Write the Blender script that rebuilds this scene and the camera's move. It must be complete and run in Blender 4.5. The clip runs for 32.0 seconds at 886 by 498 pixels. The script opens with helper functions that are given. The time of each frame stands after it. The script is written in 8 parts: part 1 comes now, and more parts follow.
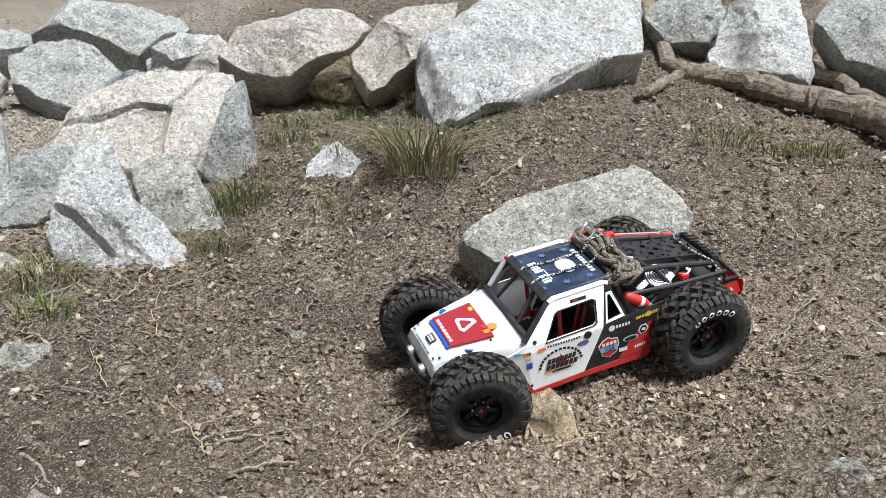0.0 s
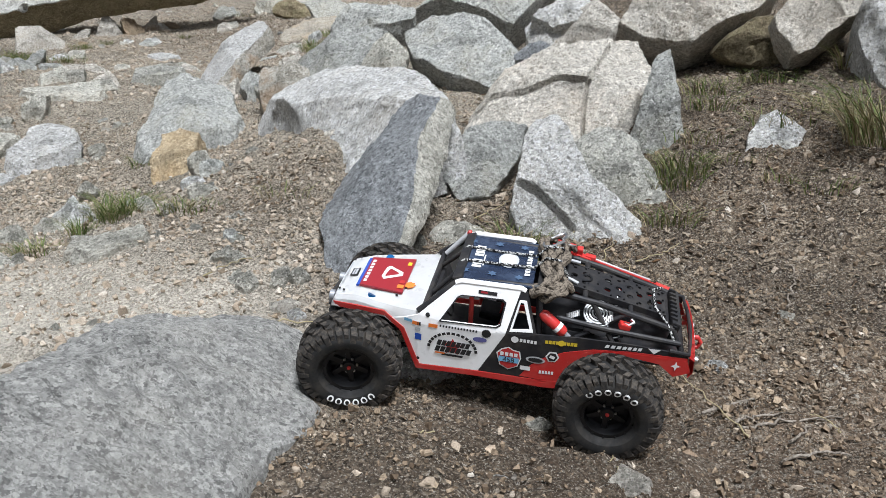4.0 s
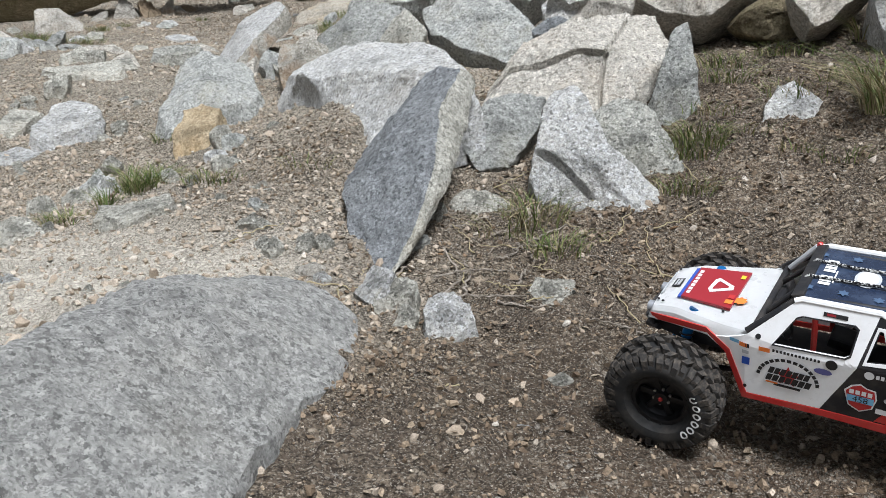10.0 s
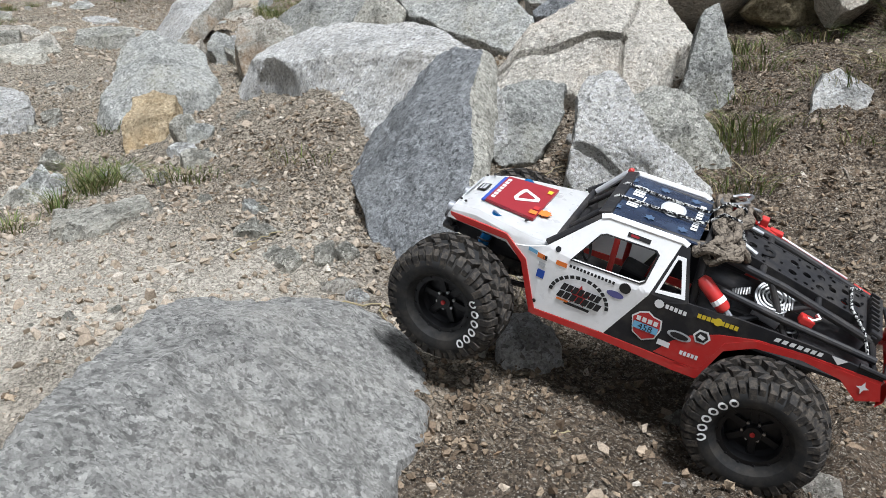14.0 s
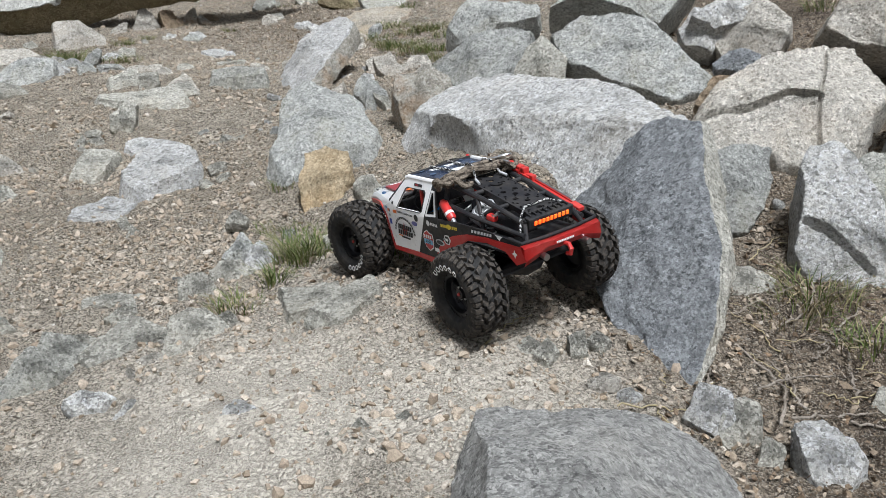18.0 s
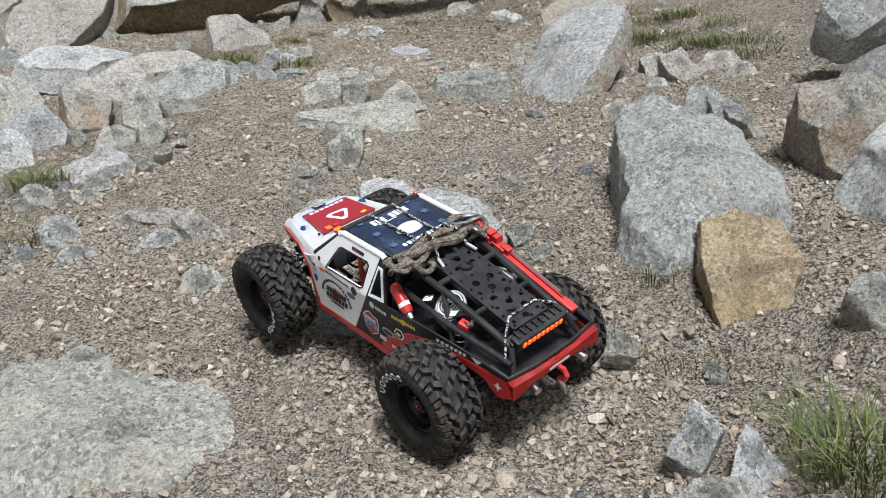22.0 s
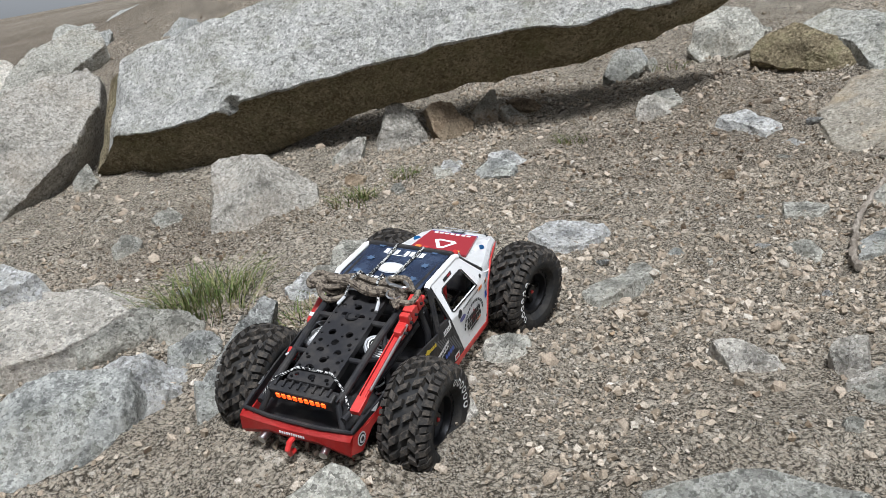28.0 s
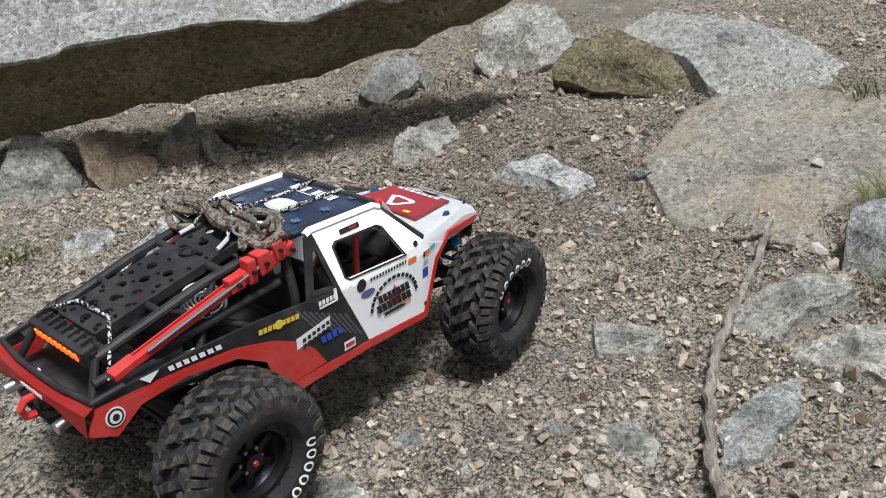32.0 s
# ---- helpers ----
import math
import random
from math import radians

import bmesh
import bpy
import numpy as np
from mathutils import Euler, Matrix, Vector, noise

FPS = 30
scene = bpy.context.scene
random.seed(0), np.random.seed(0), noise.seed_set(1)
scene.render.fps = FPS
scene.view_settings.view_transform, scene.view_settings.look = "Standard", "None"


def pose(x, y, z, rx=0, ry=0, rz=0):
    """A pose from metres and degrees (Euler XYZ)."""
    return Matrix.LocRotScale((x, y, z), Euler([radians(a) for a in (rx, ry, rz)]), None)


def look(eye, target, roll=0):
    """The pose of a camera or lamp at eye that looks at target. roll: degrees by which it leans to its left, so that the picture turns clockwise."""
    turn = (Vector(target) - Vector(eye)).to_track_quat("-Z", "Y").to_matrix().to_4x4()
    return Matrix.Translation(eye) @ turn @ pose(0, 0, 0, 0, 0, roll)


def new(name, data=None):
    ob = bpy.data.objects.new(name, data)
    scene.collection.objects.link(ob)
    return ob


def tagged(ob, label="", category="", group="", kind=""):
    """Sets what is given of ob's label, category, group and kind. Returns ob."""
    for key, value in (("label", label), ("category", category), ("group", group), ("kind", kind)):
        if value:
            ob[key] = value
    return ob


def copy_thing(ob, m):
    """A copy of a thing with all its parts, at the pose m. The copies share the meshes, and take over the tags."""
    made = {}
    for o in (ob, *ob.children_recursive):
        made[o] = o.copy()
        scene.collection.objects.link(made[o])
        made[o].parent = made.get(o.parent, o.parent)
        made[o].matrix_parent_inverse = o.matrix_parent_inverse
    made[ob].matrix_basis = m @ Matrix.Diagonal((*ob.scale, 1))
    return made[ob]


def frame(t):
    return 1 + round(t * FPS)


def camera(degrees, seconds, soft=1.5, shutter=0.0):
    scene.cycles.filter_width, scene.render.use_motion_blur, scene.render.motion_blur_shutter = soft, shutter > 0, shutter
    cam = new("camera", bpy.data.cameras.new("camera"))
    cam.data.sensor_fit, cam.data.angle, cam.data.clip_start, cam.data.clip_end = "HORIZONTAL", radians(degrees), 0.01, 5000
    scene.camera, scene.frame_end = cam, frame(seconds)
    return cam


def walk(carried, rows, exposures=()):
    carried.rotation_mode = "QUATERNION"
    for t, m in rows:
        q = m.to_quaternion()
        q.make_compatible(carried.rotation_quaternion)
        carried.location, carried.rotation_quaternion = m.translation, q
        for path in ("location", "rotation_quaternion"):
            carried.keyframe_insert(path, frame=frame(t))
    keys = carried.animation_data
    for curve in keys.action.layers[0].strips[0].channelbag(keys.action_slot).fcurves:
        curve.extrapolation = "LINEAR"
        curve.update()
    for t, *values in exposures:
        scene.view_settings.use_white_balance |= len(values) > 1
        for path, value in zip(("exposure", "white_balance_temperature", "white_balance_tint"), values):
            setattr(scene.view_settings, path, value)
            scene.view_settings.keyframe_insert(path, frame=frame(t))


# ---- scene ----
cam = camera(54.8, 32.0, soft=0.8)
PATH = [
    (0, (-0.132, 0.136, 0.781), (-0.063, 2.116, 0.505), 2.0),
    (0.5, (-0.18, 0.103, 0.794), (-0.243, 2.075, 0.47), 1.8),
    (1, (-0.241, 0.113, 0.796), (-0.396, 2.076, 0.445), 1.5),
    (1.5, (-0.295, 0.148, 0.824), (-0.543, 2.096, 0.444), 0.9),
    (2, (-0.348, 0.162, 0.837), (-0.674, 2.096, 0.444), 0.5),
    (2.5, (-0.386, 0.158, 0.834), (-0.768, 2.08, 0.437), 0.3),
    (3, (-0.43, 0.134, 0.835), (-0.857, 2.046, 0.434), 0.0),
    (3.5, (-0.465, 0.107, 0.822), (-0.926, 2.011, 0.417), -0.0),
    (4, (-0.494, 0.09, 0.824), (-0.981, 1.987, 0.417), -0.1),
    (4.5, (-0.51, 0.087, 0.826), (-1.035, 1.973, 0.417), -0.3),
    (6.5, (-0.507, 0.082, 0.846), (-1.109, 1.943, 0.429), -0.9),
    (7, (-0.498, 0.08, 0.838), (-1.108, 1.938, 0.419), -0.9),
    (7.5, (-0.489, 0.076, 0.833), (-1.116, 1.929, 0.412), -0.9),
    (8, (-0.482, 0.081, 0.835), (-1.109, 1.933, 0.415), -0.8),
    (8.5, (-0.467, 0.077, 0.821), (-1.078, 1.934, 0.397), -0.7),
    (9, (-0.467, 0.068, 0.809), (-1.06, 1.93, 0.383), -0.6),
    (9.5, (-0.48, 0.059, 0.798), (-1.038, 1.931, 0.37), -0.3),
    (10, (-0.501, 0.052, 0.795), (-1.012, 1.936, 0.361), -0.2),
    (10.5, (-0.545, 0.079, 0.8), (-1.006, 1.975, 0.36), 0.0),
    (11, (-0.599, 0.147, 0.796), (-1.027, 2.05, 0.353), 0.0),
    (11.5, (-0.652, 0.227, 0.772), (-1.043, 2.138, 0.33), 0.1),
    (12, (-0.688, 0.249, 0.75), (-1.045, 2.166, 0.306), 0.2),
    (12.5, (-0.713, 0.226, 0.744), (-1.045, 2.147, 0.297), 0.4),
    (13, (-0.724, 0.215, 0.745), (-1.038, 2.138, 0.297), 0.4),
    (13.5, (-0.738, 0.21, 0.759), (-1.039, 2.136, 0.312), 0.5),
    (15.5, (-0.789, 0.205, 0.787), (-1.064, 2.133, 0.333), 0.3),
    (16, (-0.834, 0.185, 0.806), (-1.113, 2.111, 0.348), 0.1),
    (16.5, (-0.9, 0.154, 0.855), (-1.205, 2.077, 0.398), -0.1),
    (17, (-0.944, 0.138, 0.877), (-1.296, 2.053, 0.42), -0.3),
    (17.5, (-0.973, 0.136, 0.884), (-1.356, 2.045, 0.427), -0.6),
    (18, (-1.03, 0.19, 0.896), (-1.432, 2.096, 0.443), -0.6),
    (18.5, (-1.111, 0.312, 0.898), (-1.54, 2.212, 0.446), -0.7),
    (19, (-1.189, 0.414, 0.907), (-1.65, 2.307, 0.454), -0.8),
    (19.5, (-1.28, 0.468, 0.915), (-1.782, 2.35, 0.46), -1.0),
    (20, (-1.396, 0.547, 0.928), (-1.936, 2.418, 0.473), -1.3),
    (20.5, (-1.512, 0.629, 0.921), (-2.074, 2.493, 0.465), -1.4),
    (21, (-1.59, 0.681, 0.936), (-2.158, 2.543, 0.477), -1.5),
    (21.5, (-1.66, 0.745, 0.931), (-2.242, 2.602, 0.471), -1.5),
    (22, (-1.734, 0.854, 0.912), (-2.332, 2.705, 0.448), -1.6),
    (22.5, (-1.808, 0.985, 0.916), (-2.451, 2.821, 0.452), -1.8),
    (23, (-1.858, 1.076, 0.931), (-2.569, 2.888, 0.473), -2.3),
    (23.5, (-1.904, 1.178, 0.957), (-2.668, 2.969, 0.5), -2.7),
    (24, (-1.979, 1.297, 0.989), (-2.768, 3.076, 0.531), -3.0),
    (24.5, (-2.025, 1.38, 1.046), (-2.822, 3.156, 0.587), -3.2),
    (25, (-2.07, 1.491, 1.085), (-2.882, 3.261, 0.628), -3.5),
    (25.5, (-2.11, 1.637, 1.099), (-2.954, 3.392, 0.643), -3.7),
    (26, (-2.103, 1.806, 1.14), (-3.004, 3.534, 0.691), -4.0),
    (26.5, (-2.088, 1.933, 1.185), (-3.01, 3.653, 0.747), -4.1),
    (28.5, (-2.28, 2.468, 1.211), (-3.24, 4.165, 0.769), -5.0),
    (29, (-2.287, 2.606, 1.196), (-3.219, 4.318, 0.748), -4.9),
    (29.5, (-2.264, 2.797, 1.216), (-3.168, 4.519, 0.751), -4.6),
    (30, (-2.236, 2.94, 1.259), (-3.068, 4.695, 0.781), -4.1),
    (30.5, (-2.245, 2.996, 1.268), (-3.002, 4.783, 0.786), -3.7),
    (31, (-2.258, 3.035, 1.257), (-2.941, 4.852, 0.774), -3.3),
    (31.5, (-2.287, 3.039, 1.24), (-2.924, 4.873, 0.76), -3.2),
    (32, (-2.31, 3.039, 1.216), (-2.921, 4.883, 0.737), -3.1),
]
# stops: a little brighter at first, then settled
EXPOSURES = [(0.0, 1.34), (1.0, 1.25), (2.0, 1.18), (3.0, 1.08), (4.0, 1.03), (7.0, 1.04), (13.0, 1.04), (16.5, 1.03), (19.0, 0.94), (22.0, 0.94), (26.0, 0.95), (32.0, 0.92)]
walk(cam, [(t, look(eye, target, roll)) for t, eye, target, roll in PATH], EXPOSURES)

# ---- light: bright overcast sky, a broad weak sun high on the slope's side ----
SUN_ELEVATION, SUN_AZIMUTH = 60.0, 302.0
world = bpy.data.worlds.new("overcast_sky")
scene.world = world
world.use_nodes = True
wn = world.node_tree.nodes
sky = wn.new("ShaderNodeTexSky")
sky.sky_type = "NISHITA"
sky.sun_disc = False
sky.sun_elevation, sky.sun_rotation = radians(SUN_ELEVATION), radians(90 - SUN_AZIMUTH)
sky.dust_density = 3.0
grey = wn.new("ShaderNodeHueSaturation")
grey.inputs["Saturation"].default_value = 0.10
world.node_tree.links.new(sky.outputs[0], grey.inputs["Color"])
world.node_tree.links.new(grey.outputs[0], wn["Background"].inputs["Color"])
wn["Background"].inputs["Strength"].default_value = 0.046
sun = new("sun", bpy.data.lights.new("sun", "SUN"))
sun.data.energy, sun.data.angle, sun.data.color = 2.8, radians(15), (1.0, 0.99, 0.975)
saz, sel = radians(SUN_AZIMUTH), radians(SUN_ELEVATION)
sun.matrix_world = look((0, 0, 8), (-math.cos(saz) * math.cos(sel), -math.sin(saz) * math.cos(sel), 8 - math.sin(sel)))
scene.view_settings.use_white_balance = True
scene.view_settings.white_balance_temperature = 5980


# ---- materials ----
def material(name, colour, rough=0.6, metal=0.0):
    m = bpy.data.materials.new(name)
    m.use_nodes = True
    b = m.node_tree.nodes["Principled BSDF"]
    b.inputs["Base Color"].default_value = (*colour, 1)
    b.inputs["Roughness"].default_value = rough
    b.inputs["Metallic"].default_value = metal
    if rough >= 0.85:
        b.inputs["Specular IOR Level"].default_value = 0.12
    return m


def nd(m, kind, **values):
    n = m.node_tree.nodes.new(kind)
    for k, v in values.items():
        if k in n.inputs:
            n.inputs[k].default_value = v
    return n


def ln(m, a, b):
    m.node_tree.links.new(a, b)


def ramp(m, fac, stops):
    r = nd(m, "ShaderNodeValToRGB")
    e = r.color_ramp.elements
    while len(e) < len(stops):
        e.new(0.5)
    for i, (p, c) in enumerate(stops):
        e[i].position, e[i].color = p, (*c, 1) if len(c) == 3 else c
    ln(m, fac, r.inputs[0])
    return r.outputs[0]


def noise_tex(m, co, scale, detail=4.0, rough=0.6):
    n = nd(m, "ShaderNodeTexNoise", Scale=scale, Detail=detail, Roughness=rough)
    ln(m, co, n.inputs["Vector"])
    return n.outputs["Fac"]


def mixc(m, fac, a, b, kind="MIX"):
    n = nd(m, "ShaderNodeMix")
    n.data_type, n.blend_type = "RGBA", kind
    for sock, v in ((n.inputs[0], fac), (n.inputs[6], a), (n.inputs[7], b)):
        if isinstance(v, (int, float)):
            sock.default_value = v
        elif isinstance(v, tuple):
            sock.default_value = (*v, 1)
        else:
            ln(m, v, sock)
    return n.outputs[2]


def bump(m, height, strength, distance, under=None):
    n = nd(m, "ShaderNodeBump", Strength=strength, Distance=distance)
    ln(m, height, n.inputs["Height"])
    if under:
        ln(m, under, n.inputs["Normal"])
    ln(m, n.outputs[0], m.node_tree.nodes["Principled BSDF"].inputs["Normal"])
    return n.outputs[0]


def granite(name, light, dark, stain, stain_amount=0.35, speckle=0.5, lichen=0.0):
    """Rough broken granite: crystals, cloudy tone, rusty or mossy stains."""
    light, dark = (tuple(min(0.82, 1.01 * v) for v in c) for c in (light, dark))
    m = material(name, light, 0.85)
    b = m.node_tree.nodes["Principled BSDF"]
    co = nd(m, "ShaderNodeTexCoord").outputs["Object"]
    rnd = nd(m, "ShaderNodeObjectInfo").outputs["Random"]
    cloud = noise_tex(m, co, 9, 7, 0.66)
    c = mixc(m, ramp(m, cloud, [(0.36, (0, 0, 0)), (0.64, (1, 1, 1))]), dark, light)
    # faint layering along one direction of the stone
    lay = nd(m, "ShaderNodeMapping")
    lay.inputs["Rotation"].default_value, lay.inputs["Scale"].default_value = (0.5, 0.3, 0.7), (14, 14, 75)
    ln(m, co, lay.inputs["Vector"])
    c = mixc(m, ramp(m, noise_tex(m, lay.outputs[0], 1.0, 5, 0.7), [(0.40, (0.30,) * 3), (0.54, (0, 0, 0))]), c, tuple(0.62 * v for v in dark))
    # crystals: grey quartz, white feldspar and black mica, each grain with a tone of its own
    wob = nd(m, "ShaderNodeTexNoise", Scale=420.0, Detail=2.0)
    ln(m, co, wob.inputs["Vector"])
    warp = nd(m, "ShaderNodeVectorMath")
    warp.operation = "MULTIPLY_ADD"
    ln(m, wob.outputs["Color"], warp.inputs[0])
    warp.inputs[1].default_value = (0.004, 0.004, 0.004)
    ln(m, co, warp.inputs[2])
    for scale, share in ((190, 0.8), (430, 0.55)):
        v = nd(m, "ShaderNodeTexVoronoi", Scale=float(scale))
        ln(m, warp.outputs[0], v.inputs["Vector"])
        sep = nd(m, "ShaderNodeSeparateColor")
        ln(m, v.outputs["Color"], sep.inputs[0])
        k = share * min(1.0, 0.55 + speckle)
        c = mixc(m, ramp(m, sep.outputs[0], [(0.0, (k,) * 3), (0.16, (0.75 * k,) * 3), (0.42, (0, 0, 0))]), c, tuple(0.36 * v for v in dark))
        c = mixc(m, ramp(m, sep.outputs[1], [(0.6, (0, 0, 0)), (0.95, (0.8 * share,) * 3)]), c, tuple(min(0.88, 1.35 * v) for v in light))
    c = mixc(m, ramp(m, noise_tex(m, co, 42, 6, 0.75), [(0.38, (0.5,) * 3), (0.52, (0, 0, 0))]), c, tuple(0.6 * v for v in dark))
    patch = noise_tex(m, co, 5.5, 5, 0.7)
    c = mixc(m, ramp(m, patch, [(0.5, (0, 0, 0)), (0.72, (stain_amount,) * 3)]), c, stain)
    if lichen:
        c = mixc(m, ramp(m, noise_tex(m, co, 23, 5, 0.75), [(0.52, (0, 0, 0)), (0.7, (lichen,) * 3)]), c, (0.20, 0.21, 0.10))
    tone = nd(m, "ShaderNodeHueSaturation")
    tone.inputs["Saturation"].default_value = 1.0
    v = nd(m, "ShaderNodeMapRange")
    v.inputs["To Min"].default_value, v.inputs["To Max"].default_value = 0.84, 1.14
    ln(m, rnd, v.inputs[0])
    ln(m, v.outputs[0], tone.inputs["Value"])
    ln(m, c, tone.inputs["Color"])
    ln(m, tone.outputs[0], b.inputs["Base Color"])
    coarse = bump(m, noise_tex(m, co, 26, 9, 0.72), 0.9, 0.022)
    layers = bump(m, noise_tex(m, lay.outputs[0], 1.0, 6, 0.7), 0.4, 0.006, coarse)
    bump(m, noise_tex(m, co, 210, 4, 0.75), 1.0, 0.0045, layers)
    return m


STONE = {
    "white": granite("white_granite", (0.73, 0.715, 0.668), (0.48, 0.469, 0.432), (0.304, 0.250, 0.162), 0.25, 0.6),
    "grey": granite("grey_granite", (0.538, 0.540, 0.503), (0.355, 0.357, 0.332), (0.254, 0.220, 0.142), 0.4, 0.5, 0.2),
    "dark": granite("dark_granite", (0.325, 0.335, 0.34), (0.215, 0.224, 0.23), (0.22, 0.22, 0.20), 0.25, 0.55),
    "green": granite("greenish_granite", (0.50, 0.49, 0.44), (0.33, 0.325, 0.285), (0.29, 0.265, 0.18), 0.4, 0.45, 0.15),
    "tan": granite("tan_granite", (0.63, 0.595, 0.53), (0.45, 0.415, 0.35), (0.42, 0.32, 0.21), 0.4, 0.4),
    "pale": granite("pale_granite", (0.568, 0.550, 0.484), (0.376, 0.360, 0.304), (0.345, 0.270, 0.162), 0.35, 0.45),
    "orange": granite("rusty_stone", (0.66, 0.54, 0.37), (0.50, 0.38, 0.23), (0.54, 0.34, 0.14), 0.6, 0.25),
    "stain": granite("rust_stained_granite", (0.507, 0.490, 0.437), (0.365, 0.330, 0.266), (0.365, 0.200, 0.076), 0.8, 0.4),
    "brown": granite("brown_stone", (0.386, 0.300, 0.209), (0.254, 0.185, 0.119), (0.386, 0.330, 0.237), 0.5, 0.3),
    "lichen": granite("lichened_granite", (0.57, 0.55, 0.49), (0.40, 0.38, 0.32), (0.38, 0.32, 0.22), 0.4, 0.4, 0.12),
    # "shade": mossy granite darkened further, its colour also carries the shade under overhangs
    "shade": granite("shaded_mossy_granite", (0.34, 0.285, 0.185), (0.18, 0.145, 0.088), (0.15, 0.13, 0.06), 0.5, 0.4, 0.3),
    "front": granite("blue_grey_granite", (0.535, 0.525, 0.492), (0.385, 0.378, 0.354), (0.46, 0.43, 0.37), 0.3, 0.75),
    "great": granite("weathered_granite", (0.629, 0.620, 0.580), (0.426, 0.420, 0.385), (0.203, 0.185, 0.114), 0.4, 0.5, 0.3),
    "sandy": granite("sandy_granite", (0.54, 0.495, 0.415), (0.40, 0.355, 0.28), (0.52, 0.39, 0.23), 0.7, 0.35),
}


# ---- mesh helpers ----
def mesh_arrays(name, verts, faces, mats=(), smooth=False):
    """A mesh from arrays: faces is an (n, 3) or (n, 4) array, or a list of such arrays."""
    me = bpy.data.meshes.new(name)
    blocks = faces if isinstance(faces, list) else [faces]
    blocks = [np.asarray(f, dtype=np.int32) for f in blocks if len(f)]
    loops = np.concatenate([f.ravel() for f in blocks])
    sizes = np.concatenate([np.full(len(f), f.shape[1], dtype=np.int32) for f in blocks])
    me.vertices.add(len(verts))
    me.vertices.foreach_set("co", np.asarray(verts, dtype=np.float32).ravel())
    me.loops.add(len(loops))
    me.loops.foreach_set("vertex_index", loops)
    me.polygons.add(len(sizes))
    me.polygons.foreach_set("loop_start", np.concatenate([[0], np.cumsum(sizes)[:-1]]).astype(np.int32))
    me.polygons.foreach_set("use_smooth", np.full(len(sizes), smooth))
    for m in mats:
        me.materials.append(m)
    me.update(calc_edges=True)
    me.validate()
    return me


LATTICE = np.random.RandomState(7).rand(256, 256)


def vnoise(x, y):
    xi, yi = np.floor(x).astype(int), np.floor(y).astype(int)
    fx, fy = x - xi, y - yi
    fx, fy = fx * fx * (3 - 2 * fx), fy * fy * (3 - 2 * fy)
    at = lambda i, j: LATTICE[i & 255, j & 255]
    return (at(xi, yi) * (1 - fx) + at(xi + 1, yi) * fx) * (1 - fy) + (at(xi, yi + 1) * (1 - fx) + at(xi + 1, yi + 1) * fx) * fy


def fbm(x, y, octaves=4):
    total, amp = 0, 1.0
    for k in range(octaves):
        total = total + amp * (vnoise(x * 2**k + 17.3 * k, y * 2**k + 5.1 * k) - 0.5)
        amp *= 0.55
    return total


# ---- the slope: a tilted bank with shallow humps and a hollow along the track ----
BANK = [0.7312, 0.0486, 0.2994, 0.0216, 0.0095, 0.01]
HUMPS = [
    (-0.52, 1.64, -0.051), (-4.35, 3.54, -0.001), (-2.34, 4.48, 0.026), (-2.63, 2.19, -0.012),
    (-1.82, 1.32, -0.005), (-3.2, 3.61, -0.013), (-1.24, 2.36, 0.04), (-2.26, 3.07, -0.012),
    (-0.11, 0.83, -0.015), (0.19, 2.0, 0.134), (-1.05, 1.14, 0.011), (-2.48, 3.76, -0.056),
    (-1.86, 2.26, -0.016), (-3.83, 3.86, 0.02), (-0.44, 2.25, 0.017), (-1.16, 1.75, 0.01),
    (0.17, 1.36, -0.074), (-2.84, 2.99, 0.03), (-2.19, 1.81, -0.032), (-3.21, 4.13, -0.013),
    (-0.54, 1.1, -0.038), (-1.67, 1.77, -0.019), (-1.38, 1.4, 0.011), (-0.1, 1.73, 0.073),
    (-2.58, 4.13, -0.004), (-2.8, 3.54, 0.004), (-0.22, 1.24, -0.079), (-1.55, 2.18, 0.031),
    (-2.29, 4.02, -0.06), (-2.04, 2.85, -0.022), (-3.53, 3.8, 0.003), (-1.93, 1.62, -0.037),
]
DIPS = [(-1.69, 1.88, -0.055, 0.13), (-1.01, 1.34, -0.022, 0.11), (-1.24, 1.86, 0.040, 0.12), (-1.58, 2.18, -0.045, 0.12),
        (0.1, 3.5, 0.38, 0.55), (1.0, 3.4, 0.34, 0.50), (-0.75, 3.7, 0.26, 0.42), (-5.1, 5.6, 0.34, 0.55)]


def ground_z(x, y):
    """Height of the bank at x, y (arrays or numbers); past its middle it runs on as a plane slope."""
    x, y = np.asarray(x, float), np.asarray(y, float)
    cx, cy = np.clip(x, -6.0, 2.5), np.clip(y, -1.5, 6.5)
    u, v = (cx + 1.6) / 1.5, (cy - 2.5) / 1.5
    z = BANK[0] + BANK[1] * u + BANK[2] * v + BANK[3] * u * u + BANK[4] * u * v + BANK[5] * v * v
    for hx, hy, h in HUMPS:
        z = z + h * np.exp(-((cx - hx) ** 2 + (cy - hy) ** 2) / (2 * 0.42**2))
    for hx, hy, h, s in DIPS:
        z = z + h * np.exp(-((cx - hx) ** 2 + (cy - hy) ** 2) / (2 * s * s))
    return z + 0.19 * np.tanh((y - cy) / 25) * 25 + 0.03 * np.tanh((x - cx) / 25) * 25


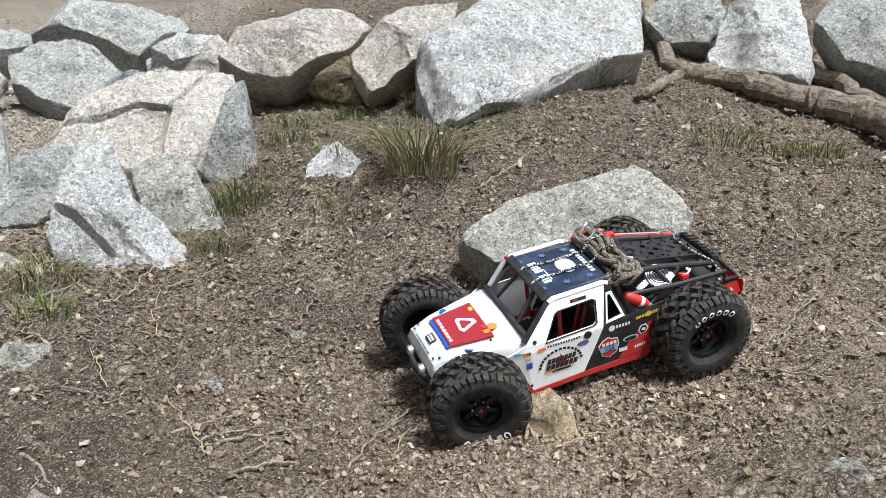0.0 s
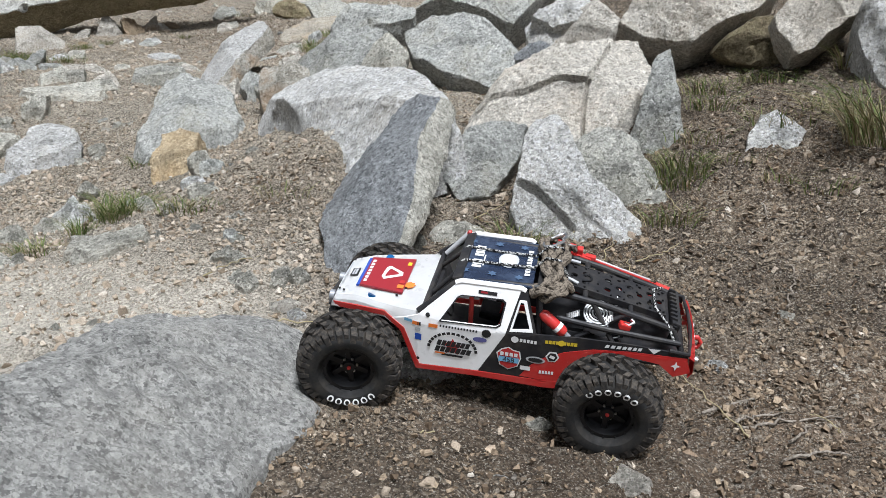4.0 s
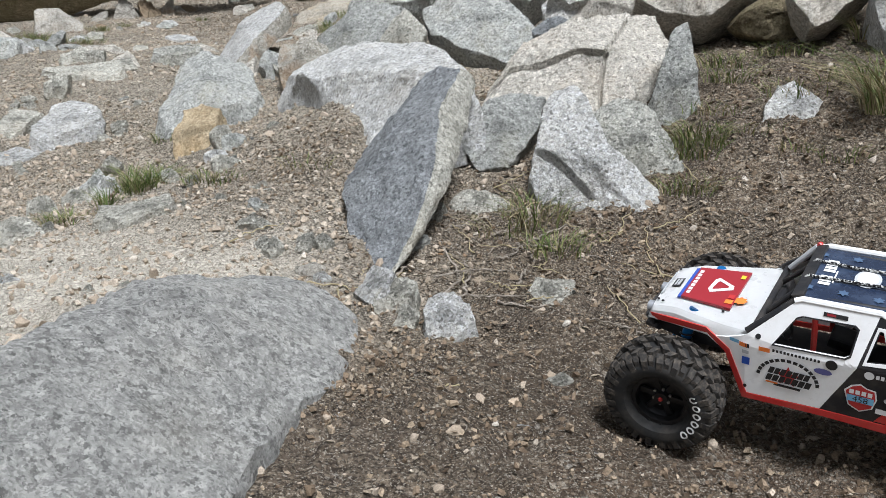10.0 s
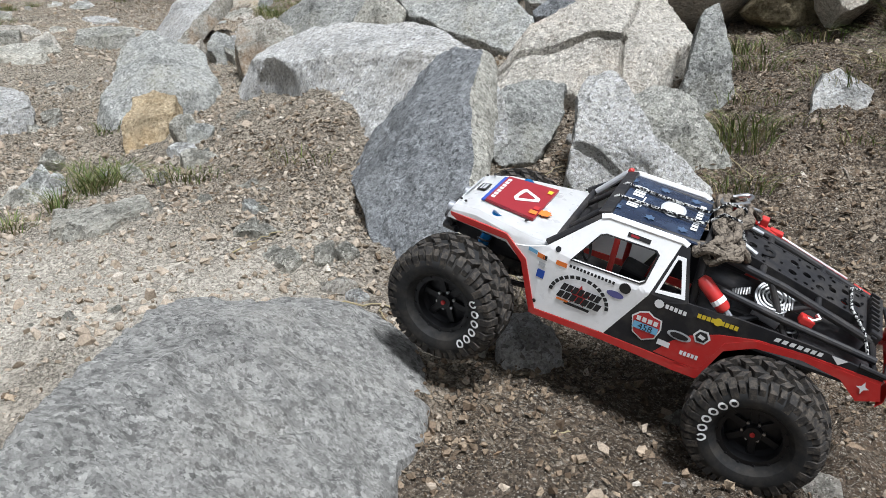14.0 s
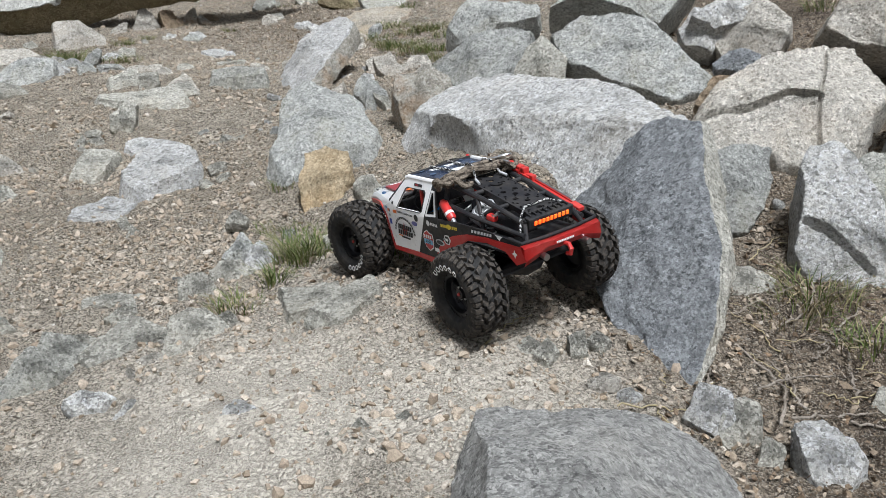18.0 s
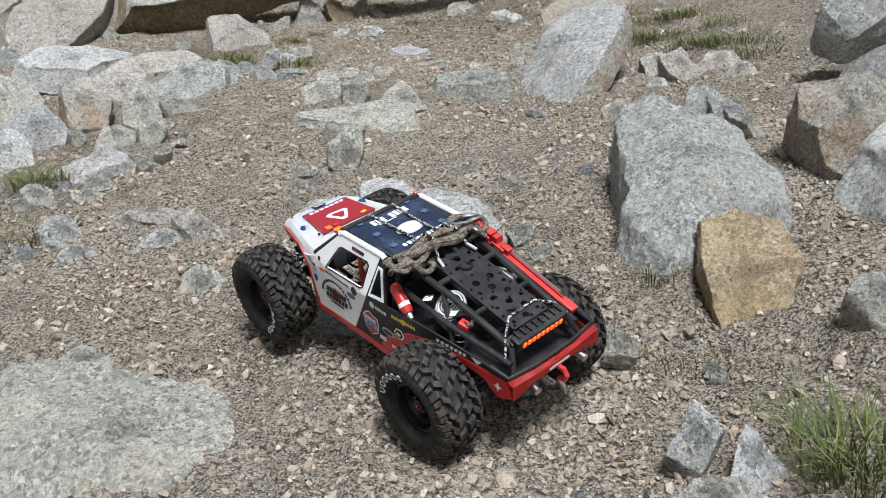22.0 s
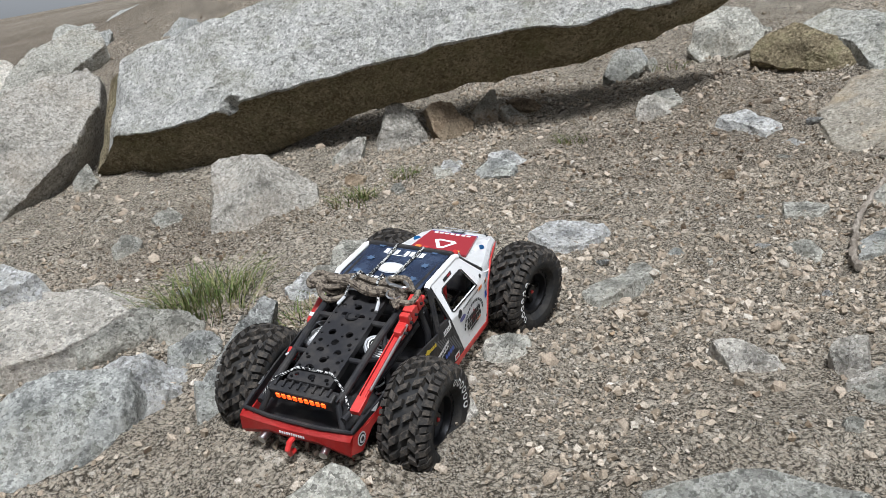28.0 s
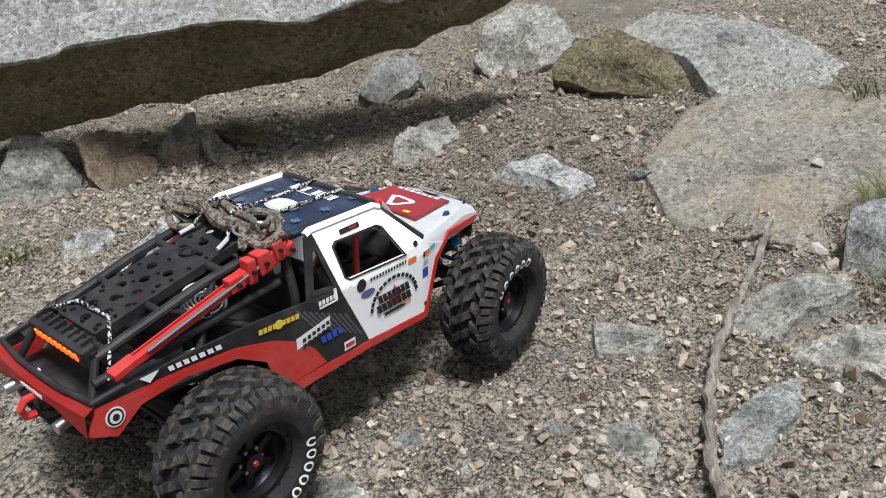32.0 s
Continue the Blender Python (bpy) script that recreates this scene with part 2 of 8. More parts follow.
def litter(x, y):
    """1 on the leaf-strewn bank beside the wood, 0 on the bare sandy track."""
    e = x + 0.95 - 0.22 * np.clip(y - 1.4, -1, 1) + 0.5 * fbm(x * 1.7, y * 1.7, 3)
    patch = 0.55 * np.exp(-((x + 2.6) ** 2 + (y - 4.3) ** 2) / 0.16)
    patch = patch + 0.55 * np.exp(-((x - -3.44) ** 2 + (y - 3.51) ** 2) / 0.03)
    patch = patch + 0.55 * np.exp(-((x + 1.22) / 0.22) ** 2 - ((y - 1.64) / 0.2) ** 2)
    far = np.clip((np.hypot(x + 1.6, y - 2.8) - 3.2) / 1.5, 0, 1)
    return np.clip(np.maximum(0.5 + e / 0.5, patch), 0, 1) * (1 - far) + far * np.clip(0.5 + 1.1 * fbm(x * 0.7, y * 0.7, 4), 0, 1)


def near_track(x, y):
    """1 beside the start of the track, fading out over a metre."""
    return np.clip(1.6 - np.hypot((x + 0.7) / 1.5, (y - 1.3) / 1.1) + 0.6 * fbm(x * 2, y * 2 + 4, 3), 0, 1)


def rust(x, y):
    """Reddish brown gritty track at the foot of the bank, with faint patches higher up."""
    return np.clip(np.clip((1.32 - y) / 0.35, -0.5, 0.75) + 1.0 * fbm(x * 3, y * 3, 3), 0, 0.95) * np.clip((x + 0.72) / 0.3, 0, 1) * near_track(x, y)


def damp(x, y):
    """Dark moist soil: dug up by the wheels beside the big front slab, and under the grass of the bank."""
    bank = np.clip(0.55 * np.exp(-(((x + 0.05) / 0.45) ** 2 + ((y - 2.15) / 0.4) ** 2)) + 0.3 * fbm(x * 5, y * 5 + 7, 3), 0, 1) * (np.hypot(x + 0.05, y - 2.15) < 0.9)
    dug = np.clip(1.15 * np.exp(-(((x + 0.52) / 0.42) ** 2 + ((y - 0.98) / 0.28) ** 2)) + 0.5 * fbm(x * 5, y * 5 + 7, 3), 0, 1) * (np.hypot(x + 0.55, y - 0.98) < 0.9)
    return np.maximum(dug, bank)


def dry(x, y):
    """Pale dry sand on the flat stretch before the rock pile."""
    return near_track(x, y) * np.clip((1.8 - y) / 0.6, 0, 1) * (1 - 0.8 * np.exp(-((x + 1.2) / 0.2) ** 2 - ((y - 1.55) / 0.25) ** 2)) * np.clip((-0.85 - x) / 0.30, 0, 1) * np.clip((x + 2.0) / 0.5, 0.35, 1) * np.clip(1.1 + 0.9 * fbm(x * 4 + 3, y * 4, 3), 0, 1)


def relief(x, y):
    k = litter(x, y)
    return 0.020 * fbm(x * 5, y * 5, 3) + 0.012 * fbm(x * 22, y * 22, 3) + (0.006 + 0.003 * k) * np.abs(fbm(x * 48 + 9, y * 48, 3)) * 2


def axis(a, b, step):
    mid = np.arange(a, b, step)
    out = step * np.cumsum(1.22 ** np.arange(1, 42))
    out = out[out < 140]
    return np.concatenate([a - out[::-1], mid, mid[-1] + out])


def ground_material():
    m = material("stony_soil", (0.320, 0.285, 0.228), 0.95)
    b = m.node_tree.nodes["Principled BSDF"]
    co = nd(m, "ShaderNodeTexCoord").outputs["Object"]
    at = nd(m, "ShaderNodeAttribute")
    at.attribute_name = "litter"
    wob = nd(m, "ShaderNodeTexNoise", Scale=90.0, Detail=2.0)
    ln(m, co, wob.inputs["Vector"])
    warp = nd(m, "ShaderNodeVectorMath")
    warp.operation = "MULTIPLY_ADD"
    ln(m, wob.outputs["Color"], warp.inputs[0])
    warp.inputs[1].default_value = (0.010, 0.010, 0.010)
    ln(m, co, warp.inputs[2])
    tones, domes = [], []
    for scale in (78, 170, 330):
        v = nd(m, "ShaderNodeTexVoronoi", Scale=scale)
        ln(m, warp.outputs[0], v.inputs["Vector"])
        sep = nd(m, "ShaderNodeSeparateColor")
        ln(m, v.outputs["Color"], sep.inputs[0])
        tones.append(sep.outputs[0])
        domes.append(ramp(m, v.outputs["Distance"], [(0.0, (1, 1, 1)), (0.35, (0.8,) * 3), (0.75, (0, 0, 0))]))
    # where the coarser pebbles show through the fine grit
    coarse_at = ramp(m, noise_tex(m, co, 14, 5, 0.7), [(0.53, (0, 0, 0)), (0.62, (1, 1, 1))])
    fine_at = ramp(m, noise_tex(m, co, 9, 5, 0.7), [(0.44, (0, 0, 0)), (0.56, (1, 1, 1))])
    tone = mixc(m, coarse_at, mixc(m, fine_at, tones[1], tones[2]), tones[0])
    dome = mixc(m, coarse_at, mixc(m, fine_at, domes[1], domes[2]), domes[0])
    sandy = ramp(m, tone, [(0.0, (0.199, 0.165, 0.121)), (0.3, (0.348, 0.298, 0.229)), (0.65, (0.453, 0.400, 0.321)), (0.88, (0.542, 0.497, 0.419)), (1.0, (0.676, 0.647, 0.584))])
    dust = mixc(m, ramp(m, noise_tex(m, co, 3.0, 6, 0.65), [(0.35, (0, 0, 0)), (0.65, (1, 1, 1))]), (0.383, 0.326, 0.251), (0.502, 0.444, 0.356))
    sandy = mixc(m, ramp(m, noise_tex(m, co, 8, 4, 0.7), [(0.42, (0.25,) * 3), (0.6, (0.8,) * 3)]), sandy, dust)
    sandy = mixc(m, ramp(m, noise_tex(m, co, 2.2, 6, 0.7), [(0.38, (0.35,) * 3), (0.54, (0, 0, 0))]), sandy, (0.27, 0.228, 0.172))
    # gaps between grains: dark soil, with crevice shade painted into the colour too
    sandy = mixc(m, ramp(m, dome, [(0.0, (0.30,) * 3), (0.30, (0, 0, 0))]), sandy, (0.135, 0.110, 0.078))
    bare = nd(m, "ShaderNodeAttribute")
    bare.attribute_name = "dry"
    sandy = mixc(m, mixc(m, 0.85, (0.0, 0.0, 0.0), bare.outputs["Fac"]), sandy, (0.663, 0.609, 0.517))
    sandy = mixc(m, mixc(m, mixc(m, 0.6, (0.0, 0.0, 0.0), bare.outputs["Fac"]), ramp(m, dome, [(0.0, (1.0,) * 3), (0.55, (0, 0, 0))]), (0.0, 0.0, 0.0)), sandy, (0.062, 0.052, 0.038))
    soil = ramp(m, tone, [(0.0, (0.085, 0.063, 0.042)), (0.45, (0.206, 0.160, 0.114)), (0.8, (0.377, 0.304, 0.220)), (0.96, (0.542, 0.462, 0.353)), (1.0, (0.691, 0.645, 0.571))])
    soil = mixc(m, ramp(m, noise_tex(m, co, 6, 5, 0.65), [(0.36, (0.6,) * 3), (0.6, (0, 0, 0))]), soil, (0.125, 0.101, 0.081))
    # soil and grit gaps are darkened in the colour the same way
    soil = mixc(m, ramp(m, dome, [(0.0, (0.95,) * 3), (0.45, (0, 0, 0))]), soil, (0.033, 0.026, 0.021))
    track = nd(m, "ShaderNodeAttribute")
    track.attribute_name = "rust"
    grit = ramp(m, tone, [(0.0, (0.164, 0.106, 0.067)), (0.4, (0.347, 0.249, 0.171)), (0.75, (0.500, 0.405, 0.303)), (1.0, (0.694, 0.642, 0.547))])
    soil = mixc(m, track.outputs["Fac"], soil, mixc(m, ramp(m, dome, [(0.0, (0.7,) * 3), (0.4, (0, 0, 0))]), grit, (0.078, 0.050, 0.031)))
    wet = nd(m, "ShaderNodeAttribute")
    wet.attribute_name = "damp"
    soil = mixc(m, mixc(m, 0.7, (0.0, 0.0, 0.0), wet.outputs["Fac"]), soil, (0.054, 0.040, 0.029))
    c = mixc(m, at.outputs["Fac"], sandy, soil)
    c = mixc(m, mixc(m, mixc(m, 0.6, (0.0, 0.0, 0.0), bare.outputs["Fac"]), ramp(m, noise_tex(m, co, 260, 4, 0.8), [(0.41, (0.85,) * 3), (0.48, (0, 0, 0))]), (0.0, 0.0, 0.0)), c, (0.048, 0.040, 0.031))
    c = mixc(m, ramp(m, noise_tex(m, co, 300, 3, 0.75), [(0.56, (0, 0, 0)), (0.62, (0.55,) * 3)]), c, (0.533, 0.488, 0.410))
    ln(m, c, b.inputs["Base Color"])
    lumps = bump(m, noise_tex(m, co, 75, 7, 0.75), 0.7, 0.012)
    stones = bump(m, dome, 1.0, 0.007, lumps)
    bump(m, noise_tex(m, co, 320, 4, 0.72), 0.8, 0.003, stones)
    return m


def build_ground():
    xs, ys = axis(-4.4, 1.3, 0.0145), axis(0.35, 4.9, 0.0145)
    gx, gy = np.meshgrid(xs, ys)
    x, y = gx.ravel(), gy.ravel()
    near = np.exp(-np.maximum(0, np.hypot(x + 1.6, y - 2.6) - 4) / 6)
    z = ground_z(x, y) + relief(x, y) * near
    n = len(xs)
    i = (np.arange(len(ys) - 1)[:, None] * n + np.arange(n - 1)[None, :]).ravel()
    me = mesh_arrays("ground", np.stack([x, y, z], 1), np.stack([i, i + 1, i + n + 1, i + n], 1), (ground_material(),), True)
    at = me.attributes.new("litter", "FLOAT", "POINT")
    at.data.foreach_set("value", litter(x, y).astype(np.float32))
    at = me.attributes.new("dry", "FLOAT", "POINT")
    at.data.foreach_set("value", dry(x, y).astype(np.float32))
    at = me.attributes.new("damp", "FLOAT", "POINT")
    at.data.foreach_set("value", damp(x, y).astype(np.float32))
    at = me.attributes.new("rust", "FLOAT", "POINT")
    at.data.foreach_set("value", rust(x, y).astype(np.float32))
    tagged(new("ground", me), "sandy gravel bank with leaf litter and bare soil", "ground", kind="structure")


build_ground()


# ---- rocks ----
def rock_mesh(outline, thick, seed, fine, flat=False, grooves=(), flare=-0.20, cuts=(), chips=12):
    """A broken stone: the outline is its main face (local x, y), which z looks out of; it is thick behind that face."""
    rs = random.Random(seed)
    pts = [Vector((x * 1.04, y * 1.04, 0)) for x, y in outline]
    size = max(max(p.x for p in pts) - min(p.x for p in pts), max(p.y for p in pts) - min(p.y for p in pts))
    step = size / fine
    ring = []
    for a, b in zip(pts, pts[1:] + pts[:1]):
        n = max(1, round((b - a).length / step))
        ring += [a.lerp(b, k / n) for k in range(n)]
    ring = np.array([tuple(p) for p in ring])
    n = len(ring)
    soft = ring.copy()
    for _ in range(2):
        soft = 0.5 * soft + 0.25 * (np.roll(soft, 1, 0) + np.roll(soft, -1, 0))
    ring = 0.85 * ring + 0.15 * soft
    mid = ring.mean(0)
    ch = min(0.10 * thick, 0.025 * size) + 0.001
    layers = [(f, 0.0) for f in np.linspace(0, 0.97, max(5, fine // 3))[1:]] + [(0.99, -0.3 * ch / size), (1.0, -ch / size)]
    front = len(layers)
    depth = max(4, min(10, round(thick / step)))
    for k in range(1, depth + 1):
        f = k / depth
        layers.append((1.0 + 0.03 * math.sin(3 * f) + flare * f ** (2.2 if flare < 0 else 1.0), -(ch + (thick - ch) * f) / size))
    layers += [(0.55, -thick / size - 0.02)]
    verts = [np.array([[*mid[:2], 0.0]])]
    for s, w in layers:
        lay = mid + (ring - mid) * s
        lay[:, 2] = w * size
        verts.append(lay)
    verts.append(np.array([[*mid[:2], -thick - 0.02 * size]]))
    v = np.concatenate(verts)
    # the main face breaks into a few flat facets
    tilt = 0.26 * min(1.0, 0.26 / size)
    facets = [(rs.uniform(0.02, 0.05), rs.gauss(0, 0.03 if flat else tilt), rs.gauss(0, 0.03 if flat else tilt)) for _ in range(5)]
    q = (v[:, :2] - mid[:2])
    rise = np.min([c * size + a * q[:, 0] + b * q[:, 1] for c, a, b in facets], axis=0)
    fade = np.ones(len(v))
    fade[1 + front * n:] = np.clip(1 + v[1 + front * n:, 2] / max(thick, 1e-6), 0, 1)
    v[:, 2] += np.clip(rise, -0.15 * size, 0.05 * size) * fade
    # broken facets: push what stands beyond a random plane back onto it
    for _ in range(chips):
        d = np.array([rs.gauss(0, 0.7), rs.gauss(0, 0.7), rs.gauss(0, 1.0)])
        d /= np.linalg.norm(d)
        q = (v - mid) @ d
        lim = q.max() * (rs.uniform(0.90, 0.98) if flat else rs.uniform(0.80, 0.96))
        v = v - np.outer(np.maximum(0, q - lim), d)
    # large breaks: a point on the break and the way that it looks
    for place, way in cuts:
        q = (v - np.array(place)) @ np.array(way)
        v = v - np.outer(np.maximum(0, q), way)
    o = Vector((rs.uniform(-50, 50), rs.uniform(-50, 50), rs.uniform(-50, 50)))
    for k in range(len(v)):
        p = Vector(v[k])
        w = noise.noise_vector(p * (4.0 / size) + o) * 0.010 + noise.noise_vector(p * 24 + o) * (0.0042 * min(1, size / 0.18) / size) + noise.noise_vector(p * 58 + o) * (0.0030 * min(1, size / 0.12) / size) + noise.noise_vector(p * 130 + o) * 0.0011 / size
        ridge = abs(noise.noise(p * (7.0 / size) + o)) - 0.3
        step = noise.noise(p * (5.0 / size) + o * 1.7) * 3.0
        ridge += 0.8 * (math.floor(step) + min(1.0, (step - math.floor(step)) / 0.25) - step)
        v[k] += np.array(w) * size + np.array((0, 0, ridge * 0.012 * size))
    # cracks and notches cut into the main face
    for width, cut, line in grooves:
        away = np.full(len(v), 9.0)
        for (ax, ay), (bx, by) in zip(line, line[1:]):
            f = np.clip(((v[:, 0] - ax) * (bx - ax) + (v[:, 1] - ay) * (by - ay)) / ((bx - ax) ** 2 + (by - ay) ** 2), 0, 1)
            away = np.minimum(away, np.hypot(v[:, 0] - ax - f * (bx - ax), v[:, 1] - ay - f * (by - ay)))
        v[:1 + front * n, 2] -= cut * np.clip(1.25 - away[:1 + front * n] / width, 0, 1)
    m = len(layers)
    idx = lambda r, j: 1 + r * n + (j % n)
    j = np.arange(n)
    quads = [np.stack([idx(r, j), idx(r + 1, j), idx(r + 1, j + 1), idx(r, j + 1)], 1) for r in range(m - 1)]
    cap = np.stack([np.zeros(n, int), idx(0, j), idx(0, j + 1)], 1)
    last = len(v) - 1
    back = np.stack([np.full(n, last), idx(m - 1, j + 1), idx(m - 1, j)], 1)
    area = float(np.sum(ring[:, 0] * np.roll(ring[:, 1], -1) - np.roll(ring[:, 0], -1) * ring[:, 1]))
    faces = [np.concatenate(quads), cap, back]
    if area < 0:
        faces = [f[:, ::-1] for f in faces]
    return v, faces, (front - 2) * n


WORDS = {
    "white": "white-grey speckled granite", "grey": "grey granite", "dark": "dark blue-grey granite", "green": "greenish grey granite",
    "tan": "tan weathered granite", "pale": "pale beige-grey granite", "orange": "rusty orange", "stain": "brown-stained granite", "brown": "reddish brown",
    "lichen": "pale lichened granite", "shade": "mossy shade-darkened granite", "front": "pale blue-grey granite", "great": "huge weathered granite", "sandy": "sandy tan granite",
}
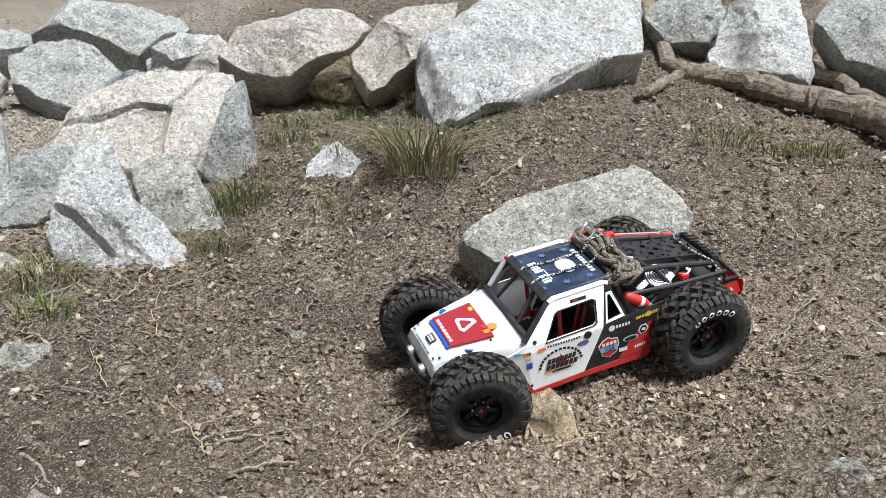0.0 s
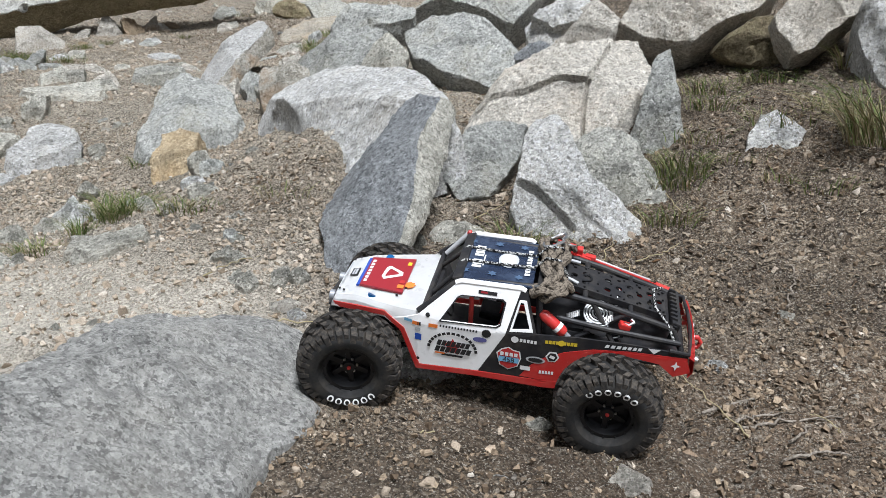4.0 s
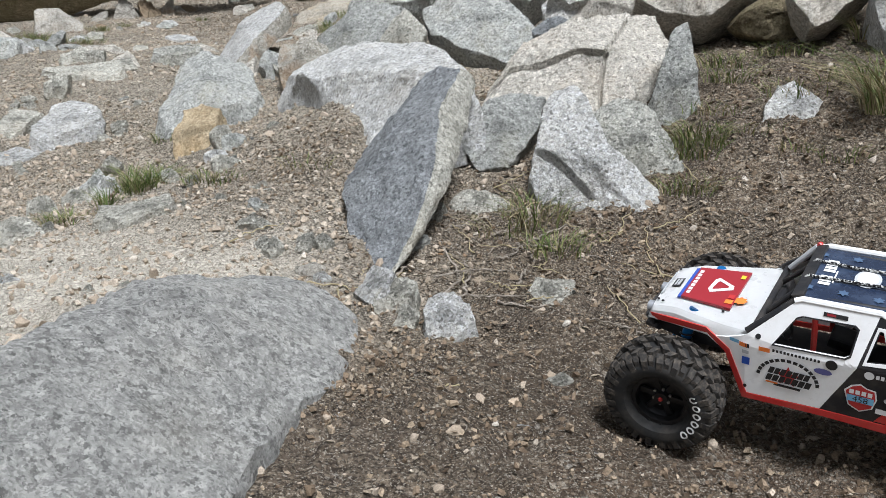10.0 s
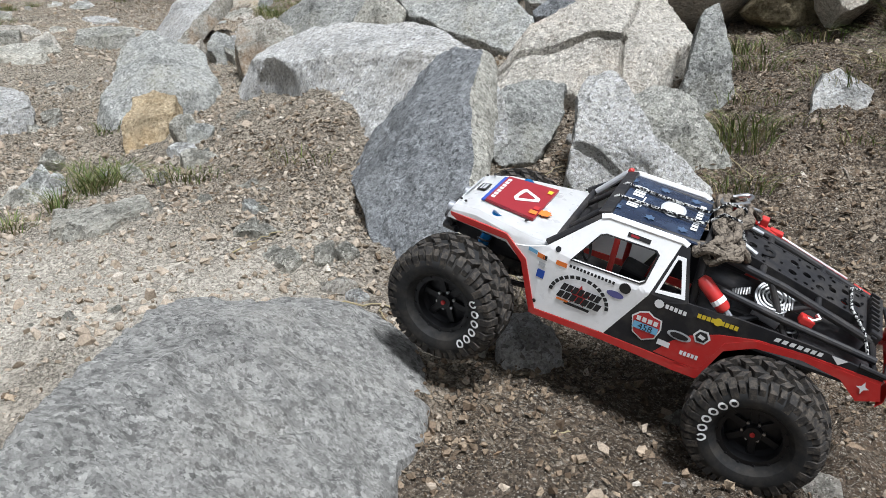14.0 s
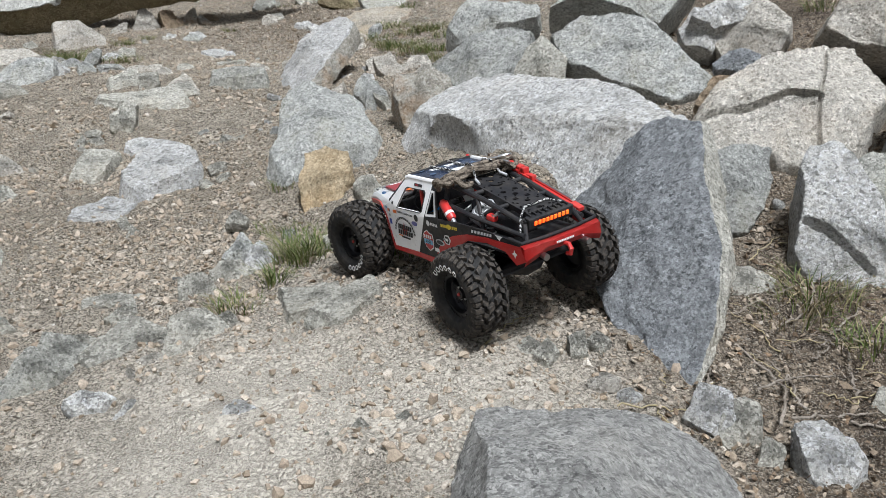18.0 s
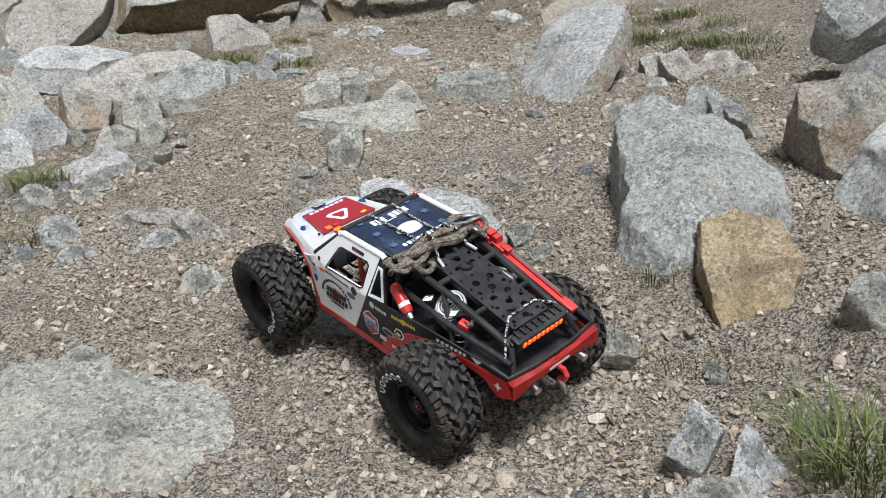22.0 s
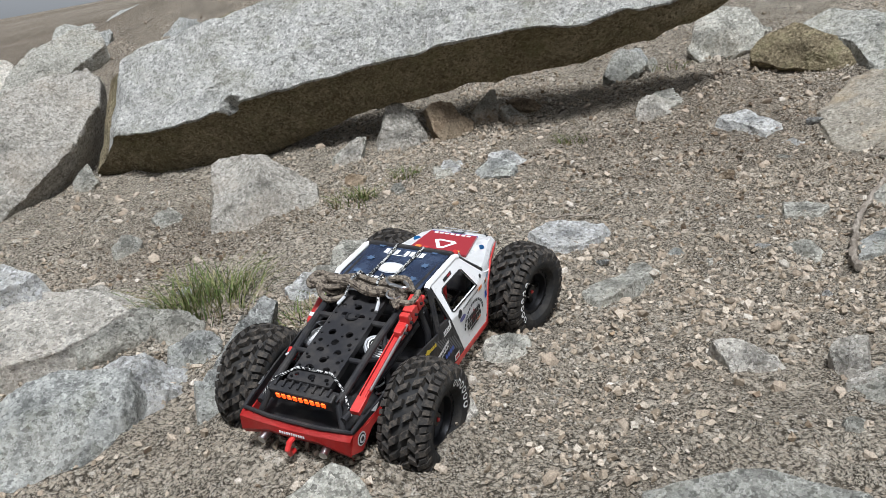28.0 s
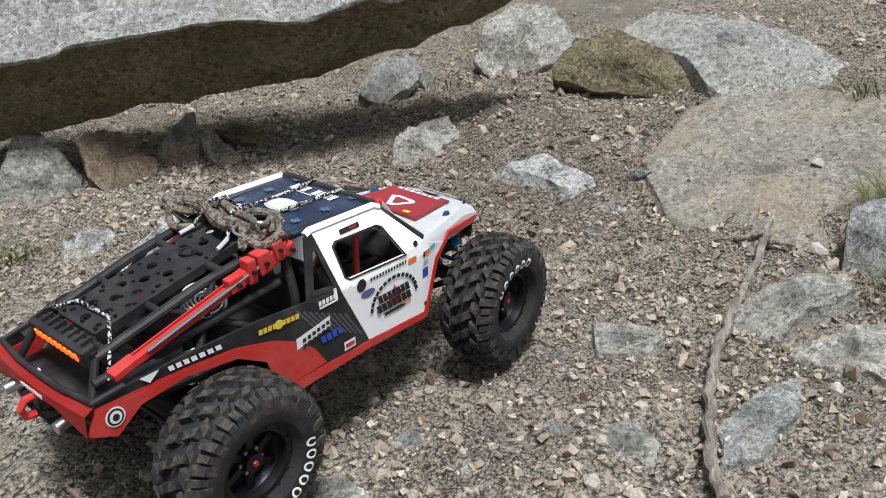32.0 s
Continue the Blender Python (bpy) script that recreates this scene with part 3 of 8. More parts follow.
# kind, stone, place of the face's middle, the way the face looks (azimuth, elevation), thickness, outline of the face
ROCKS = [
    ("leaning slab", "dark", (-1.028, 1.515, 0.607), 221, 46, 0.062, [(-.131, .242), (-.038, .251), (.028, .188), (.157, .037), (.209, -.061), (.234, -.173), (.145, -.164), (-.001, -.078), (-.246, -.001), (-.208, .098), (-.179, .189)]),
    ("split boulder", "white", (-0.641, 1.599, 0.607), 275, 38, 0.130, [(-.099, .056), (-.091, .156), (-.039, .165), (.000, .100), (.022, .046), (.068, .017), (.112, -.022), (.126, -.088), (.090, -.122), (.033, -.113), (-.034, -.105), (-.075, -.078), (-.112, -.010)]),
    ("grey boulder", "grey", (-0.839, 1.742, 0.659), 284, 32, 0.120, [(-.083, .008), (-.021, .071), (.036, .094), (.092, .086), (.080, .026), (.040, -.049), (.012, -.085), (-.065, -.097), (-.090, -.054)]),
    ("grey boulder", "green", (-0.564, 1.701, 0.644), 271, 35, 0.120, [(-.096, .076), (-.045, .098), (.020, .065), (.058, .011), (.098, -.080), (.048, -.099), (-.014, -.061), (-.068, -.009)]),
    ("cracked boulder", "tan", (-0.691, 1.984, 0.795), 276, 42, 0.220, [(-.229, -.070), (-.215, -.014), (-.152, .059), (-.030, .133), (.081, .190), (.143, .197), (.175, .094), (.189, .042), (.135, -.018), (.101, -.109), (.072, -.146), (-.003, -.139), (-.092, -.109), (-.176, -.109)]),
    ("grey slab", "grey", (-0.507, 1.874, 0.746), 271, 25, 0.090, [(-.036, .004), (-.010, .115), (.017, .126), (.041, .016), (.057, -.096), (-.014, -.103), (-.055, -.062)]),
    ("broad pale block", "white", (-1.202, 1.991, 0.759), 223, 63, 0.160, [(-.387, -.123), (-.407, -.012), (-.369, .118), (-.188, .155), (.065, .140), (.235, .107), (.375, .051), (.341, -.006), (.292, -.096), (.217, -.144), (.026, -.107), (-.199, -.085)]),
    ("grey boulder", "grey", (-1.760, 2.218, 0.738), 278, 56, 0.140, [(-.123, -.139), (-.100, -.047), (-.120, .120), (-.055, .179), (.021, .204), (.082, .141), (.132, .042), (.126, -.048), (.075, -.104), (.014, -.151), (-.051, -.197)]),
    ("orange stone", "orange", (-1.685, 1.992, 0.613), 274, 34, 0.100, [(-0.060, 0.091), (-0.011, 0.109), (0.041, 0.093), (0.061, 0.022), (0.054, -0.041), (0.028, -0.104), (-0.015, -0.101), (-0.042, -0.055), (-0.057, 0.020)]),
    ("brown-stained boulder", "stain", (-1.534, 2.310, 0.798), 268, 35, 0.140, [(-.094, .012), (-.073, .066), (-.004, .083), (.054, .070), (.094, .001), (.072, -.056), (-.005, -.096), (-.044, -.080)]),
    ("grey boulder", "grey", (-1.417, 2.393, 0.875), 259, 45, 0.160, [(-.159, -.015), (-.124, .028), (.009, .082), (.126, .126), (.139, .022), (.076, -.030), (.018, -.092), (-.011, -.083), (-.075, -.037)]),
    ("grey boulder", "grey", (-1.420, 2.768, 0.997), 276, 40, 0.140, [(-.142, -.017), (-.062, .059), (.132, .060), (.146, .024), (.014, -.040), (-.088, -.086)]),
    ("small upright stone", "pale", (-1.235, 2.328, 0.866), 271, 25, 0.060, [(-.066, -.033), (-.039, .038), (.002, .080), (.062, .018), (.058, -.050), (-.018, -.053)]),
    ("large grey boulder", "grey", (-1.016, 2.382, 0.897), 265, 38, 0.240, [(-.207, .082), (-.144, .144), (-.035, .127), (.095, .043), (.184, -.034), (.174, -.094), (.110, -.132), (-.034, -.101), (-.143, -.035)]),
    ("tan boulder", "tan", (-0.428, 2.216, 0.996), 278, 28, 0.200, [(-.175, -.030), (-.120, .051), (-.002, .079), (.133, .082), (.179, .027), (.117, -.043), (-.014, -.099), (-.117, -.069)]),
    ("tan boulder", "tan", (-0.175, 2.034, 0.973), 274, 25, 0.160, [(-.100, -.020), (-.058, .037), (.015, .105), (.134, .116), (.115, .060), (.046, -.041), (-.008, -.077), (-.050, -.119), (-.093, -.061)]),
    ("large white boulder", "white", (0.071, 1.963, 0.945), 269, 32, 0.260, [(-.200, -.001), (-.148, .075), (-.064, .139), (.084, .209), (.285, .218), (.273, .049), (.186, .008), (.113, -.045), (.018, -.119), (-.063, -.136), (-.120, -.172), (-.166, -.153), (-.197, -.072)]),
    ("tall pale boulder", "white", (0.712, 2.292, 1.034), 249, 30, 0.160, [(-.135, -.051), (-.107, .014), (-.081, .128), (.079, .160), (.128, -.053), (.115, -.109), (.001, -.090)]),
    ("grey boulder", "grey", (0.989, 2.306, 1.071), 243, 32, 0.160, [(-.119, .021), (-.093, .108), (.050, .124), (.108, -.020), (.090, -.137), (-.037, -.095)]),
    ("grey boulder", "grey", (0.586, 2.503, 1.115), 253, 28, 0.120, [(-.110, .010), (-.083, .062), (.066, .069), (.105, .010), (.066, -.080), (-.044, -.071)]),
    # rock in the darkened stone, stands for the shaded hollow under the tan boulders
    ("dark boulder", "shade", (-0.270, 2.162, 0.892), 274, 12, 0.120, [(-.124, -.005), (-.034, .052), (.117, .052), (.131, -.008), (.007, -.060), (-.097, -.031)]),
    ("pale boulder", "grey", (-1.012, 2.723, 1.069), 289, 35, 0.200, [(-.222, -.026), (-.135, .039), (.018, .077), (.178, .065), (.200, .023), (.052, -.113), (-.090, -.064)]),
    ("white stone", "white", (-0.279, 1.783, 0.704), 275, 35, 0.080, [(-.074, -.034), (-.034, .064), (-.001, .075), (.043, .021), (.066, -.016), (.043, -.051), (-.042, -.059)]),
    ("long pale boulder", "lichen", (0.121, 1.434, 0.660), 264, 40, 0.140, [(-.180, -.061), (-.169, -.019), (-.110, .026), (.004, .059), (.084, .087), (.145, .074), (.169, .019), (.157, -.015), (.071, -.030), (-.040, -.059), (-.132, -.081)]),
    ("tan wedge stone", "orange", (0.041, 1.121, 0.440), 260, 25, 0.050, [(-.031, -.027), (-.031, .027), (-.004, .037), (.021, .018), (.035, -.025), (.010, -.030)]),
    ("tan stone", "pale", (0.322, 0.948, 0.454), 241, 60, 0.050, [(-.032, .001), (-.015, .021), (.021, .027), (.028, .003), (.019, -.021), (-.021, -.031)]),
    ("front slab", "front", (-1.060, 0.900, 0.516), 56, 83, 0.220, [(0.206, -0.091), (0.148, -0.203), (0.068, -0.300), (-0.033, -0.266), (-0.109, -0.147), (-0.197, -0.012), (-0.348, 0.177), (-0.215, 0.303), (-0.037, 0.218), (0.116, 0.043)]),
    ("tan boulder", "tan", (-4.128, 3.632, 1.079), 317, 40, 0.180, [(-.193, .024), (.062, .220), (.221, .275), (.207, .136), (.110, -.071), (-.047, -.216), (-.157, -.237), (-.204, -.130)]),
    ("grey boulder", "grey", (-5.325, 4.786, 1.326), 316, 30, 0.140, [(-.135, .046), (.051, .085), (.203, .128), (.159, -.001), (-.099, -.181), (-.180, -.077)]),
    ("tan block", "tan", (-3.378, 3.656, 0.984), 315, 42, 0.140, [(-.093, .113), (.016, .127), (.112, .050), (.101, -.027), (.010, -.065), (-.033, -.104), (-.112, -.093)]),
    ("upright stone", "pale", (-2.446, 2.441, 0.716), 292, 22, 0.070, [(-.037, .010), (.002, .052), (.035, .047), (.032, -.020), (.005, -.056), (-.038, -.033)]),
    ("flat plate", "pale", (-2.523, 2.698, 0.746), 288, 70, 0.045, [(-.144, .017), (-.037, .043), (.081, .088), (.124, .017), (.130, -.043), (.059, -.071), (-.078, -.036), (-.134, -.015)]),
    ("sunken slab", "white", (-2.311, 2.317, 0.650), 286, 60, 0.050, [(-.061, .030), (-.031, .062), (.025, .046), (.055, .001), (.058, -.060), (-.002, -.058), (-.045, -.021)]),
    ("pale stone", "pale", (-2.242, 3.272, 0.839), 276, 45, 0.050, [(-.052, .000), (.004, .037), (.048, .025), (.027, -.033), (-.028, -.029)]),
    ("pale stone", "pale", (-2.602, 2.861, 0.813), 292, 40, 0.060, [(-.034, .042), (.024, .052), (.032, -.008), (.008, -.059), (-.031, -.027)]),
    ("white plate", "white", (-2.754, 3.688, 0.882), 309, 68, 0.030, [(-.062, .023), (-.015, .051), (.075, .019), (.054, -.023), (-.013, -.040), (-.039, -.029)]),
    ("pale stone", "pale", (-2.472, 1.935, 0.571), 306, 42, 0.070, [(-.036, -.012), (-.021, .034), (.011, .042), (.041, .001), (.027, -.030), (-.022, -.035)]),
    ("small stone", "pale", (-2.077, 1.824, 0.532), 286, 40, 0.030, [(-.022, .013), (-.004, .028), (.016, -.010), (.010, -.031)]),
    ("tan stone", "pale", (-2.499, 1.699, 0.526), 316, 52, 0.070, [(-.067, .031), (-.038, .045), (.066, .015), (.071, -.025), (.027, -.049), (-.059, -.018)]),
    ("broad slab", "pale", (-2.348, 1.583, 0.499), 307, 70, 0.080, [(-.161, .187), (-.055, .180), (.027, .134), (.114, .073), (.138, -.006), (.071, -.068), (.025, -.149), (-.026, -.184), (-.134, -.168)]),
    ("stone", "pale", (-1.734, 1.492, 0.502), 280, 42, 0.060, [(-.044, .024), (-.001, .030), (.044, -.006), (.038, -.029), (-.036, -.019)]),
    ("stone", "pale", (-1.718, 1.572, 0.516), 279, 45, 0.060, [(-.039, .010), (.000, .030), (.049, .013), (.014, -.029), (-.024, -.024)]),
    ("stone", "grey", (-1.739, 1.662, 0.533), 279, 40, 0.050, [(-.030, -.018), (.001, .042), (.027, .009), (.002, -.033)]),
    ("angular slab", "green", (-1.832, 1.184, 0.464), 312, 52, 0.050, [(-.073, -.015), (-.004, .034), (.095, .054), (.061, .015), (-.008, -.041), (-.070, -.046)]),
    ("angular slab", "pale", (-1.721, 1.300, 0.471), 306, 58, 0.050, [(-.096, .006), (-.026, .064), (.025, .025), (.129, -.008), (.066, -.021), (-.016, -.020), (-.083, -.046)]),
    ("sunken plate", "pale", (-1.497, 1.427, 0.514), 287, 74, 0.030, [(-.077, .013), (.011, .049), (.071, .004), (-.006, -.065)]),
    ("pale plate", "pale", (-2.371, 2.165, 0.611), 305, 66, 0.030, [(-.055, -.048), (-.016, .071), (.069, .061), (.002, -.084)]),
    ("wedge boulder", "pale", (-2.667, 4.673, 1.222), 285, 30, 0.200, [(-.093, -.033), (-.067, .041), (-.011, .086), (.053, .057), (.095, .004), (.071, -.054), (-.049, -.101)]),
    ("round stone", "tan", (-2.763, 4.301, 1.055), 286, 35, 0.060, [(-.038, .000), (-.012, .046), (.032, .033), (.043, -.013), (.008, -.040), (-.033, -.026)]),
    ("white plate", "white", (-2.539, 4.248, 1.011), 278, 62, 0.030, [(-.070, .017), (-.014, .043), (.058, -.018), (.026, -.042)]),
    ("pale stone", "pale", (-3.049, 3.470, 0.905), 312, 45, 0.060, [(-.038, .007), (-.015, .033), (.040, .028), (.029, -.022), (-.017, -.046)]),
    ("white block", "white", (-3.016, 4.040, 0.985), 307, 42, 0.050, [(-.039, .027), (-.004, .029), (.046, -.004), (.029, -.032), (-.034, -.018)]),
    ("white stone", "white", (-3.114, 3.961, 0.976), 313, 50, 0.040, [(-.034, -.019), (-.008, .033), (.035, .031), (.017, -.009), (-.009, -.036)]),
    ("pale slab", "tan", (-3.345, 3.193, 0.892), 326, 60, 0.070, [(-.069, .082), (.011, .072), (.096, -.012), (.044, -.066), (-.082, -.075)]),
    ("pale stone", "pale", (-3.212, 3.111, 0.873), 327, 48, 0.070, [(-.055, .002), (-.004, .031), (.074, .035), (.033, -.026), (-.048, -.042)]),
    ("speckled slab", "white", (-3.051, 3.014, 0.856), 327, 55, 0.090, [(-.086, .042), (-.020, .043), (.104, .051), (.083, -.010), (.020, -.019), (-.006, -.068), (-.096, -.038)]),
    ("tan stone", "tan", (-2.680, 3.104, 0.833), 302, 48, 0.060, [(-.031, .016), (.002, .028), (.035, -.003), (.013, -.024), (-.019, -.017)]),
    ("white stone", "white", (-0.632, 0.940, 0.385), 281, 50, 0.030, [(-.021, .002), (-.006, .011), (.019, .007), (.016, -.007), (-.009, -.013)]),
    ("pale stone", "tan", (-0.514, 0.982, 0.384), 273, 45, 0.040, [(-.021, -.001), (-.007, .020), (.015, .012), (.018, -.010), (-.005, -.021)]),
    ("pale stone", "pale", (-0.880, 1.187, 0.468), 291, 50, 0.050, [(-.036, -.019), (-.011, .021), (.019, .041), (.035, .018), (.017, -.021), (-.024, -.041)]),
    ("white stone", "white", (-0.789, 1.128, 0.452), 287, 50, 0.050, [(-.030, -.010), (-.019, .076), (.009, .064), (.043, -.001), (.012, -.028), (.005, -.049), (-.020, -.052)]),
    ("pale stone", "pale", (-0.674, 1.294, 0.453), 280, 45, 0.050, [(-.039, -.006), (-.015, .029), (.040, .032), (.040, .001), (.007, -.030), (-.034, -.025)]),
    ("pale stone", "pale", (-0.835, 1.534, 0.544), 284, 45, 0.040, [(-.053, .010), (-.028, .035), (.064, .016), (.043, -.021), (-.027, -.041)]),
    ("pale plate", "pale", (-1.428, 1.390, 0.519), 307, 70, 0.030, [(-.069, -.008), (.044, .050), (.057, .016), (-.032, -.058)]),
    ("white stone", "white", (-1.683, 1.633, 0.530), 308, 50, 0.040, [(-.043, -.010), (.013, .044), (.035, .000), (-.005, -.035)]),
    ("pale stone", "pale", (-1.649, 1.315, 0.494), 314, 55, 0.050, [(-.054, -.010), (-.022, .052), (.025, .038), (.062, -.034), (-.010, -.045)]),
    ("white stone", "white", (-1.479, 1.099, 0.467), 314, 60, 0.030, [(-.036, .002), (-.002, .028), (.036, .001), (.002, -.031)]),
    ("great slab", "great", (-3.267, 4.095, 1.246), 289, 30, 0.150, [(-.791, -.203), (-.775, -.092), (-.746, .007), (-.540, .060), (-.313, .153), (-.011, .235), (.366, .245), (.645, .180), (.777, .147), (.686, .088), (.649, .065), (.562, .030), (.474, .014), (.388, -.014), (.302, -.018), (.215, -.026), (.130, -.033), (.044, -.049), (-.041, -.070), (-.141, -.086), (-.281, -.116), (-.449, -.153), (-.502, -.167), (-.648, -.196)]),
    ("small stone", "grey", (-1.712, 2.548, 0.778), 287, 45, 0.050, [(-.038, -.058), (-.027, .058), (-.003, .068), (.035, .003), (.033, -.070)]),
    ("small stone", "tan", (-1.885, 3.180, 0.858), 286, 45, 0.050, [(-.052, .014), (-.001, .049), (.049, .026), (.037, -.042), (-.033, -.049)]),
    ("dark stone", "dark", (-0.801, 2.135, 0.870), 263, 40, 0.060, [(-.046, .001), (-.004, .039), (.054, .008), (.032, -.025), (-.035, -.024)]),
    ("brown stone", "brown", (-0.833, 2.087, 0.815), 264, 40, 0.060, [(-.048, -.023), (-.014, .051), (.048, .047), (.039, -.016), (-.025, -.059)]),
    ("tan boulder", "tan", (-0.720, 2.535, 0.937), 262, 30, 0.120, [(-.089, -.008), (-.045, .065), (.021, .096), (.105, .020), (.069, -.043), (.004, -.070), (-.064, -.060)]),
    ("pale boulder", "white", (-0.828, 2.581, 0.959), 265, 30, 0.120, [(-.077, -.014), (-.031, .061), (.068, .066), (.069, .016), (.018, -.073), (-.046, -.056)]),
    ("small stone", "grey", (-0.879, 2.339, 0.788), 266, 45, 0.040, [(-.031, .003), (-.006, .031), (.027, .004), (.010, -.037)]),
    ("small stone", "pale", (-1.546, 1.896, 0.625), 287, 45, 0.050, [(-.034, .009), (-.003, .038), (.043, -.008), (-.005, -.038)]),
    ("pale stone", "pale", (-1.141, 1.292, 0.504), 276, 48, 0.030, [(-.020, .005), (-.004, .021), (.016, .006), (.015, -.017), (-.008, -.016)]),
    ("pale stone", "pale", (-1.080, 1.313, 0.507), 273, 48, 0.030, [(-.014, .016), (.009, .023), (.014, -.018), (-.009, -.022)]),
    ("white stone", "white", (-0.913, 1.190, 0.476), 263, 40, 0.050, [(-.032, -.014), (-.019, .035), (.021, .025), (.026, -.010), (.005, -.036)]),
    ("grey stone", "grey", (-0.914, 1.367, 0.504), 264, 40, 0.040, [(-.020, -.008), (-.012, .018), (.024, .021), (.018, -.009), (-.009, -.022)]),
    ("pale chip", "white", (-1.008, 1.221, 0.476), 269, 55, 0.020, [(-.017, .002), (-.002, .010), (.016, -.001), (.003, -.011)]),
    ("small stone", "pale", (-0.898, 1.474, 0.532), 264, 35, 0.030, [(-.012, -.018), (-.006, .023), (.010, .020), (.007, -.025)]),
    ("small stone", "pale", (-1.351, 1.061, 0.460), 290, 50, 0.020, [(-.012, .000), (-.002, .009), (.009, .001), (.004, -.010)]),
    ("small stone", "pale", (-1.321, 1.082, 0.467), 288, 50, 0.020, [(-.015, .003), (.000, .012), (.013, -.002), (.003, -.013)]),
    ("small stone", "tan", (-1.683, 1.241, 0.467), 302, 45, 0.030, [(-.025, .000), (-.012, .012), (.015, .012), (.021, -.007), (.001, -.017)]),
    ("small stone", "tan", (-1.696, 1.205, 0.459), 303, 45, 0.030, [(-.018, -.001), (-.002, .011), (.012, .003), (.007, -.014)]),
    ("small stone", "pale", (-1.829, 1.858, 0.553), 296, 45, 0.030, [(-.028, -.006), (-.006, .019), (.022, .005), (.012, -.019)]),
    ("upright stone", "pale", (-2.511, 2.326, 0.659), 298, 30, 0.040, [(-.021, -.016), (.002, .025), (.013, .014), (.005, -.022)]),
    ("pale stone", "pale", (-2.476, 2.351, 0.658), 295, 50, 0.040, [(-.031, .013), (.004, .019), (.025, -.013), (.002, -.019)]),
    ("pale stone", "pale", (-2.488, 2.286, 0.639), 298, 45, 0.040, [(-.020, .002), (.001, .020), (.018, .005), (.012, -.014), (-.011, -.013)]),
    ("small stone", "pale", (-2.085, 2.696, 0.734), 271, 45, 0.030, [(-.022, .003), (-.001, .019), (.020, .005), (.014, -.017), (-.011, -.010)]),
    ("white chip", "white", (-2.080, 2.455, 0.679), 271, 50, 0.020, [(-.016, -.002), (-.005, .009), (.013, .001), (.008, -.008)]),
    ("flat tan stone", "pale", (-2.069, 2.371, 0.661), 270, 60, 0.030, [(-.040, .004), (-.023, .010), (-.001, .000), (.030, .012), (.035, -.008), (-.001, -.017)]),
    ("pale stone", "pale", (-3.556, 3.441, 0.909), 307, 45, 0.040, [(-.026, .004), (-.008, .033), (.029, .013), (.025, -.028), (-.020, -.023)]),
    ("pale stone", "white", (-3.042, 3.337, 0.881), 298, 45, 0.040, [(-.039, .011), (-.010, .035), (.041, .013), (.027, -.030), (-.020, -.029)]),
    ("grey stone", "grey", (-3.020, 3.978, 0.971), 291, 45, 0.040, [(-.046, .010), (-.011, .031), (.049, .015), (.038, -.031), (-.030, -.025)]),
    ("tan stone", "tan", (-2.248, 3.277, 0.839), 276, 48, 0.040, [(-.044, -.001), (-.001, .043), (.058, .023), (.021, -.031), (-.033, -.033)]),
    ("white chip", "white", (-2.388, 3.782, 0.877), 278, 55, 0.020, [(-.031, .002), (-.011, .023), (.025, -.001), (.018, -.023)]),
    ("pale stone", "white", (-0.404, 1.281, 0.420), 283, 55, 0.020, [(-.021, .002), (-.006, .018), (.020, .005), (.016, -.012), (-.010, -.013)]),
    ("small stone", "pale", (-0.307, 1.403, 0.470), 278, 50, 0.020, [(-.019, -.001), (-.006, .008), (.015, .004), (.011, -.011)]),
    ("small stone", "pale", (-0.047, 1.675, 0.672), 267, 50, 0.020, [(-.019, -.002), (.006, .017), (.017, .000), (-.003, -.015)]),
    ("tan stone", "tan", (-0.538, 1.024, 0.382), 295, 45, 0.040, [(-.017, .001), (-.003, .021), (.019, .001), (.015, -.014), (-.014, -.009)]),
    ("white boulder", "white", (-0.765, 2.575, 0.998), 282, 30, 0.140, [(-.101, -.018), (-.031, .032), (.049, .059), (.097, .019), (.033, -.040), (-.046, -.053)]),
    ("small stone", "pale", (-1.279, 1.456, 0.537), 294, 45, 0.030, [(-.017, -.001), (-.007, .010), (.014, .003), (.009, -.013)]),
    ("grey stone", "grey", (-1.494, 1.847, 0.617), 295, 40, 0.050, [(-.025, .015), (-.002, .024), (.030, .014), (.017, -.027), (-.021, -.026)]),
    ("pale stone", "pale", (-1.433, 1.698, 0.582), 295, 45, 0.040, [(-.030, .016), (.003, .022), (.043, -.006), (.007, -.018), (-.023, -.013)]),
    ("grey stone", "grey", (-1.743, 2.585, 0.787), 293, 35, 0.060, [(-.051, .006), (-.018, .069), (.036, .027), (.033, -.041), (.001, -.060)]),
    ("white chip", "white", (-0.876, 0.963, 0.419), 281, 50, 0.020, [(-.009, .001), (-.001, .009), (.008, .000), (.002, -.010)]),
    ("white stone", "white", (-0.845, 0.872, 0.405), 281, 45, 0.030, [(-.009, .004), (.001, .011), (.010, .002), (.003, -.009), (-.005, -.008)]),
    ("tan stone", "pale", (-0.883, 0.873, 0.410), 284, 45, 0.050, [(-.015, .002), (-.003, .019), (.017, .006), (.011, -.014), (-.010, -.013)]),
    ("white stone", "white", (-0.648, 0.935, 0.387), 264, 55, 0.025, [(-.018, .001), (-.001, .013), (.019, .007), (.010, -.010), (-.009, -.011)]),
    ("tan stone", "tan", (-0.507, 0.971, 0.383), 254, 40, 0.040, [(-.020, -.007), (-.010, .018), (.014, .015), (.018, -.007), (-.002, -.019)]),
    ("grey stone", "grey", (-4.156, 3.350, 0.915), 317, 38, 0.060, [(-.026, .052), (.015, .053), (.045, -.029), (.003, -.049), (-.030, -.032)]),
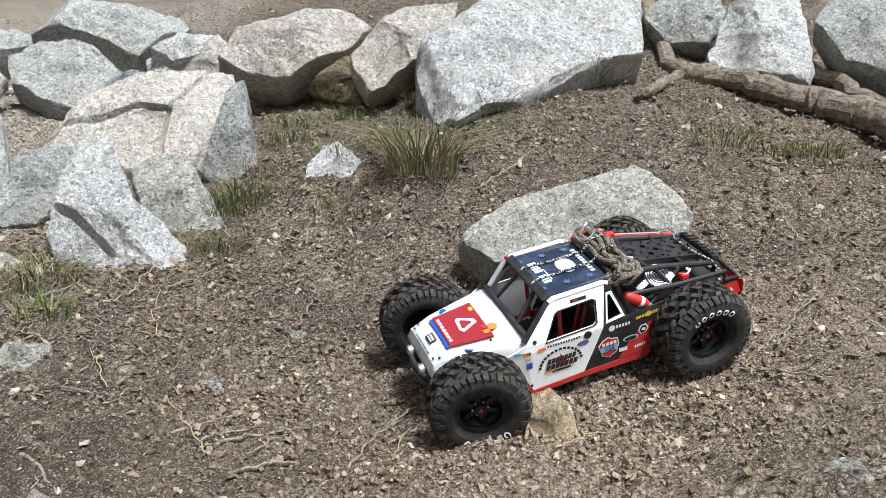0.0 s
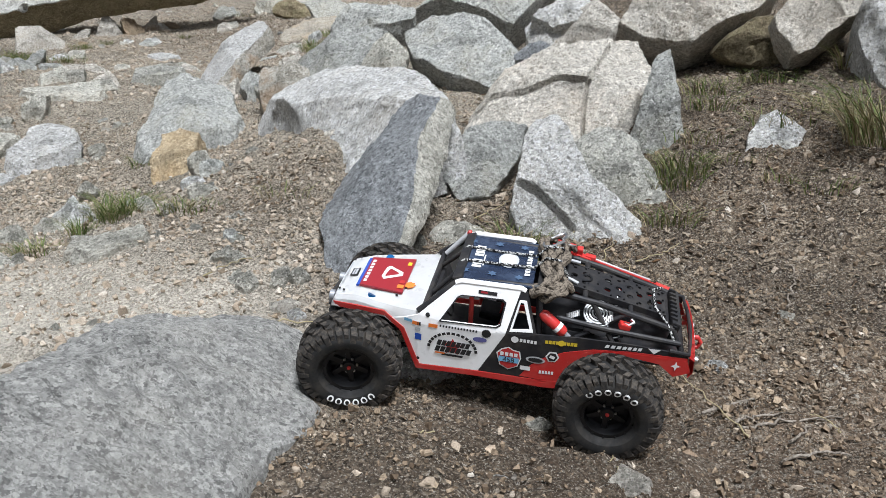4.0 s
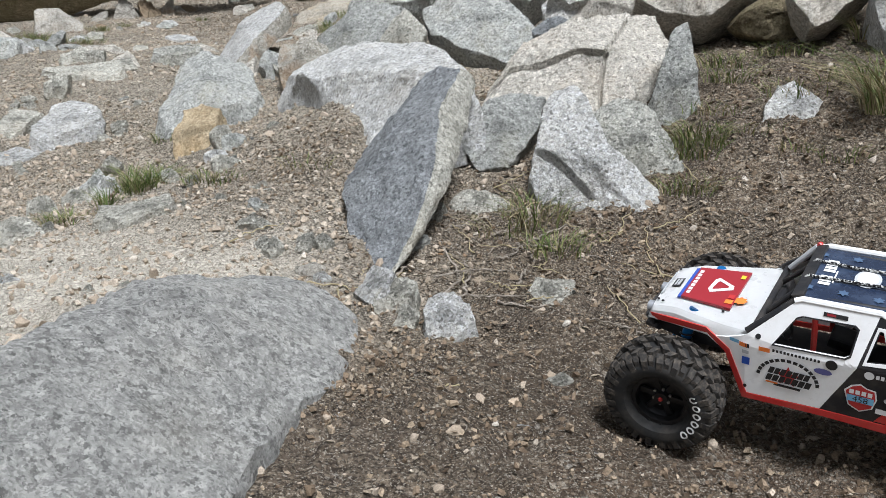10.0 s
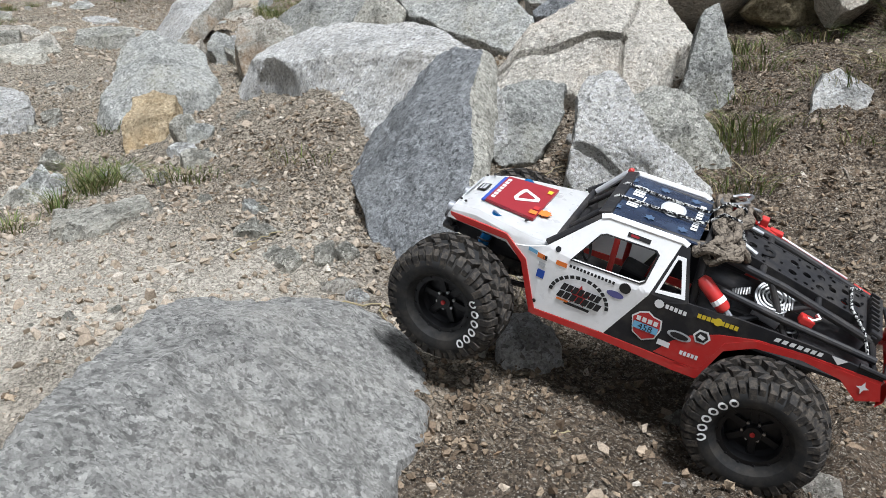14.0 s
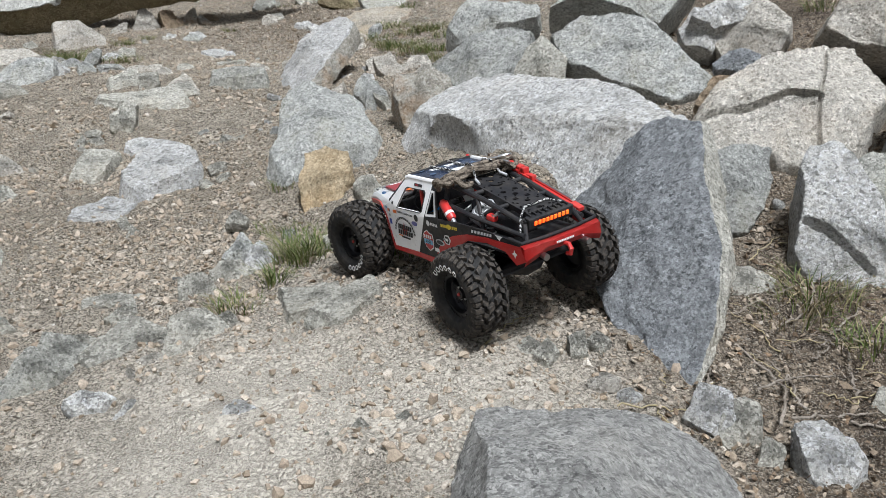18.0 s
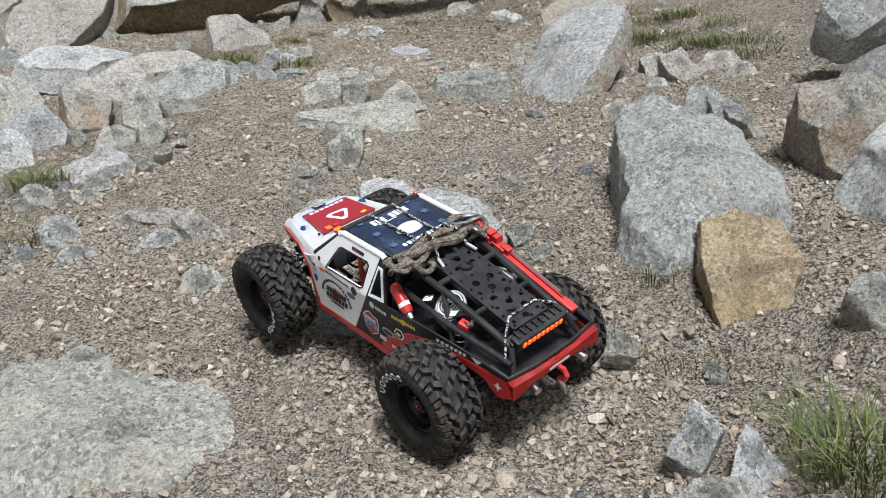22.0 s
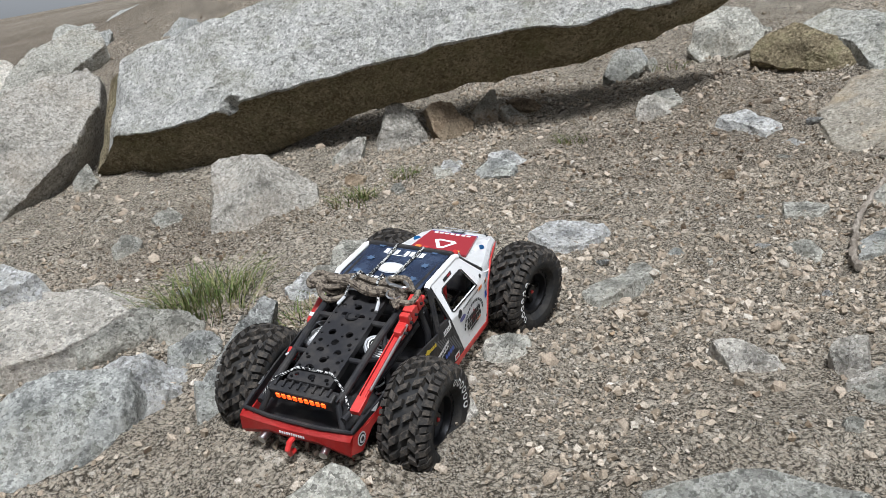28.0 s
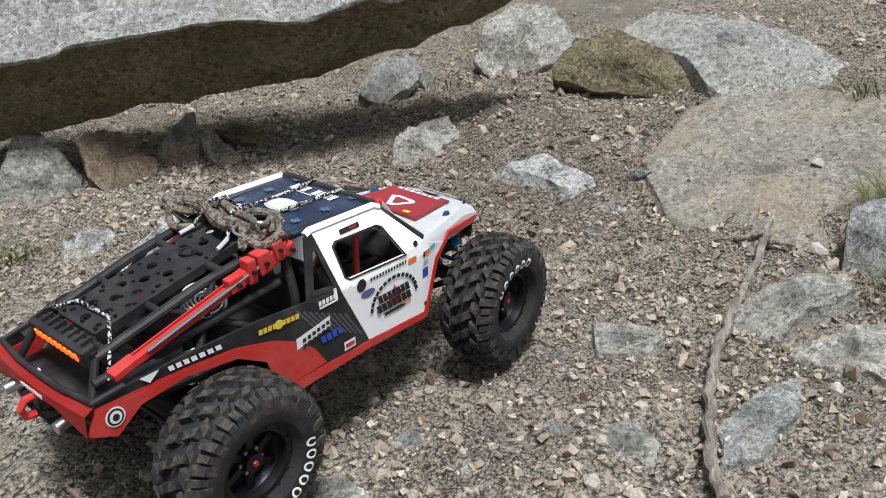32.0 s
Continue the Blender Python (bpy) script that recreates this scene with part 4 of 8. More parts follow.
    ("pale stone", "pale", (-2.032, 2.740, 0.746), 270, 46, 0.050, [(-.019, .012), (.019, .018), (.017, -.012), (-.014, -.018)]),
    ("pale stone", "pale", (-2.232, 2.287, 0.633), 283, 46, 0.050, [(-.014, .011), (.012, .010), (.015, -.006), (-.008, -.011)]),
    ("pale stone", "pale", (-2.752, 4.357, 1.073), 284, 46, 0.050, [(-.048, .017), (.020, .052), (.047, -.018), (-.010, -.054)]),
    ("white stone", "white", (-2.017, 2.405, 0.682), 269, 50, 0.030, [(-.012, -.025), (.000, .022), (.012, .027), (.010, .000), (-.003, -.027)]),
    ("grey stone", "grey", (-1.951, 2.367, 0.686), 266, 42, 0.080, [(-.015, .021), (.000, .029), (.014, .004), (.010, -.029), (-.007, -.015)]),
    ("tan stone", "tan", (-1.942, 2.707, 0.767), 266, 42, 0.080, [(-.031, .012), (.006, .045), (.030, .002), (.025, -.044), (-.018, -.024)]),
    ("sunken slab", "pale", (-2.618, 3.520, 0.862), 290, 72, 0.030, [(-.051, -.011), (-.010, .031), (.046, .051), (.058, .033), (.015, -.015), (-.037, -.054)]),
    ("grey stone", "grey", (-2.901, 4.611, 1.150), 287, 40, 0.050, [(-.049, -.048), (-.027, .042), (.026, .053), (.044, .017), (.010, -.021)]),
    ("pale stone", "pale", (-2.848, 4.618, 1.145), 286, 42, 0.040, [(-.016, -.000), (.004, .026), (.016, .005), (.003, -.028)]),
    ("pale stone", "pale", (-3.556, 3.567, 0.932), 323, 42, 0.040, [(-.030, -.006), (-.002, .029), (.027, .012), (.008, -.025), (-.020, -.028)]),
    ("pale stone", "pale", (-3.172, 3.832, 0.951), 306, 42, 0.040, [(-.015, .003), (.006, .019), (.014, -.007), (-.007, -.018)]),
    ("pale stone", "pale", (-3.375, 3.969, 1.011), 309, 42, 0.040, [(-.048, -.016), (.014, .040), (.037, .044), (.016, -.038), (-.029, -.048)]),
    ("white stone", "white", (-2.449, 4.180, 0.983), 277, 60, 0.030, [(-.022, -.002), (.000, .015), (.023, .009), (.008, -.016)]),
    ("pale stone", "pale", (-2.701, 2.870, 0.811), 299, 46, 0.045, [(-.059, .019), (.026, .062), (.064, .014), (.053, -.043), (-.046, -.054)]),
    ("pale stone", "pale", (-2.460, 2.826, 0.785), 295, 46, 0.045, [(-.059, .033), (.006, .052), (.058, -.038), (-.014, -.049)]),
    ("pale stone", "pale", (-1.684, 2.509, 0.764), 278, 46, 0.045, [(-.034, .041), (.005, .023), (.037, -.020), (.018, -.039), (-.014, .006)]),
    ("pale stone", "pale", (-2.043, 1.382, 0.459), 308, 46, 0.045, [(-.020, .012), (-.005, .022), (.021, -.012), (.000, -.019)]),
    ("pale stone", "pale", (-1.851, 1.306, 0.460), 301, 46, 0.045, [(-.041, -.007), (-.029, .010), (.027, .016), (.041, .006), (.006, -.015)]),
    ("pale stone", "pale", (-1.837, 1.416, 0.479), 297, 46, 0.045, [(-.030, -.005), (.019, .022), (.024, -.004), (-.004, -.027)]),
    ("pale stone", "pale", (-1.388, 1.454, 0.530), 269, 46, 0.045, [(-.012, .001), (-.001, .012), (.012, .000), (.004, -.012)]),
    ("pale stone", "pale", (-1.327, 1.485, 0.542), 266, 46, 0.045, [(-.019, -.003), (-.002, .013), (.019, -.001), (.011, -.012)]),
    ("pale stone", "pale", (-1.277, 1.543, 0.558), 263, 46, 0.045, [(-.025, .002), (.005, .017), (.024, .005), (.013, -.016)]),
    ("pale stone", "pale", (-1.270, 1.509, 0.547), 262, 46, 0.045, [(-.015, .008), (.014, .005), (.015, -.008), (-.008, -.006)]),
    ("pale stone", "pale", (-1.357, 1.360, 0.512), 267, 46, 0.045, [(-.019, .001), (.018, .009), (.019, -.006), (-.007, -.009)]),
    ("pale stone", "pale", (-1.214, 1.370, 0.526), 258, 46, 0.045, [(-.021, .000), (.010, .019), (.022, -.007), (-.015, -.019)]),
    ("pale stone", "pale", (-1.217, 1.441, 0.536), 259, 46, 0.045, [(-.013, .001), (.007, .011), (.013, -.003), (-.007, -.011)]),
    ("pale stone", "pale", (-1.529, 1.907, 0.592), 276, 46, 0.045, [(-.025, .019), (.021, .020), (.025, -.012), (-.015, -.021)]),
    ("pale stone", "pale", (-1.470, 1.622, 0.554), 274, 46, 0.045, [(-.013, .010), (.009, .015), (.013, -.009), (-.005, -.016)]),
    ("pale stone", "pale", (-1.545, 1.658, 0.555), 278, 46, 0.045, [(-.024, .017), (-.001, .022), (.026, .000), (.014, -.023), (-.012, -.013)]),
    ("tan stone", "tan", (-1.823, 3.087, 0.853), 280, 45, 0.050, [(-.056, .025), (.010, .057), (.059, -.001), (.010, -.059), (-.040, -.021)]),
    ("sunken slab", "white", (-2.189, 1.926, 0.549), 300, 70, 0.030, [(-.075, .003), (-.022, .074), (.062, .042), (.044, -.061), (-.070, -.039)]),
    ("sunken slab", "pale", (-1.901, 1.485, 0.470), 298, 66, 0.030, [(-.051, -.007), (.004, .025), (.049, .024), (.042, -.011), (-.034, -.031)]),
    ("white slab", "white", (-1.498, 1.774, 0.591), 275, 62, 0.030, [(-.040, .034), (-.007, .041), (.042, -.012), (.034, -.043), (-.023, -.003)]),
    ("grey slab", "green", (-1.827, 1.245, 0.469), 308, 52, 0.060, [(-.056, -.017), (-.022, .036), (.048, .029), (.050, .012), (.020, -.021), (-.013, -.043)]),
    ("white stone", "white", (-1.634, 1.115, 0.451), 305, 58, 0.030, [(-.029, .004), (-.004, .018), (.028, .007), (.022, -.016), (-.020, -.014)]),
    ("white stone", "white", (-1.710, 1.127, 0.458), 308, 58, 0.030, [(-.029, .010), (.011, .022), (.034, .001), (.014, -.027), (-.020, -.012)]),
    ("pale stone", "pale", (-2.041, 1.795, 0.523), 304, 45, 0.030, [(-.018, -.014), (-.003, .030), (.013, .013), (.007, -.027)]),
    ("pale stone", "pale", (-1.628, 1.374, 0.490), 299, 45, 0.030, [(-.023, .008), (.004, .016), (.025, -.005), (-.007, -.015)]),
    ("pale stone", "pale", (-1.270, 1.105, 0.472), 289, 45, 0.030, [(-.014, .003), (.001, .010), (.014, -.001), (-.000, -.010)]),
    ("pale stone", "pale", (-1.440, 1.950, 0.644), 285, 45, 0.030, [(-.017, .000), (.001, .019), (.017, -.001), (.001, -.019)]),
    ("pale stone", "pale", (-1.119, 1.279, 0.504), 290, 48, 0.030, [(-.018, .000), (.004, .018), (.019, .003), (-.000, -.019)]),
    ("pale stone", "pale", (-1.234, 1.516, 0.552), 291, 48, 0.030, [(-.024, .005), (-.001, .013), (.025, .001), (-.002, -.013)]),
    ("pale stone", "pale", (-1.051, 1.325, 0.508), 286, 48, 0.030, [(-.016, .006), (.001, .018), (.018, .001), (.000, -.018)]),
    ("pale stone", "pale", (-1.185, 1.369, 0.521), 292, 48, 0.030, [(-.020, .002), (.001, .012), (.020, .001), (-.000, -.012)]),
    ("pale stone", "pale", (-0.625, 1.065, 0.400), 287, 45, 0.030, [(-.017, .005), (.003, .015), (.019, .004), (.002, -.016), (-.014, -.008)]),
    ("pale stone", "pale", (-0.850, 1.142, 0.446), 297, 45, 0.030, [(-.020, -.007), (-.001, .019), (.020, .005), (.008, -.018)]),
    ("grey boulder", "grey", (0.961, 3.716, 1.268), 253, 30, 0.150, [(-.165, -.076), (-.182, .155), (.160, .152), (.156, -.018), (.086, -.170), (-.026, -.125)]),
    ("dark boulder", "green", (-1.096, 3.410, 1.006), 282, 30, 0.120, [(-.122, .005), (.006, .067), (.124, .056), (.070, -.080), (-.036, -.056)]),
    ("pale boulder", "pale", (-0.978, 3.823, 1.088), 279, 35, 0.140, [(-.145, -.101), (-.054, .046), (.089, .106), (.136, -.013), (.019, -.100)]),
    ("white stone", "white", (-1.876, 2.994, 0.812), 270, 45, 0.050, [(-.025, .002), (.013, .032), (.025, .001), (-.007, -.032)]),
    ("tan stone", "tan", (-1.738, 3.125, 0.860), 267, 42, 0.060, [(-.051, -.018), (-.027, .044), (.018, .045), (.052, .009), (-.000, -.045)]),
    ("tan stone", "tan", (-1.688, 3.030, 0.840), 265, 42, 0.060, [(-.045, -.011), (-.006, .032), (.034, .016), (.047, -.020), (-.013, -.033)]),
    ("tan stone", "tan", (-2.022, 2.671, 0.738), 276, 42, 0.060, [(-.017, -.003), (.002, .022), (.017, -.003), (-.002, -.022)]),
    ("tan stone", "tan", (-1.935, 2.811, 0.773), 272, 42, 0.060, [(-.016, .007), (.014, .026), (.016, -.014), (-.009, -.027)]),
    ("green stone", "green", (-2.899, 4.559, 1.145), 290, 40, 0.060, [(-.058, -.034), (-.025, .053), (.036, .055), (.052, .016), (-.017, -.059)]),
    ("grey boulder", "grey", (-5.789, 5.602, 1.477), 319, 35, 0.140, [(-.230, -.126), (-.133, .081), (.140, .199), (.247, .016), (.128, -.076), (-.086, -.163)]),
    ("dark boulder", "green", (-5.776, 5.202, 1.408), 323, 35, 0.140, [(-.117, -.140), (-.082, .132), (.107, .166), (.179, .017), (.064, -.128), (-.055, -.176)]),
    ("long tan boulder", "tan", (-2.574, 2.101, 0.617), 307, 48, 0.080, [(-.045, .027), (-.020, .044), (.004, .029), (.044, -.012), (.039, -.041), (-.002, -.034), (-.030, .004)]),
    ("grey boulder", "grey", (-2.624, 2.067, 0.601), 311, 48, 0.100, [(-.056, .002), (.002, .037), (.038, .026), (.056, -.008), (.040, -.031), (-.036, -.030), (-.052, -.015)]),
    ("pale boulder", "white", (-2.813, 2.041, 0.617), 320, 46, 0.100, [(-.037, .010), (-.008, .049), (.027, .033), (.033, -.010), (.023, -.039), (-.020, -.042), (-.038, -.022)]),
    ("tan boulder", "tan", (-2.705, 2.145, 0.637), 311, 50, 0.090, [(-.062, .011), (-.012, .039), (.034, .028), (.056, .004), (.048, -.026), (.022, -.047), (-.031, -.026)]),
    ("pale stone", "pale", (-2.952, 2.142, 0.659), 321, 44, 0.050, [(-.027, .016), (-.005, .030), (.028, .011), (.027, -.019), (.004, -.027), (-.025, -.018)]),
    ("pale stone", "pale", (-2.862, 2.167, 0.658), 317, 44, 0.050, [(-.025, .020), (.004, .023), (.030, .004), (.023, -.019), (-.006, -.026), (-.025, -.008)]),
    ("pale stone", "pale", (-2.877, 2.215, 0.669), 315, 44, 0.050, [(-.032, .015), (.002, .024), (.032, .000), (.022, -.026), (-.011, -.027)]),
    ("white stone", "white", (-2.749, 1.999, 0.587), 319, 44, 0.050, [(-.031, .006), (-.011, .020), (.021, .021), (.030, .002), (.018, -.022), (-.027, -.011)]),
    ("grey stone", "grey", (-2.828, 1.968, 0.586), 324, 44, 0.050, [(-.015, .026), (.008, .025), (.022, .004), (.023, -.021), (-.020, -.012)]),
    ("pale stone", "pale", (-2.858, 2.344, 0.692), 311, 44, 0.050, [(-.017, .004), (.009, .015), (.015, -.005), (-.007, -.016)]),
    ("pale stone", "pale", (-2.719, 2.089, 0.606), 314, 44, 0.050, [(-.011, .007), (.006, .014), (.010, -.008), (-.007, -.013)]),
    ("tan stone", "tan", (-2.529, 2.131, 0.604), 304, 44, 0.050, [(-.013, .006), (.004, .012), (.014, -.004), (-.005, -.011)]),
    ("pale stone", "pale", (-2.898, 2.275, 0.678), 314, 44, 0.050, [(-.018, .004), (.006, .014), (.016, -.007), (-.005, -.015)]),
    ("pale stone", "pale", (-2.893, 2.138, 0.645), 319, 44, 0.050, [(-.009, .006), (.005, .011), (.009, -.006), (-.005, -.011)]),
    ("pale stone", "pale", (-2.861, 2.416, 0.711), 309, 44, 0.050, [(-.021, .000), (.007, .017), (.017, -.005), (-.005, -.017)]),
    ("white stone", "white", (-2.954, 2.218, 0.665), 318, 44, 0.050, [(-.012, .006), (.008, .011), (.009, -.008), (-.006, -.012)]),
    ("pale stone", "pale", (-2.974, 2.113, 0.643), 322, 44, 0.050, [(-.011, .009), (.007, .013), (.010, -.009), (-.007, -.013)]),
    ("white boulder", "white", (-2.963, 2.324, 0.712), 315, 50, 0.110, [(-.079, .007), (-.003, .041), (.080, .037), (.063, -.010), (.046, -.027), (-.027, -.066), (-.063, -.041)]),
    ("large white boulder", "white", (-3.213, 2.328, 0.719), 321, 46, 0.150, [(-.052, .068), (-.018, .079), (.022, .089), (.051, .072), (.066, -.001), (.060, -.067), (.013, -.080), (-.058, -.067)]),
    ("white boulder", "white", (-3.251, 2.485, 0.755), 318, 46, 0.120, [(-.082, .011), (-.030, .066), (.047, .062), (.069, .004), (.050, -.056), (-.016, -.059), (-.068, -.037)]),
    ("pale block", "pale", (-3.517, 2.642, 0.811), 319, 46, 0.120, [(-.084, .083), (.013, .093), (.100, .073), (.114, .008), (.092, -.065), (.028, -.065), (-.029, -.103), (-.097, -.069)]),
    ("pale stone", "pale", (-3.126, 2.462, 0.736), 315, 42, 0.080, [(-.014, .028), (.017, .017), (.023, -.012), (-.007, -.030)]),
    ("long pale slab", "white", (-2.110, 3.111, 0.908), 224, 54, 0.085, [(-.068, -.149), (-.120, -.074), (-.147, .036), (-.144, .149), (-.087, .188), (.044, .179), (.098, .114), (.130, .056), (.173, -.038), (.149, -.141), (.060, -.192)]),
    ("pointed boulder", "tan", (-3.301, 4.075, 1.031), 315, 24, 0.100, [(-.082, -.085), (-.043, .023), (-.011, .103), (.018, .101), (.057, .025), (.085, -.016), (.040, -.025), (-.002, -.033)]),
    ("brown pointed stone", "brown", (-3.215, 4.161, 1.058), 310, 24, 0.060, [(-.054, .033), (-.010, .055), (.011, .053), (.029, .019), (.058, -.001), (.054, -.028), (-.016, -.056), (-.042, -.026)]),
    ("brown pointed stone", "stain", (-3.166, 4.266, 1.077), 306, 24, 0.050, [(-.042, -.016), (-.013, .017), (.024, .051), (.029, -.013), (.022, -.048), (-.007, -.052), (-.030, -.035)]),
    ("brown stone", "stain", (-3.095, 4.268, 1.057), 304, 30, 0.040, [(-.029, .027), (-.003, .032), (.035, -.016), (.024, -.029), (.000, -.029), (-.017, -.014)]),
    ("tan pointed stone", "brown", (-3.102, 4.348, 1.076), 303, 30, 0.040, [(-.046, .008), (-.015, .026), (.018, .013), (.046, -.006), (.039, -.027), (-.009, -.017)]),
    ("grey stone", "grey", (-2.903, 4.632, 1.152), 292, 32, 0.050, [(-.046, -.024), (-.012, .031), (.030, .028), (.042, -.005), (.009, -.027)]),
    ("flat light slab", "white", (-3.629, 3.085, 0.887), 321, 62, 0.055, [(-.158, .012), (-.068, .076), (.109, .066), (.173, .004), (.065, -.040), (.019, -.085), (-.110, -.054), (-.153, -.029)]),
    ("tan slab", "tan", (-3.318, 3.011, 0.869), 315, 58, 0.070, [(-.158, -.045), (-.089, .059), (.003, .089), (.129, .075), (.164, .024), (.078, -.023), (-.039, -.049), (-.106, -.079)]),
    ("grey block", "grey", (-3.109, 2.894, 0.860), 313, 54, 0.080, [(-.108, .015), (-.005, .051), (.110, .032), (.093, -.020), (.010, -.082), (-.086, -.042)]),
    ("weathered tan boulder", "tan", (-3.247, 2.802, 0.824), 319, 48, 0.080, [(-.111, .045), (-.045, .069), (.034, .036), (.112, -.019), (.109, -.058), (.031, -.056), (-.039, -.045), (-.108, .004)]),
    ("brown block", "stain", (-3.222, 2.617, 0.804), 324, 44, 0.110, [(-.035, .080), (.037, .059), (.076, .020), (.038, -.066), (-.034, -.090), (-.052, -.054)]),
    ("pale boulder", "pale", (-3.063, 2.634, 0.799), 319, 42, 0.110, [(-.051, -.002), (-.011, .073), (.036, .069), (.043, -.003), (.029, -.055), (-.018, -.069), (-.052, -.046)]),
    ("pale stone", "pale", (-3.027, 2.726, 0.792), 315, 46, 0.060, [(-.052, .028), (.003, .034), (.059, -.017), (.040, -.034), (-.028, -.026)]),
    ("pale boulder", "pale", (-3.017, 2.471, 0.739), 324, 44, 0.080, [(-.056, -.009), (-.022, .024), (.014, .047), (.045, .023), (.033, -.023), (-.018, -.039)]),
    ("pale stone", "pale", (-2.955, 2.511, 0.749), 320, 42, 0.080, [(-.026, .021), (.003, .038), (.040, .031), (.037, -.002), (.006, -.040), (-.031, -.042)]),
    ("grey slab", "grey", (-2.961, 2.373, 0.709), 326, 48, 0.070, [(-.018, .030), (.015, .015), (.039, -.007), (.020, -.029), (-.025, -.021)]),
    ("flat grey stone", "green", (-2.333, 2.988, 0.813), 281, 66, 0.050, [(-.091, .020), (-.008, .054), (.084, .034), (.092, -.016), (.022, -.041), (-.084, -.037)]),
    ("pale stone", "tan", (-2.476, 2.879, 0.804), 289, 40, 0.060, [(-.054, -.009), (-.013, .053), (.021, .027), (.045, -.028), (.036, -.054), (-.016, -.035)]),
    ("pale stone", "tan", (-2.388, 3.312, 0.841), 281, 48, 0.040, [(-.047, .025), (-.013, .033), (.048, -.016), (.020, -.031), (-.022, -.025)]),
    ("tan stone", "tan", (-2.245, 3.287, 0.843), 275, 46, 0.050, [(-.050, -.014), (-.031, .018), (.051, .032), (.041, -.008), (.009, -.036)]),
    ("pale stone", "pale", (-3.036, 3.368, 0.891), 301, 44, 0.050, [(-.038, .012), (.018, .033), (.032, -.017), (.001, -.040)]),
    ("pale boulder", "pale", (-5.128, 4.544, 1.275), 318, 46, 0.140, [(-.180, -.062), (-.054, .103), (.174, .243), (.226, .117), (.084, -.017), (-.041, -.117), (-.169, -.247)]),
    ("tan boulder", "tan", (-5.547, 4.465, 1.238), 322, 40, 0.160, [(-.169, .060), (-.073, .112), (.040, .185), (.192, .126), (.145, -.099), (-.013, -.164), (-.170, -.179)]),
    ("grey stone", "grey", (-4.183, 3.413, 0.928), 322, 42, 0.050, [(-.038, .027), (.008, .050), (.039, -.024), (-.005, -.052)]),
    ("white stone", "white", (-4.829, 3.944, 1.050), 322, 45, 0.050, [(-.086, -.038), (.033, .059), (.072, .069), (-.020, -.074)]),
    ("tan stone", "pale", (-3.985, 3.717, 0.993), 315, 35, 0.050, [(-.028, .004), (.009, .050), (.031, -.012), (.006, -.044), (-.025, -.035)]),
    ("grey stone", "grey", (-4.811, 5.012, 1.412), 310, 40, 0.080, [(-.138, -.021), (-.055, .077), (.123, .064), (.102, -.022), (-.081, -.093)]),
    ("pale stone", "pale", (-2.026, 2.159, 0.618), 273, 42, 0.050, [(-.023, .002), (-.002, .014), (.024, .024), (.018, -.008), (-.005, -.025)]),
    ("tan boulder", "tan", (-1.892, 2.668, 0.770), 266, 40, 0.080, [(-.039, .006), (-.021, .028), (.029, .048), (.040, -.045), (-.010, -.038)]),
    ("pale stone", "pale", (-1.985, 2.112, 0.601), 270, 44, 0.040, [(-.017, -.002), (-.003, .014), (.017, .014), (.011, -.009), (-.009, -.014)]),
    ("flat white slab", "white", (-2.130, 2.099, 0.620), 281, 66, 0.050, [(-.091, -.027), (-.075, .031), (-.041, .117), (-.005, .115), (.048, .078), (.088, .009), (.058, -.036), (.026, -.068), (-.010, -.098), (-.040, -.108), (-.077, -.068)]),
    ("wedge boulder", "green", (-2.300, 4.537, 1.186), 270, 48, 0.120, [(-.189, .046), (-.168, .087), (-.122, .111), (-.038, .096), (.086, .044), (.160, .012), (.189, -.034), (.155, -.080), (.075, -.111), (-.015, -.107), (-.065, -.036), (-.125, .000)]),
    # dark front of the wedge boulder as an added rock, shade put into its colour
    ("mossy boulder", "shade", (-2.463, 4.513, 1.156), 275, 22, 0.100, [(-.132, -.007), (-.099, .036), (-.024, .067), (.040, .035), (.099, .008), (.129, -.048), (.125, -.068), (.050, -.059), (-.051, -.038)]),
    ("sunken tan slab", "sandy", (-2.246, 4.249, 1.010), 266, 72, 0.050, [(-.167, .009), (-.126, .214), (.024, .236), (.152, .203), (.159, -.015), (.092, -.090), (.083, -.205), (.048, -.231), (.018, -.213), (-.011, -.164), (-.105, -.122)]),
    ("pale stone", "pale", (-2.234, 3.937, 0.937), 265, 54, 0.060, [(-.057, -.013), (-.015, .030), (.049, .045), (.056, .018), (.008, -.018), (-.014, -.042), (-.052, -.039)]),
    ("tan slab", "tan", (-2.195, 3.851, 0.920), 261, 56, 0.060, [(-.054, .019), (-.001, .043), (.046, .041), (.052, -.036), (.030, -.031), (-.007, -.015)]),
    ("upright slab", "grey", (-2.156, 4.024, 0.981), 261, 40, 0.070, [(-.023, -.045), (-.021, .017), (-.016, .052), (.021, .064), (.031, -.034), (.006, -.062)]),
    ("sunken slab", "grey", (-2.271, 3.767, 0.873), 267, 72, 0.030, [(-.026, -.023), (-.008, .038), (.016, .070), (.026, .017), (.017, -.045), (-.013, -.070)]),
    ("pale stone", "pale", (-2.442, 3.728, 0.866), 281, 50, 0.040, [(-.025, .000), (-.013, .013), (.023, .014), (.024, -.007), (-.013, -.015)]),
    ("pale stone", "pale", (-2.379, 3.722, 0.871), 276, 50, 0.040, [(-.034, .003), (.004, .021), (.028, .009), (.034, -.007), (.004, -.021), (-.029, -.012)]),
    ("pale stone", "pale", (-2.352, 3.764, 0.873), 273, 46, 0.040, [(-.015, .001), (-.002, .011), (.015, .003), (.012, -.010), (-.005, -.011)]),
